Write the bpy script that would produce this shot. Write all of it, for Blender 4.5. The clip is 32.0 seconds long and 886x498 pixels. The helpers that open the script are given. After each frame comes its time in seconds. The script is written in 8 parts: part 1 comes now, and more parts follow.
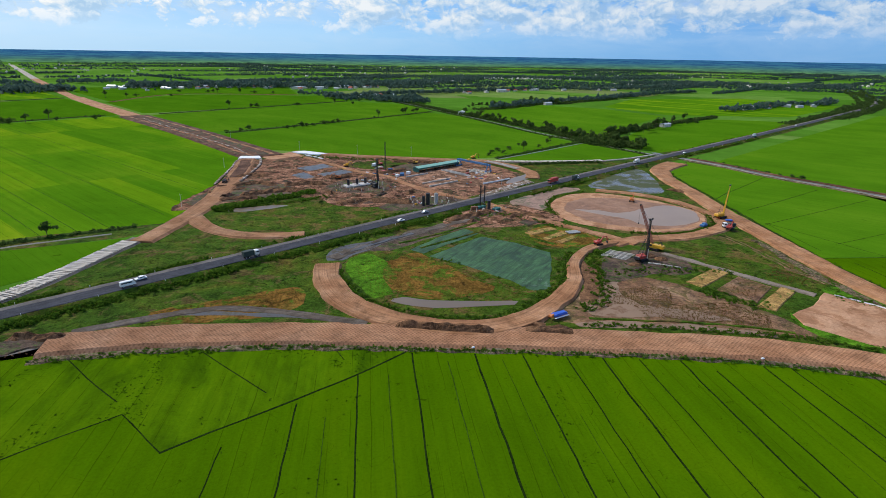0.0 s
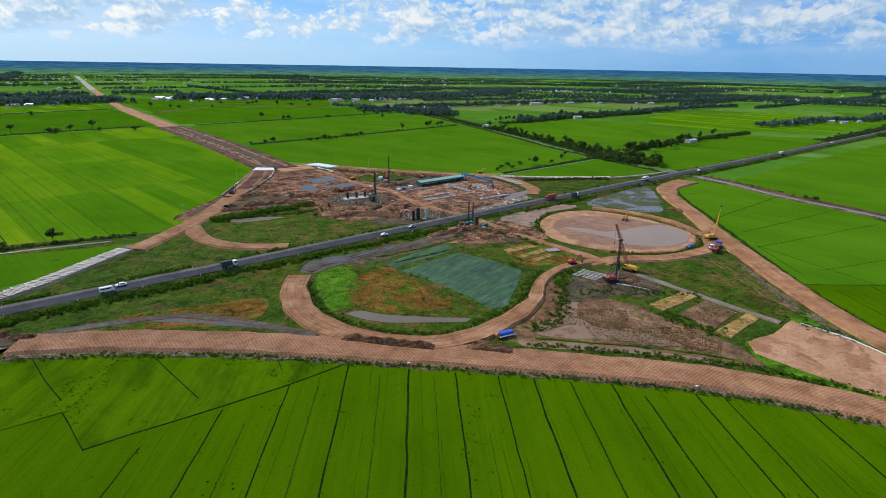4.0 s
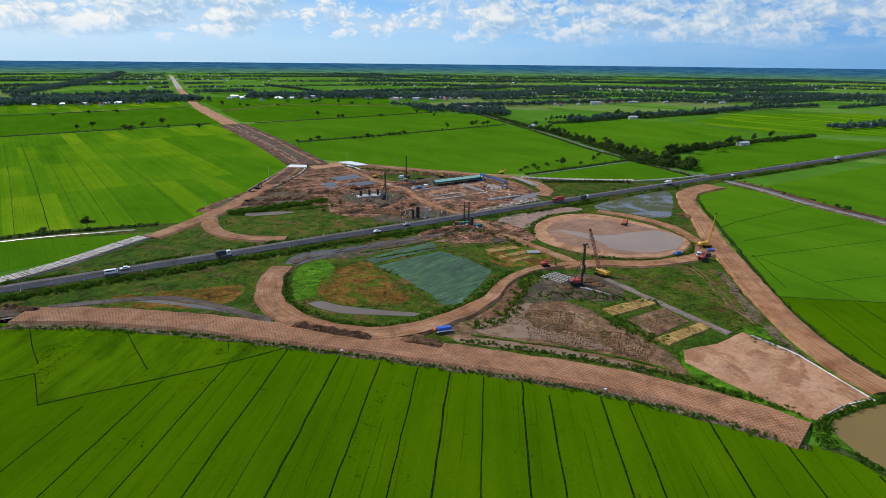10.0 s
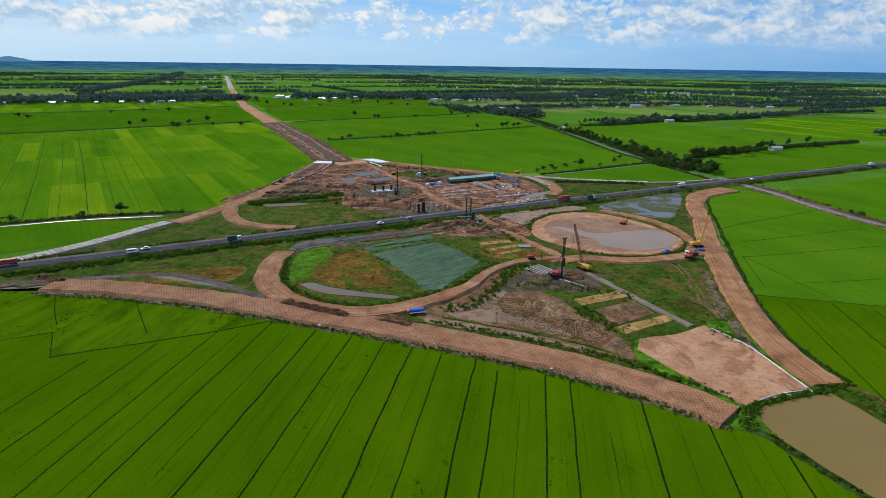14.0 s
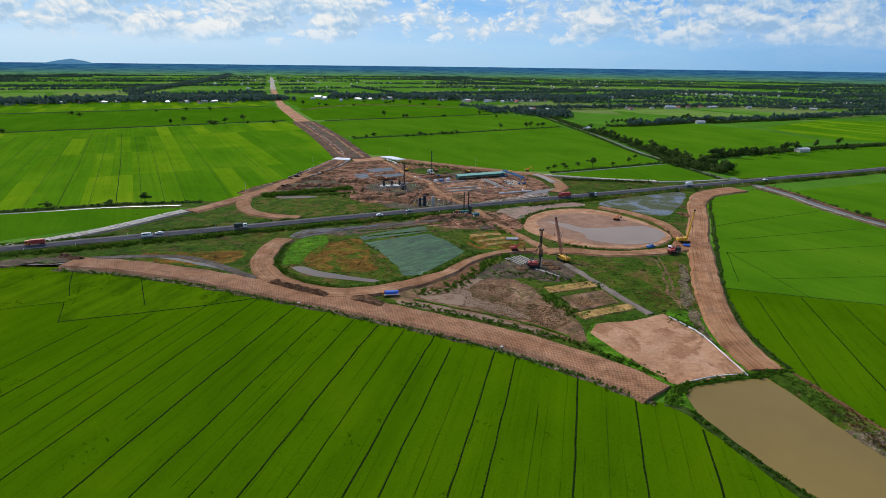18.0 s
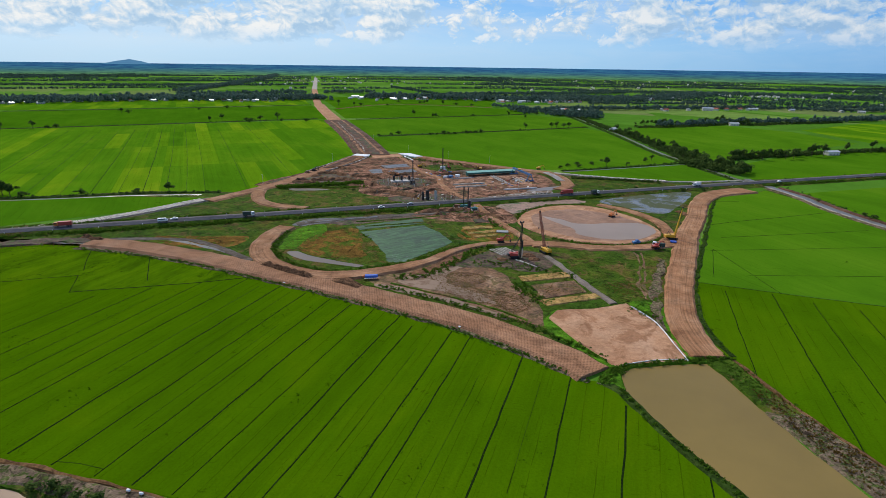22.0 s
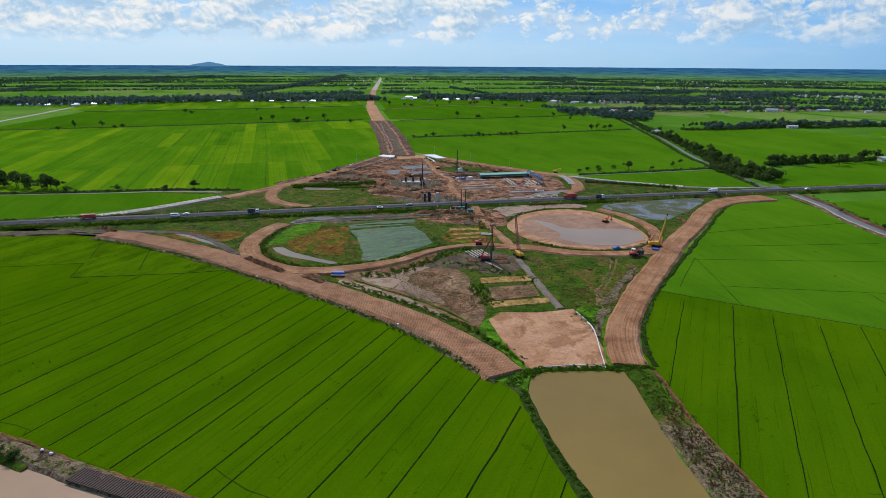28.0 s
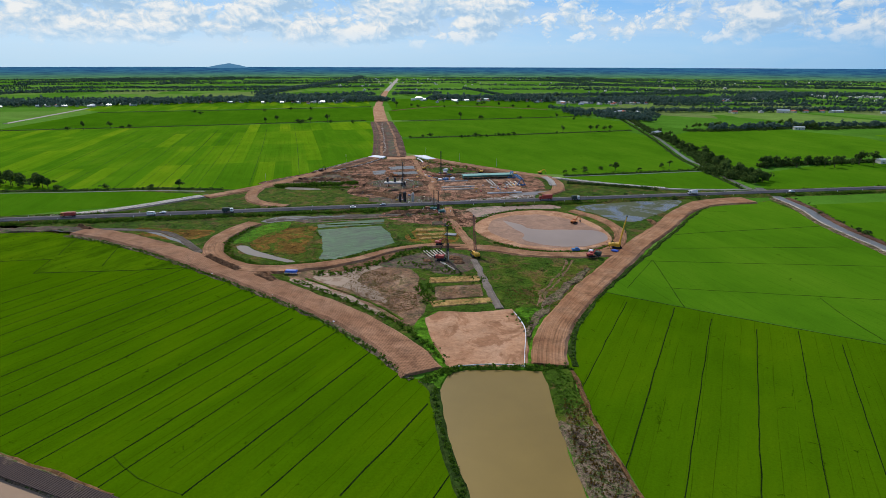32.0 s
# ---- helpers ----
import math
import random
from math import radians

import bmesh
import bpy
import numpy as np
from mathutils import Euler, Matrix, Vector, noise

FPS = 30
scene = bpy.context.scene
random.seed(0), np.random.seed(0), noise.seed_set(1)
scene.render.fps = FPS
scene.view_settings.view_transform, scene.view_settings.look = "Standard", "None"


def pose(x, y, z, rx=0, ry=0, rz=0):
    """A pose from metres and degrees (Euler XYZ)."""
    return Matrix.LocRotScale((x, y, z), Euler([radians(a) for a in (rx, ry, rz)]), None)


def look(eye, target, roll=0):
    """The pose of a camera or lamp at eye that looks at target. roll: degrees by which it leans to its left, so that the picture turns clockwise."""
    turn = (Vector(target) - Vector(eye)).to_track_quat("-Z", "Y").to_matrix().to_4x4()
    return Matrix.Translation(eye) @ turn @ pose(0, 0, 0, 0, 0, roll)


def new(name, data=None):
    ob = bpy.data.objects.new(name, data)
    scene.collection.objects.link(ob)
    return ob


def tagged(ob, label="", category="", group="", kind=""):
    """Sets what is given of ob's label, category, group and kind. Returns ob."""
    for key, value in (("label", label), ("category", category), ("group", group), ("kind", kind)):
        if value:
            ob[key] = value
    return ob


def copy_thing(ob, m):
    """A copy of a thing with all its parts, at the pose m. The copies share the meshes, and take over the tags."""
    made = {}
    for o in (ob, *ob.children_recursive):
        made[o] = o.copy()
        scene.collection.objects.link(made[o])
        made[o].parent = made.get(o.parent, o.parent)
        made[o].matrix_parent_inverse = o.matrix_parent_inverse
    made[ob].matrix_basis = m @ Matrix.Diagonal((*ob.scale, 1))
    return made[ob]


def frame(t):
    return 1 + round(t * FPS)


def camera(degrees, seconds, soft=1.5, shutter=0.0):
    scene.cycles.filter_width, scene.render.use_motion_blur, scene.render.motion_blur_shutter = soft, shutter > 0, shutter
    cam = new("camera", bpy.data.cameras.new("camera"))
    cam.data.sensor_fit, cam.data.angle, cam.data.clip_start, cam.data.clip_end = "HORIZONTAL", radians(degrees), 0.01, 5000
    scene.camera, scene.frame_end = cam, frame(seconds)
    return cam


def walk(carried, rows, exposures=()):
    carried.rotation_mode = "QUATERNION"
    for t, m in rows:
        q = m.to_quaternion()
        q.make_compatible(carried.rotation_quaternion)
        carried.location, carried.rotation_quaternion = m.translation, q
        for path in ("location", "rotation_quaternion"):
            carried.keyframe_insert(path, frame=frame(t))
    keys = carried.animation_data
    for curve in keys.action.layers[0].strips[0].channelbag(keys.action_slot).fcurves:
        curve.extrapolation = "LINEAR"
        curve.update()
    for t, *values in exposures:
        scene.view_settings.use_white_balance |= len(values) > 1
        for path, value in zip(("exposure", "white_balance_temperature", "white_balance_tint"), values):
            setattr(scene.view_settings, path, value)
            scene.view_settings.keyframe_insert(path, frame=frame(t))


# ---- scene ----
cam = camera(76.79, 32.0, soft=0.6)
# seconds, place in metres, turn in degrees
ROWS = [
    (0.0, 0.0, 0.0, 89.93, 70.814, -0.904, -7.484),
    (0.5, 4.08, -1.02, 90.54, 70.818, -0.919, -6.979),
    (1.0, 8.34, -2.07, 91.38, 71.057, -0.904, -6.444),
    (1.5, 12.53, -3.01, 91.81, 71.447, -0.904, -5.952),
    (2.0, 16.71, -3.98, 92.35, 71.809, -0.934, -5.439),
    (2.5, 20.91, -4.84, 92.93, 71.868, -0.942, -4.856),
    (3.0, 25.12, -5.72, 93.54, 71.856, -0.95, -4.222),
    (3.5, 29.3, -6.53, 94.1, 71.821, -0.929, -3.557),
    (5.5, 45.87, -9.26, 96.34, 71.754, -0.915, -0.923),
    (6.0, 50.07, -9.74, 96.85, 71.731, -0.894, -0.277),
    (6.5, 54.19, -10.46, 97.15, 71.694, -0.811, 0.32),
    (7.0, 58.1, -11.3, 97.57, 71.658, -0.778, 0.918),
    (7.5, 62.16, -12.32, 98.08, 71.611, -0.775, 1.575),
    (8.0, 66.36, -13.29, 98.36, 71.596, -0.721, 2.243),
    (8.5, 70.25, -14.28, 98.74, 71.54, -0.738, 2.86),
    (9.0, 74.26, -15.36, 98.97, 71.509, -0.655, 3.467),
    (9.5, 78.26, -16.6, 99.39, 71.486, -0.6, 4.087),
    (10.0, 82.09, -17.95, 99.41, 71.463, -0.545, 4.736),
    (10.5, 85.74, -19.47, 99.18, 71.426, -0.55, 5.386),
    (11.0, 89.59, -21.15, 99.1, 71.484, -0.594, 6.057),
    (11.5, 93.21, -22.99, 99.17, 71.506, -0.689, 6.696),
    (12.0, 97.03, -24.85, 99.17, 71.533, -0.725, 7.345),
    (12.5, 100.8, -26.67, 99.23, 71.564, -0.731, 7.974),
    (13.0, 104.56, -28.45, 99.3, 71.572, -0.758, 8.553),
    (13.5, 108.42, -30.08, 99.26, 71.597, -0.748, 9.097),
    (14.0, 112.19, -31.7, 99.36, 71.608, -0.769, 9.631),
    (14.5, 116.17, -33.21, 99.24, 71.61, -0.672, 10.167),
    (16.5, 131.78, -38.65, 98.88, 71.676, -0.602, 12.314),
    (17.0, 135.81, -39.76, 98.81, 71.673, -0.61, 12.842),
    (17.5, 139.86, -40.89, 98.68, 71.686, -0.635, 13.384),
    (18.0, 143.98, -41.95, 98.49, 71.703, -0.639, 13.916),
    (18.5, 147.96, -42.97, 98.39, 71.69, -0.683, 14.438),
    (19.0, 152.12, -43.94, 98.24, 71.686, -0.687, 14.98),
    (19.5, 156.15, -44.84, 98.14, 71.713, -0.687, 15.518),
    (20.0, 160.23, -45.62, 97.91, 71.742, -0.649, 16.065),
    (20.5, 164.38, -46.56, 97.83, 71.738, -0.668, 16.625),
    (21.0, 168.46, -47.4, 97.81, 71.728, -0.706, 17.215),
    (21.5, 172.65, -48.16, 97.68, 71.739, -0.706, 17.795),
    (22.0, 176.74, -48.91, 97.66, 71.741, -0.734, 18.355),
    (22.5, 180.81, -49.61, 97.62, 71.725, -0.745, 18.924),
    (23.0, 185.05, -49.88, 97.67, 71.694, -0.652, 19.502),
    (23.5, 189.21, -49.73, 97.94, 71.659, -0.581, 20.117),
    (24.0, 193.39, -48.94, 98.27, 71.643, -0.436, 20.692),
    (24.5, 197.5, -47.76, 98.66, 71.611, -0.366, 21.267),
    (25.0, 201.67, -46.51, 99.19, 71.634, -0.316, 21.822),
    (25.5, 205.53, -45.39, 99.56, 71.661, -0.34, 22.349),
    (27.5, 222.16, -40.25, 101.28, 71.66, -0.306, 24.625),
    (28.0, 226.29, -38.8, 101.73, 71.646, -0.284, 25.212),
    (28.5, 230.34, -37.41, 102.28, 71.644, -0.255, 25.963),
    (29.0, 234.48, -35.94, 102.58, 71.665, -0.212, 27.164),
    (29.5, 238.62, -34.2, 102.66, 71.652, -0.167, 27.378),
    (30.0, 242.64, -32.51, 102.6, 71.69, -0.142, 27.372),
    (30.5, 246.69, -30.88, 102.48, 71.705, -0.133, 27.347),
    (31.0, 250.78, -29.33, 102.45, 71.704, -0.132, 27.322),
    (31.5, 254.86, -27.78, 102.4, 71.709, -0.123, 27.307),
    (32.0, 258.92, -26.14, 102.38, 71.709, -0.123, 27.272),
]
walk(cam, [(t, pose(x, y, z, rx, ry, rz)) for t, x, y, z, rx, ry, rz in ROWS],
     [(0.0, 0.15), (4.0, 0.12), (8.0, 0.07), (13.0, 0.03), (18.0, 0.0), (24.0, 0.03), (32.0, -0.01)])

# ---- light: late-morning sun from ahead on the left, broken cumulus over a hazy horizon ----
SUN_ELEV, SUN_AZ = 43.0, (-0.74, 0.67)
sun_data = bpy.data.lights.new("sun", "SUN")
sun_data.energy, sun_data.angle, sun_data.color = 3.4, radians(0.6), (1.0, 0.95, 0.86)
sun = new("sun", sun_data)
sun_dir = Vector((SUN_AZ[0] * math.cos(radians(SUN_ELEV)), SUN_AZ[1] * math.cos(radians(SUN_ELEV)), math.sin(radians(SUN_ELEV))))
sun.matrix_world = look(sun_dir * 500, (0, 0, 0))


def nd(tree, kind):
    return tree.nodes.new(kind)


def noise_tex(tree, vec, scale, detail=5.0, rough=0.6, distort=0.0):
    n = nd(tree, "ShaderNodeTexNoise")
    n.inputs["Scale"].default_value = scale
    n.inputs["Detail"].default_value = detail
    n.inputs["Roughness"].default_value = rough
    n.inputs["Distortion"].default_value = distort
    if vec is not None:
        tree.links.new(vec, n.inputs["Vector"])
    return n.outputs["Fac"]


def ramp(tree, fac, stops):
    n = nd(tree, "ShaderNodeValToRGB")
    while len(n.color_ramp.elements) < len(stops):
        n.color_ramp.elements.new(0.5)
    for e, (pos, c) in zip(n.color_ramp.elements, stops):
        e.position = pos
        e.color = (*c, 1.0) if isinstance(c, tuple) else (c, c, c, 1.0)
    tree.links.new(fac, n.inputs["Fac"])
    return n.outputs["Color"]


def mixc(tree, fac, a, b, blend="MIX"):
    n = nd(tree, "ShaderNodeMix")
    n.data_type, n.blend_type = "RGBA", blend
    for value, socket in ((fac, n.inputs[0]), (a, n.inputs[6]), (b, n.inputs[7])):
        if isinstance(value, bpy.types.NodeSocket):
            tree.links.new(value, socket)
        elif isinstance(value, tuple):
            socket.default_value = (*value, 1.0)
        else:
            socket.default_value = value
    return n.outputs[2]


def sums(tree, op, a, b=0.0, c=0.0):
    n = nd(tree, "ShaderNodeMath")
    n.operation = op
    for value, socket in zip((a, b, c), n.inputs):
        if isinstance(value, bpy.types.NodeSocket):
            tree.links.new(value, socket)
        else:
            socket.default_value = value
    return n.outputs[0]


def mapped(tree, vec, scale=(1, 1, 1), turn=0.0, shift=(0, 0, 0)):
    if turn:
        r = nd(tree, "ShaderNodeMapping")
        r.inputs["Rotation"].default_value = (0, 0, radians(turn))
        tree.links.new(vec, r.inputs["Vector"])
        vec = r.outputs["Vector"]
    n = nd(tree, "ShaderNodeMapping")
    n.inputs["Scale"].default_value = scale
    n.inputs["Location"].default_value = shift
    tree.links.new(vec, n.inputs["Vector"])
    return n.outputs["Vector"]


world = bpy.data.worlds.new("sky")
scene.world = world
world.use_nodes = True
wt = world.node_tree
wt.nodes.clear()
sky = nd(wt, "ShaderNodeTexSky")
sky.sky_type, sky.sun_disc = "NISHITA", False
sky.sun_elevation, sky.sun_rotation = radians(SUN_ELEV), math.atan2(SUN_AZ[0], SUN_AZ[1])
sky.air_density, sky.dust_density, sky.ozone_density, sky.altitude = 1.0, 1.2, 2.0, 50
coord = nd(wt, "ShaderNodeTexCoord").outputs["Generated"]
sep = nd(wt, "ShaderNodeSeparateXYZ")
wt.links.new(coord, sep.inputs[0])
# clouds stand in bands over the horizon: azimuth and height, stretched
az = sums(wt, "ARCTAN2", sep.outputs[0], sep.outputs[1])
comb = nd(wt, "ShaderNodeCombineXYZ")
wt.links.new(az, comb.inputs[0])
wt.links.new(sums(wt, "MULTIPLY", sep.outputs[2], 1.1), comb.inputs[1])
cvec = comb.outputs[0]
big = noise_tex(wt, mapped(wt, cvec, (1, 1.5, 1), 0, (3.37, 0.4, 0)), 12.0, 3.0, 0.5)


def billow(vec, scale):
    """Rounded cauliflower heads: fractal cells, brightest at their centres."""
    n = nd(wt, "ShaderNodeTexVoronoi")
    n.feature = "SMOOTH_F1"
    n.normalize = True
    n.inputs["Scale"].default_value = scale
    n.inputs["Detail"].default_value = 5.0
    n.inputs["Roughness"].default_value = 0.62
    n.inputs["Lacunarity"].default_value = 2.3
    n.inputs["Smoothness"].default_value = 0.15
    wt.links.new(vec, n.inputs["Vector"])
    return sums(wt, "SUBTRACT", 1.0, n.outputs["Distance"])


warp = nd(wt, "ShaderNodeVectorMath")
warp.operation = "MULTIPLY_ADD"
wn = nd(wt, "ShaderNodeTexNoise")
wn.inputs["Scale"].default_value = 22.0
wn.inputs["Detail"].default_value = 7.0
wt.links.new(cvec, wn.inputs["Vector"])
wt.links.new(wn.outputs["Color"], warp.inputs[0])
warp.inputs[1].default_value = (0.05, 0.035, 0.0)
wt.links.new(cvec, warp.inputs[2])
puff = billow(mapped(wt, warp.outputs[0], (1, 1.25, 1), 0, (8.3, 0.1, 2)), 38.0)
lump = sums(wt, "ADD", sums(wt, "MULTIPLY", big, 0.46), sums(wt, "MULTIPLY", puff, 0.46))
# clear air under the bases, most cloud to both sides, thin cover overhead
across = sums(wt, "ADD", sums(wt, "MULTIPLY", az, 0.5), 0.5)
east = ramp(wt, across, [(0.0, 0.62), (0.2, 0.62), (0.29, 0.56), (0.34, 0.50), (0.42, 0.50), (0.48, 0.56), (0.6, 0.585), (0.72, 0.60), (0.9, 0.57)])
height = ramp(wt, sep.outputs[2], [(0.0, 0.30), (0.024, 0.40), (0.04, 0.49), (0.058, 0.512), (0.10, 0.505), (0.14, 0.47), (0.5, 0.42)])
cover = sums(wt, "ADD", lump, sums(wt, "ADD", sums(wt, "SUBTRACT", height, 0.5), sums(wt, "MULTIPLY", sums(wt, "SUBTRACT", east, 0.5), 0.55)))
mask = ramp(wt, cover, [(0.545, 0.0), (0.562, 0.62), (0.60, 0.95)])
mask = sums(wt, "MULTIPLY", mask, ramp(wt, sep.outputs[2], [(0.02, 0.0), (0.034, 0.45), (0.055, 1.0)]))
lit = billow(mapped(wt, warp.outputs[0], (1, 1.25, 1), 0, (8.303, 0.107, 2)), 38.0)
bulk = noise_tex(wt, mapped(wt, cvec, (1, 1.5, 1), 0, (3.36, 0.414, 0)), 12.0, 3.0, 0.5)
relief = sums(wt, "ADD", sums(wt, "MULTIPLY", sums(wt, "SUBTRACT", puff, lit), 0.9), sums(wt, "MULTIPLY", sums(wt, "SUBTRACT", big, bulk), 1.2))
shade = ramp(wt, sums(wt, "ADD", sums(wt, "MULTIPLY", relief, 2.9), 0.44), [(0.12, (4.3, 6.3, 8.5)), (0.42, (6.1, 7.7, 9.2)), (0.62, (7.6, 8.5, 9.3)), (0.9, (9.8, 9.9, 9.8))])
shade = mixc(wt, 1.0, shade, ramp(wt, across, [(0.4, (1.0, 1.0, 1.0)), (0.6, (0.80, 0.86, 0.93)), (0.9, (0.64, 0.73, 0.85))]), "MULTIPLY")
# soft hazy sheets between the heaps
sheet = noise_tex(wt, mapped(wt, cvec, (1, 4.0, 1), 0, (1.7, 0.2, 0)), 7.0, 7.0, 0.62, 0.4)
sheet = sums(wt, "MULTIPLY", ramp(wt, sheet, [(0.40, 0.0), (0.62, 0.62)]), ramp(wt, sep.outputs[2], [(0.012, 0.25), (0.05, 1.0)]))
haze = ramp(wt, sep.outputs[2], [(0.0, (4.0, 6.9, 9.8)), (0.03, (4.3, 7.2, 10.3)), (0.12, (1.7, 5.0, 10.2)), (0.4, (1.0, 2.8, 7.0))])
glare = ramp(wt, sums(wt, "ADD", sums(wt, "MULTIPLY", az, 0.5), 0.5), [(0.1, (1.35, 1.16, 1.05)), (0.46, (0.95, 0.98, 1.0)), (0.56, (0.72, 0.85, 0.95)), (0.66, (0.54, 0.72, 0.88)), (0.78, (0.46, 0.64, 0.83)), (0.95, (0.44, 0.62, 0.8))])
haze = mixc(wt, 1.0, haze, glare, "MULTIPLY")
air = mixc(wt, 0.92, sky.outputs["Color"], haze)
veiled = mixc(wt, sheet, air, mixc(wt, 0.55, air, (7.4, 8.3, 9.2)))
clouded = mixc(wt, mask, veiled, shade)
# the land's far haze below the horizon
below = ramp(wt, sums(wt, "ADD", sums(wt, "MULTIPLY", sep.outputs[2], 20.0), 0.5), [(0.40, (0.5, 1.0, 1.2)), (0.48, (1.0, 1.9, 2.9)), (0.499, (1.7, 3.2, 5.4))])
whole = mixc(wt, sums(wt, "GREATER_THAN", sep.outputs[2], -0.02), below, clouded)
back = nd(wt, "ShaderNodeBackground")
back.inputs["Strength"].default_value = 0.09
wt.links.new(whole, back.inputs["Color"])
wt.links.new(back.outputs[0], nd(wt, "ShaderNodeOutputWorld").inputs["Surface"])


# ---- materials ----
def surface(name, rough=0.9, spec=0.25):
    m = bpy.data.materials.new(name)
    m.use_nodes = True
    tree = m.node_tree
    tree.nodes.clear()
    b = nd(tree, "ShaderNodeBsdfPrincipled")
    b.inputs["Roughness"].default_value = rough
    b.inputs["Specular IOR Level"].default_value = spec
    tree.links.new(b.outputs[0], nd(tree, "ShaderNodeOutputMaterial").inputs["Surface"])
    vec = nd(tree, "ShaderNodeTexCoord").outputs["Object"]
    return m, tree, b, vec


def relief_of(tree, b, fac, depth, strength=0.6):
    n = nd(tree, "ShaderNodeBump")
    n.inputs["Strength"].default_value = strength
    n.inputs["Distance"].default_value = depth
    tree.links.new(fac, n.inputs["Height"])
    tree.links.new(n.outputs[0], b.inputs["Normal"])


def ground_mat(name, stops, patch=0.05, grain=0.8, amount=0.35, depth=0.15, rough=0.97, spec=0.03, second=None, share=0.3, dark=0.0):
    """Earth, grass and mud: a ramp over broad patches, blotches, fine grain; a second growth or soil in torn patches."""
    m, tree, b, vec = surface(name, rough, spec)
    broad = noise_tex(tree, vec, patch, 8.0, 0.68, 0.5)
    col = ramp(tree, broad, stops)
    if second:
        torn = noise_tex(tree, mapped(tree, vec, (1, 1, 1), 20, (31, 17, 0)), patch * 1.7, 10.0, 0.72, 0.8)
        col = mixc(tree, ramp(tree, torn, [(0.60 - share * 0.4, 0.0), (0.66 - share * 0.4, 0.95)]), col, second)
    mid = noise_tex(tree, vec, grain * 0.2, 9.0, 0.74, 0.7)
    col = mixc(tree, min(1.0, amount * 2.0), col, mixc(tree, 1.0, col, ramp(tree, mid, [(0.36, 0.42), (0.5, 1.0), (0.64, 1.5)]), "MULTIPLY"))
    fine = noise_tex(tree, vec, grain, 9.0, 0.78)
    col = mixc(tree, min(1.0, amount * 2.2), col, mixc(tree, 1.0, col, ramp(tree, fine, [(0.36, 0.5), (0.5, 1.0), (0.64, 1.42)]), "MULTIPLY"))
    if dark:
        pit = noise_tex(tree, mapped(tree, vec, (1, 1, 1), 0, (5, 91, 0)), 0.16, 9.0, 0.75, 1.0)
        col = mixc(tree, ramp(tree, pit, [(0.60 - dark * 0.2, 0.0), (0.66 - dark * 0.2, 0.85)]), col, tuple(c * 0.28 for c in stops[0][1]))
    tree.links.new(col, b.inputs["Base Color"])
    relief_of(tree, b, fine, depth)
    return m


def plain(name, col, rough=0.6, spec=0.4, metal=0.0, wear=0.25, scale=3.0):
    """Paint, steel and concrete with a little soiling."""
    m, tree, b, vec = surface(name, rough, spec)
    b.inputs["Metallic"].default_value = metal
    n = noise_tex(tree, vec, scale, 5.0, 0.65)
    dirt = tuple(c * 0.45 + 0.02 for c in col)
    c = ramp(tree, n, [(0.25, tuple(a * wear + b_ * (1 - wear) for a, b_ in zip(dirt, col))), (0.6, col), (0.9, tuple(min(1, x * 1.12) for x in col))])
    tree.links.new(c, b.inputs["Base Color"])
    return m


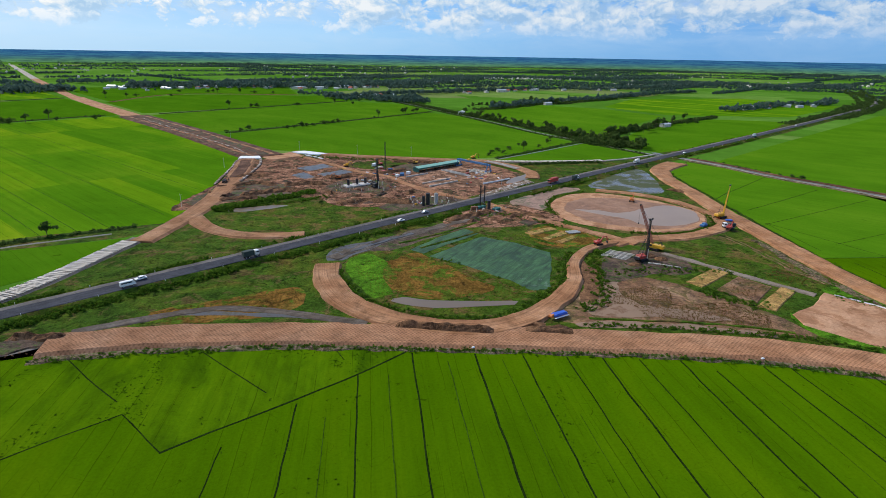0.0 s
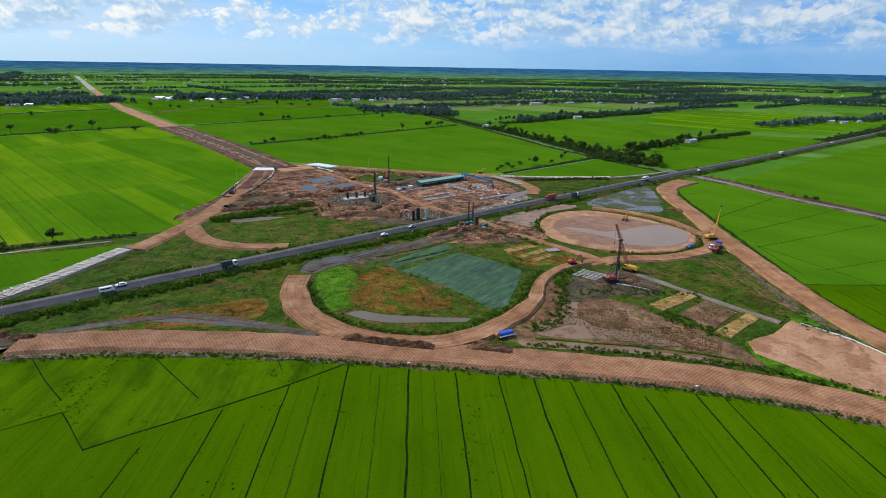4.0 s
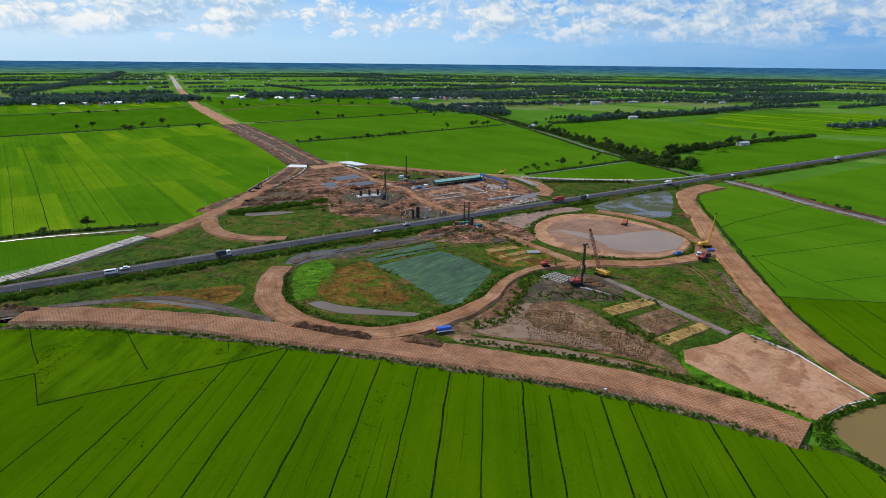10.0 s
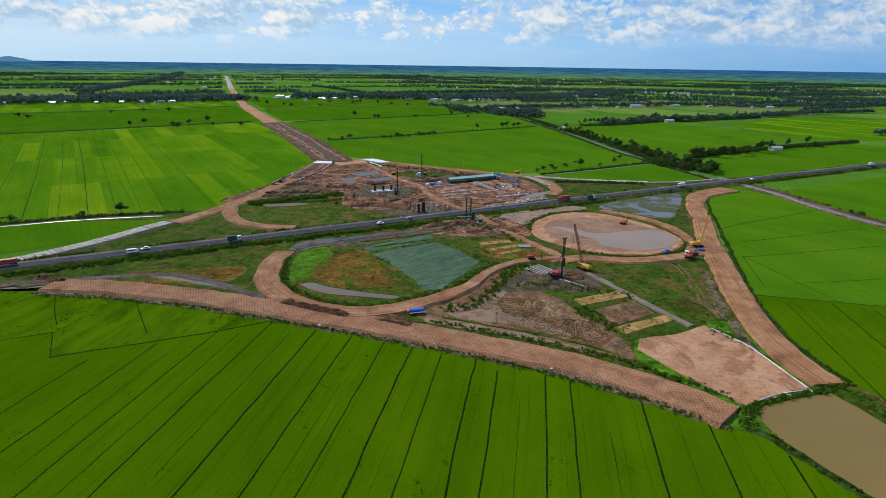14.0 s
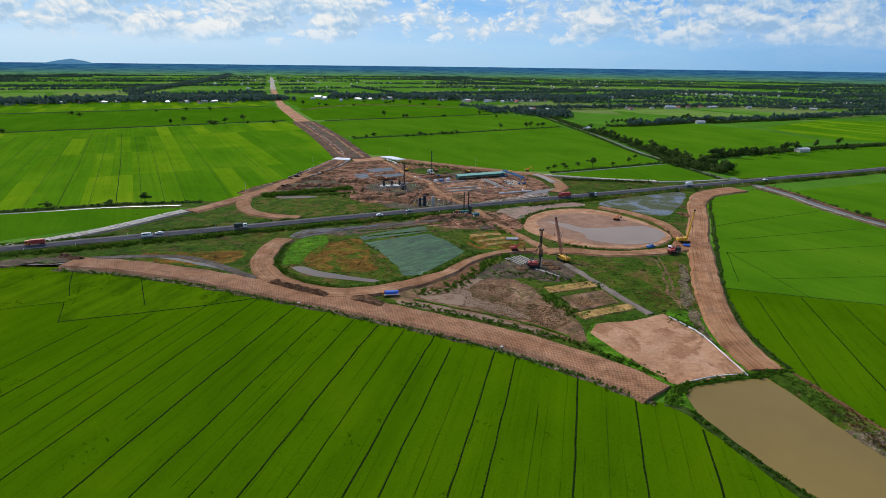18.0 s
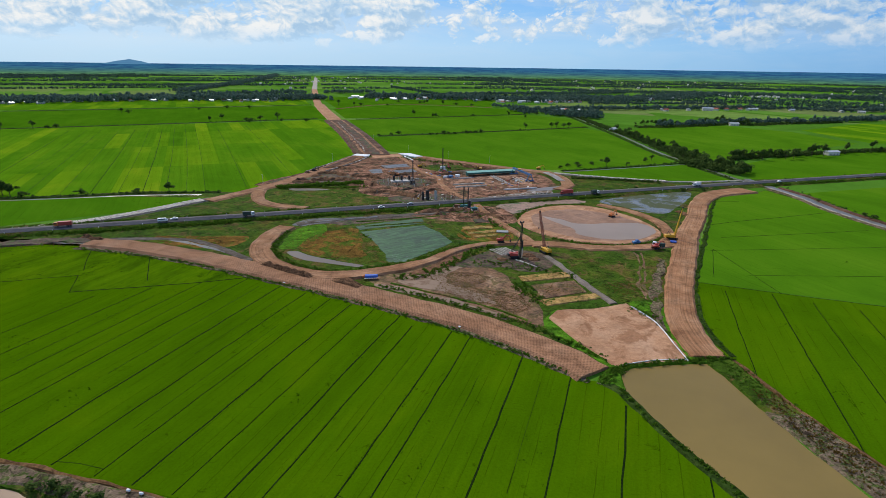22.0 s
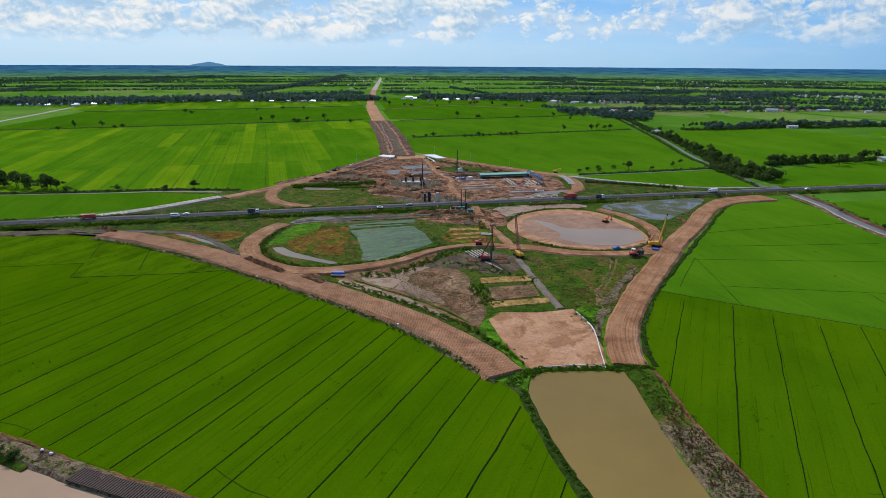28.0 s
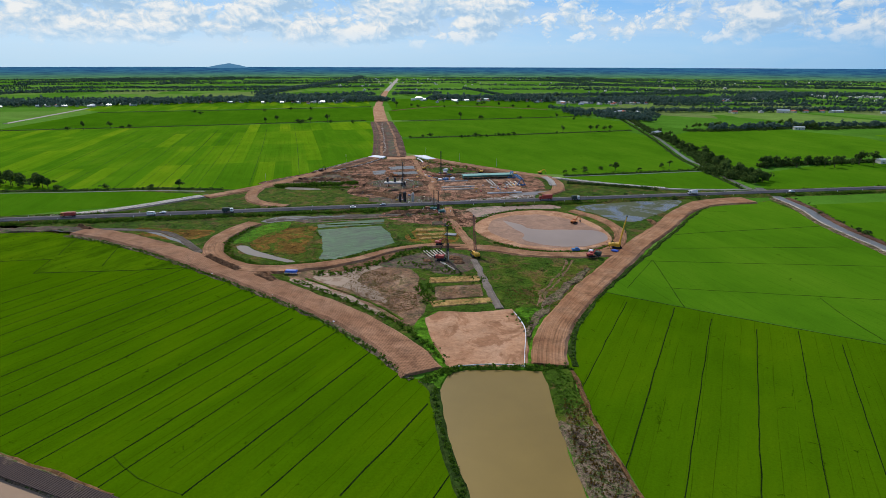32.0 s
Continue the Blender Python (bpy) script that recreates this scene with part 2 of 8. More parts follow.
def rice_mat(name, base, dark, light, mottle=0.03, turn=0.0, stripe=0.2, plots=None):
    """A closed stand of young rice: drill rows, tramlines, thin and lush patches, tone by field."""
    m, tree, b, vec = surface(name, 1.0, 0.0)
    b.inputs["Diffuse Roughness"].default_value = 0.22
    turned = mapped(tree, vec, (1, 1, 1), turn)
    broad = noise_tex(tree, mapped(tree, vec, (1, 0.5, 1), turn), mottle, 8.0, 0.66, 0.4)
    col = ramp(tree, broad, [(0.3, dark), (0.5, base), (0.72, light)])
    strips = noise_tex(tree, mapped(tree, vec, (0.22, 0.006, 1), turn), 1.0, 4.0, 0.75)
    col = mixc(tree, 0.8, col, mixc(tree, 1.0, col, ramp(tree, strips, [(0.3, 1 - stripe), (0.7, 1 + stripe * 0.9)]), "MULTIPLY"))
    if plots:
        # sown block by block: each strip of the field ripens on its own
        cell = nd(tree, "ShaderNodeVectorMath")
        cell.operation = "FLOOR"
        tree.links.new(mapped(tree, vec, (1 / plots[0], 1 / plots[1], 1), turn), cell.inputs[0])
        tone = nd(tree, "ShaderNodeTexWhiteNoise")
        tone.noise_dimensions = "2D"
        tree.links.new(cell.outputs[0], tone.inputs["Vector"])
        col = mixc(tree, 1.0, col, ramp(tree, tone.outputs["Value"], [(0.0, (0.80, 0.88, 0.9)), (0.55, (1.0, 1.0, 1.0)), (0.82, (1.28, 1.12, 1.0)), (1.0, (1.7, 1.28, 1.2))]), "MULTIPLY")
    fine = noise_tex(tree, vec, 1.3, 7.0, 0.72)
    col = mixc(tree, 1.0, col, ramp(tree, fine, [(0.3, 0.84), (0.5, 1.0), (0.7, 1.12)]), "MULTIPLY")
    # trampled and sunken spots
    spot = noise_tex(tree, vec, 0.2, 8.0, 0.76, 0.8)
    col = mixc(tree, ramp(tree, spot, [(0.62, 0.0), (0.67, 0.75)]), col, tuple(c * 0.4 for c in dark))
    # faint curls left by the sprayer's wheels
    curl = noise_tex(tree, mapped(tree, vec, (1, 1.6, 1), turn, (7, 3, 0)), 0.045, 1.5, 0.4, 0.3)
    ring_ = ramp(tree, sums(tree, "ABSOLUTE", sums(tree, "SUBTRACT", sums(tree, "FRACT", sums(tree, "MULTIPLY", curl, 9.0)), 0.5)), [(0.0, 0.6), (0.018, 0.0)])
    ring_ = sums(tree, "MULTIPLY", ring_, ramp(tree, noise_tex(tree, vec, 0.06, 6.0, 0.7), [(0.50, 0.0), (0.6, 1.0)]))
    col = mixc(tree, ring_, col, tuple(c * 0.5 for c in dark))
    # narrow furrows that wander along the rows
    wob = noise_tex(tree, mapped(tree, vec, (1, 0.15, 1), turn), 0.12, 3.0)
    sx = nd(tree, "ShaderNodeSeparateXYZ")
    tree.links.new(turned, sx.inputs[0])
    for pitch, thick, cut, depth in ((0.19, 0.06, 0.45, 0.75), (0.41, 0.08, 0.52, 0.55)):
        fur = sums(tree, "FRACT", sums(tree, "ADD", sums(tree, "MULTIPLY", sx.outputs[0], pitch), sums(tree, "MULTIPLY", wob, 0.5)))
        line = sums(tree, "MULTIPLY", ramp(tree, fur, [(0.0, 1.0), (thick, 0.0)]), ramp(tree, noise_tex(tree, mapped(tree, vec, (1, 0.3, 1), turn, (pitch * 90, 0, 0)), 0.09, 6.0, 0.7), [(cut, 0.0), (cut + 0.1, depth)]))
        col = mixc(tree, line, col, tuple(c * 0.4 for c in dark))
    info = nd(tree, "ShaderNodeObjectInfo").outputs["Random"]
    col = mixc(tree, 1.0, col, ramp(tree, info, [(0.0, (0.9, 0.93, 0.8)), (1.0, (1.14, 1.08, 1.2))]), "MULTIPLY")
    tree.links.new(col, b.inputs["Base Color"])
    relief_of(tree, b, fine, 0.15, 0.6)
    return m


RICE = rice_mat("young_rice", (0.063, 0.137, 0.0010), (0.049, 0.112, 0.0009), (0.084, 0.155, 0.0013), 0.03, 0.0, 0.13)
# Same rice as RICE; darkening towards the view's edge is put into the colour.
RICE_E = rice_mat("edge_darkened_rice", (0.055, 0.127, 0.0012), (0.042, 0.104, 0.0010), (0.070, 0.142, 0.0014), 0.03, 0.0, 0.10)
# RICE_MID and RICE_PALE lie farther off: haze lightening is put into their greens.
RICE_MID = rice_mat("lightened_rice", (0.064, 0.168, 0.0052), (0.048, 0.136, 0.0044), (0.086, 0.194, 0.0075), 0.02, -42, 0.08)
RICE_W = rice_mat("weedy_rice", (0.070, 0.146, 0.0020), (0.034, 0.080, 0.0020), (0.098, 0.175, 0.0025), 0.07)
RICE_PALE = rice_mat("ripening_rice", (0.084, 0.205, 0.0058), (0.064, 0.166, 0.0048), (0.130, 0.240, 0.0090), 0.02, -42, 0.16, (17.0, 150.0))
MEADOW = ground_mat("olive_meadow", [(0.34, (0.028, 0.056, 0.005)), (0.46, (0.044, 0.084, 0.007)), (0.56, (0.068, 0.095, 0.010)), (0.66, (0.098, 0.076, 0.016))], 0.05, 0.9, 0.42, 0.5, second=(0.13, 0.085, 0.028), share=0.2, dark=0.15)
WEEDS = ground_mat("weedy_grass", [(0.34, (0.022, 0.047, 0.005)), (0.46, (0.038, 0.078, 0.007)), (0.56, (0.060, 0.090, 0.009)), (0.66, (0.092, 0.070, 0.015))], 0.04, 0.9, 0.45, 0.5, second=(0.10, 0.075, 0.025), share=0.18, dark=0.15)
LUSH = ground_mat("lush_grass", [(0.3, (0.035, 0.085, 0.006)), (0.5, (0.062, 0.155, 0.008)), (0.7, (0.085, 0.19, 0.010))], 0.09, 0.9, 0.45, 0.5, dark=0.1)
RUSTY = ground_mat("rusty_weeds", [(0.36, (0.10, 0.060, 0.012)), (0.46, (0.15, 0.080, 0.016)), (0.56, (0.19, 0.095, 0.020)), (0.68, (0.12, 0.085, 0.016))], 0.05, 0.9, 0.45, 0.5, second=(0.060, 0.110, 0.009), share=0.24, dark=0.12)
MUD = ground_mat("grey_mud", [(0.36, (0.235, 0.145, 0.085)), (0.48, (0.20, 0.110, 0.058)), (0.60, (0.165, 0.082, 0.040))], 0.06, 0.8, 0.42, 0.2, 0.85, 0.15, second=(0.095, 0.068, 0.020), share=0.26, dark=0.14)
PINKMUD = ground_mat("drying_pink_mud", [(0.34, (0.33, 0.205, 0.145)), (0.55, (0.27, 0.165, 0.115)), (0.7, (0.17, 0.11, 0.065))], 0.06, 0.7, 0.25, 0.1, 0.6, 0.2, second=(0.06, 0.085, 0.02), share=0.2)
DARKMUD = ground_mat("dark_wet_soil", [(0.34, (0.045, 0.032, 0.024)), (0.5, (0.085, 0.055, 0.038)), (0.66, (0.15, 0.092, 0.06))], 0.1, 0.8, 0.45, 0.4, 0.85, 0.12, second=(0.045, 0.075, 0.012), share=0.2)
REDEARTH = ground_mat("dug_red_earth", [(0.34, (0.13, 0.062, 0.038)), (0.45, (0.225, 0.108, 0.064)), (0.55, (0.33, 0.170, 0.105)), (0.66, (0.18, 0.085, 0.052))], 0.07, 0.8, 0.48, 0.6, second=(0.060, 0.052, 0.026), share=0.22, dark=0.42)
YARD = ground_mat("trodden_yard_earth", [(0.36, (0.25, 0.130, 0.080)), (0.5, (0.35, 0.190, 0.118)), (0.64, (0.42, 0.25, 0.165))], 0.06, 0.8, 0.42, 0.3, second=(0.12, 0.068, 0.042), share=0.35, dark=0.2)
SPOIL = ground_mat("spoil_heap_soil", [(0.3, (0.10, 0.052, 0.028)), (0.5, (0.18, 0.095, 0.050)), (0.7, (0.12, 0.062, 0.034))], 0.2, 1.4, 0.49, 0.5, dark=0.2)
SAND = ground_mat("pinkish_fill_sand", [(0.36, (0.36, 0.185, 0.100)), (0.5, (0.42, 0.23, 0.13)), (0.66, (0.47, 0.275, 0.165))], 0.05, 0.7, 0.16, 0.1, second=(0.30, 0.15, 0.08), share=0.25)
WETSAND = ground_mat("wet_fill_sand", [(0.36, (0.20, 0.100, 0.054)), (0.5, (0.25, 0.130, 0.072)), (0.66, (0.31, 0.170, 0.098))], 0.04, 0.5, 0.16, 0.05, 0.6, 0.2, second=(0.30, 0.165, 0.095), share=0.2)
DRYSTRIP = ground_mat("dry_straw_bed", [(0.36, (0.28, 0.165, 0.055)), (0.55, (0.37, 0.225, 0.08)), (0.7, (0.22, 0.14, 0.05))], 0.12, 1.0, 0.4, 0.2, second=(0.09, 0.12, 0.02), share=0.2)
DITCH = ground_mat("ditch_bank", [(0.34, (0.016, 0.030, 0.006)), (0.5, (0.028, 0.055, 0.008)), (0.66, (0.05, 0.07, 0.015))], 0.15, 1.0, 0.45, 0.4)
PALEGRAVEL = ground_mat("pale_gravel", [(0.3, (0.30, 0.26, 0.21)), (0.6, (0.42, 0.37, 0.31))], 0.2, 1.5, 0.3, 0.1)
RUBBLE = ground_mat("grey_brown_rubble", [(0.34, (0.10, 0.068, 0.046)), (0.5, (0.19, 0.135, 0.09)), (0.64, (0.13, 0.09, 0.055))], 0.3, 1.4, 0.49, 0.6, second=(0.06, 0.085, 0.018), share=0.25, dark=0.3)
TORNSHEET = ground_mat("torn_muddy_sheet", [(0.42, (0.62, 0.60, 0.57)), (0.58, (0.42, 0.37, 0.32))], 0.2, 1.2, 0.3, 0.2, second=(0.15, 0.10, 0.065), share=0.45)


def track_mat(name, stops, ribs=0.0, ruts=0.5):
    """Compacted fill on a haul road: ruts along it, roller ribs across it."""
    m, tree, b, vec = surface(name, 0.95, 0.1)
    b.inputs["Diffuse Roughness"].default_value = 0.4
    uv = nd(tree, "ShaderNodeTexCoord").outputs["UV"]
    col = ramp(tree, noise_tex(tree, vec, 0.06, 7.0, 0.65), stops)
    rut = noise_tex(tree, mapped(tree, uv, (0.022, 1.5, 1)), 1.0, 7.0, 0.72, 0.5)
    col = mixc(tree, ruts, col, mixc(tree, 1.0, col, ramp(tree, rut, [(0.34, 0.5), (0.5, 1.0), (0.66, 1.25)]), "MULTIPLY"))
    fine = noise_tex(tree, vec, 0.9, 7.0, 0.7)
    col = mixc(tree, 0.7, col, mixc(tree, 1.0, col, ramp(tree, fine, [(0.3, 0.75), (0.7, 1.22)]), "MULTIPLY"))
    if ribs:
        su = nd(tree, "ShaderNodeSeparateXYZ")
        tree.links.new(uv, su.inputs[0])
        w = noise_tex(tree, uv, 0.25, 4.0)
        r = sums(tree, "SINE", sums(tree, "ADD", sums(tree, "MULTIPLY", su.outputs[0], 4.6), sums(tree, "MULTIPLY", w, 7.0)))
        q = sums(tree, "SINE", sums(tree, "ADD", sums(tree, "MULTIPLY", su.outputs[1], 3.4), sums(tree, "MULTIPLY", w, 3.0)))
        pock = sums(tree, "MULTIPLY", sums(tree, "MULTIPLY", r, q), ribs)
        col = mixc(tree, 1.0, col, ramp(tree, sums(tree, "ADD", pock, 0.5), [(0.1, 0.55), (0.5, 1.0), (0.9, 1.18)]), "MULTIPLY")
    blot = noise_tex(tree, vec, 0.14, 9.0, 0.74, 0.7)
    col = mixc(tree, 0.75, col, mixc(tree, 1.0, col, ramp(tree, blot, [(0.38, 0.62), (0.5, 1.0), (0.62, 1.22)]), "MULTIPLY"))
    tree.links.new(col, b.inputs["Base Color"])
    relief_of(tree, b, sums(tree, "ADD", fine, rut), 0.2)
    return m


HAUL = track_mat("haul_road_fill", [(0.36, (0.31, 0.140, 0.064)), (0.5, (0.385, 0.188, 0.090)), (0.66, (0.46, 0.25, 0.135))], 0.0, 0.95)
ROLLED = track_mat("rolled_sand_fill", [(0.36, (0.33, 0.155, 0.076)), (0.5, (0.385, 0.19, 0.098)), (0.66, (0.44, 0.235, 0.13))], 0.34, 0.35)
RUTS = track_mat("wet_wheel_ruts", [(0.3, (0.085, 0.062, 0.044)), (0.5, (0.13, 0.10, 0.075)), (0.66, (0.20, 0.165, 0.135))], 0.0, 0.95)
LANE = track_mat("grey_farm_track", [(0.3, (0.19, 0.145, 0.11)), (0.6, (0.27, 0.21, 0.165))], 0.0, 0.6)
BROWNTRACK = track_mat("red_brown_track", [(0.36, (0.075, 0.036, 0.022)), (0.5, (0.135, 0.065, 0.038)), (0.64, (0.22, 0.115, 0.070))], 0.0, 1.0)
ASPHALT = track_mat("worn_asphalt", [(0.3, (0.050, 0.051, 0.060)), (0.7, (0.075, 0.074, 0.082))], 0.0, 0.45)
SHOULDER = track_mat("dusty_shoulder", [(0.3, (0.13, 0.115, 0.10)), (0.7, (0.22, 0.19, 0.165))], 0.0, 0.5)


def water_mat(name, deep, scum=None, rough=0.08, cut=(0.5, 0.62), scale=0.06, streak=0.0):
    m, tree, b, vec = surface(name, rough, 0.3)
    b.inputs["IOR"].default_value = 1.33
    col = ramp(tree, noise_tex(tree, vec, 0.02, 5.0, 0.6), [(0.35, deep), (0.7, tuple(c * 1.25 for c in deep))])
    if scum:
        f = ramp(tree, noise_tex(tree, vec, scale, 8.0, 0.68, 0.8), [(cut[0], 0.0), (cut[1], 1.0)])
        g = mixc(tree, noise_tex(tree, vec, 0.8, 6.0, 0.7), tuple(c * 0.7 for c in scum), tuple(c * 1.25 for c in scum))
        col = mixc(tree, f, col, g)
        if streak:
            lines = noise_tex(tree, mapped(tree, vec, (0.55, 0.06, 1), 38), 1.0, 6.0, 0.7, 0.6)
            col = mixc(tree, 1.0, col, ramp(tree, lines, [(0.35, 0.55), (0.5, 1.0), (0.65, 1.45)]), "MULTIPLY")
            flecks = noise_tex(tree, vec, 0.07, 10.0, 0.8, 1.0)
            col = mixc(tree, ramp(tree, flecks, [(0.60, 0.0), (0.66, 0.7)]), col, (0.17, 0.23, 0.18))
        tree.links.new(mixc(tree, f, (rough,) * 3, (0.7,) * 3), b.inputs["Roughness"])
    tree.links.new(col, b.inputs["Base Color"])
    relief_of(tree, b, noise_tex(tree, vec, 0.6, 3.0), 0.02, 0.25)
    return m


POND = water_mat("muddy_pond_water", (0.190, 0.128, 0.034), None, 0.35)
PALEWATER = water_mat("pale_silty_water", (0.28, 0.18, 0.11), None, 0.35)
PUDDLE = water_mat("grey_puddle_water", (0.15, 0.112, 0.080), None, 0.28)
DITCHWATER = water_mat("dark_ditch_water", (0.075, 0.068, 0.062), (0.085, 0.072, 0.045), 0.3, (0.52, 0.64), 0.2)
ALGAE = water_mat("duckweed_water", (0.024, 0.052, 0.026), (0.048, 0.108, 0.046), 0.6, (0.38, 0.56), 0.10, 0.22)
MUDWATER = water_mat("thin_mud_water", (0.215, 0.138, 0.085), (0.16, 0.085, 0.045), 0.5, (0.5, 0.62), 0.2)
CANAL = water_mat("canal_water", (0.11, 0.10, 0.08), None, 0.3)
MARSH = water_mat("weedy_marsh_water", (0.105, 0.105, 0.10), (0.070, 0.080, 0.028), 0.2, (0.45, 0.53), 0.05)
BASINWATER = water_mat("silty_basin_water", (0.25, 0.175, 0.122), None, 0.3)
REEDWATER = water_mat("weed_choked_water", (0.10, 0.11, 0.11), (0.08, 0.10, 0.05), 0.1, (0.52, 0.68), 0.12)


def leaf_mat(name, a, b_, through_light=0.45):
    m = bpy.data.materials.new(name)
    m.use_nodes = True
    tree = m.node_tree
    tree.nodes.clear()
    g = nd(tree, "ShaderNodeNewGeometry").outputs["Random Per Island"]
    col = mixc(tree, g, a, b_)
    info = nd(tree, "ShaderNodeObjectInfo").outputs["Random"]
    col = mixc(tree, 1.0, col, ramp(tree, info, [(0.0, (0.75, 0.8, 0.75)), (1.0, (1.3, 1.2, 1.15))]), "MULTIPLY")
    d, t = nd(tree, "ShaderNodeBsdfDiffuse"), nd(tree, "ShaderNodeBsdfTranslucent")
    tree.links.new(col, d.inputs["Color"])
    tree.links.new(col, t.inputs["Color"])
    both = nd(tree, "ShaderNodeMixShader")
    both.inputs[0].default_value = through_light
    tree.links.new(d.outputs[0], both.inputs[1])
    tree.links.new(t.outputs[0], both.inputs[2])
    tree.links.new(both.outputs[0], nd(tree, "ShaderNodeOutputMaterial").inputs["Surface"])
    return m


LEAF = leaf_mat("broad_leaves", (0.042, 0.080, 0.022), (0.100, 0.155, 0.038))
# The blue in this far foliage is haze put into the leaf colour.
FARLEAF = leaf_mat("hazed_far_leaves", (0.046, 0.092, 0.078), (0.092, 0.145, 0.112))
GRASSLEAF = leaf_mat("grass_blades", (0.036, 0.082, 0.009), (0.080, 0.160, 0.016))
RUSTLEAF = leaf_mat("rusty_stalks", (0.13, 0.07, 0.022), (0.20, 0.13, 0.035))
BARK = plain("bark", (0.10, 0.075, 0.05), 0.9, 0.1)
CONCRETE = plain("pale_concrete", (0.50, 0.47, 0.43), 0.85, 0.2, 0, 0.5, 0.8)
PILEC = plain("bleached_pile_concrete", (0.62, 0.55, 0.46), 0.85, 0.2, 0, 0.5, 0.5)
WHITE = plain("white_paint", (0.78, 0.78, 0.76), 0.5, 0.4)
DARKSTEEL = plain("black_greasy_steel", (0.03, 0.03, 0.033), 0.5, 0.5, 0.3)
REDPAINT = plain("red_machine_paint", (0.42, 0.05, 0.035), 0.5, 0.5)
YELLOW = plain("yellow_machine_paint", (0.68, 0.36, 0.02), 0.45, 0.5)
BLUE = plain("blue_tarp", (0.03, 0.10, 0.45), 0.5, 0.4)
GANTRYBLUE = plain("blue_gantry_paint", (0.03, 0.13, 0.30), 0.5, 0.5)
GREENROOF = plain("green_roof_sheet", (0.26, 0.50, 0.38), 0.4, 0.5, 0, 0.3, 0.6)
TEAL = plain("teal_wall_sheet", (0.04, 0.17, 0.14), 0.5, 0.4)
TIN = plain("grey_tin_roof", (0.45, 0.47, 0.49), 0.4, 0.5, 0.4, 0.5, 0.5)
REDTILE = plain("red_roof_tile", (0.35, 0.10, 0.06), 0.8, 0.2)
WALLPAINT = plain("limewashed_wall", (0.62, 0.58, 0.50), 0.85, 0.2)
RUBBER = plain("black_rubber", (0.02, 0.02, 0.02), 0.8, 0.2)
GLASSDARK = plain("dark_window_glass", (0.02, 0.03, 0.035), 0.08, 0.6)
ORANGE = plain("orange_paint", (0.55, 0.16, 0.03), 0.5, 0.5)
FABRIC = plain("white_geotextile", (0.74, 0.74, 0.74), 0.8, 0.2, 0, 0.3, 0.6)
NETTING = plain("brown_silt_mat", (0.045, 0.03, 0.024), 0.8, 0.2, 0, 0.4, 1.5)


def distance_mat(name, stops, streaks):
    """Land too far off to be lit piece by piece: a faint glow with haze painted in, bluer with height."""
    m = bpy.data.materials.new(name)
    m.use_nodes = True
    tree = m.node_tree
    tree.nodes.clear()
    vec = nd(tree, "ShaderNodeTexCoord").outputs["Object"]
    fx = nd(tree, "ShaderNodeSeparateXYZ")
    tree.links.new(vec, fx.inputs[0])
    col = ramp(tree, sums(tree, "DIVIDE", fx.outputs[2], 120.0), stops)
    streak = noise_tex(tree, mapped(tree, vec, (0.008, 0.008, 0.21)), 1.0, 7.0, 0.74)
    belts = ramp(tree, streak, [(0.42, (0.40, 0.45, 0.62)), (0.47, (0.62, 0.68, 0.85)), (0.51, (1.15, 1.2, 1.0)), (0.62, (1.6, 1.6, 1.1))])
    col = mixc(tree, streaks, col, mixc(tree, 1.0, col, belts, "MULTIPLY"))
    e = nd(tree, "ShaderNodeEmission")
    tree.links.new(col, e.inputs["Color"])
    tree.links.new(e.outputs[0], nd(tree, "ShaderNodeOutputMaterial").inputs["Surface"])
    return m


FARLAND = distance_mat("far_land_haze_glow", [(0.0, (0.086, 0.200, 0.085)), (0.12, (0.070, 0.178, 0.115)), (0.28, (0.046, 0.142, 0.175)), (0.42, (0.031, 0.116, 0.225)), (0.66, (0.026, 0.106, 0.255))], 0.6)
HILLMAT = distance_mat("far_hill_haze_glow", [(0.0, (0.075, 0.20, 0.36)), (1.0, (0.085, 0.22, 0.39))], 0.15)


# ---- builders ----
def part(name, bm, material, parent=None, label="", smooth=False):
    me_ = bpy.data.meshes.new(name)
    if smooth:
        for f in bm.faces:
            f.smooth = True
    bm.to_mesh(me_)
    bm.free()
    me_.materials.append(material)
    ob = new(name, me_)
    if parent is not None:
        ob.parent = parent
    if label:
        ob["label"] = label
    return ob


def mesh_part(name, verts, faces, material, parent=None, label=""):
    me_ = bpy.data.meshes.new(name)
    me_.from_pydata(verts, [], faces)
    me_.materials.append(material)
    ob = new(name, me_)
    if parent is not None:
        ob.parent = parent
    if label:
        ob["label"] = label
    return ob


def spline(pts, step=4.0, closed=False):
    """A smooth line through a few fitted places, cut into even steps."""
    p = [Vector((*q, 0.0)) if len(q) == 2 else Vector(q) for q in pts]
    n = len(p)
    out = []
    for i in range(n if closed else n - 1):
        if closed:
            a, b, c, d = p[i - 1], p[i], p[(i + 1) % n], p[(i + 2) % n]
        else:
            a, b, c, d = p[max(i - 1, 0)], p[i], p[i + 1], p[min(i + 2, n - 1)]
        k = max(1, int((c - b).length / step))
        for j in range(k):
            t = j / k
            out.append(0.5 * ((2 * b) + (c - a) * t + (2 * a - 5 * b + 4 * c - d) * t * t + (3 * b - a - 3 * c + d) * t ** 3))
    if not closed:
        out.append(p[-1])
    return out


def wob(x, y, f=0.1):
    return noise.noise((x * f, y * f, 3.7))


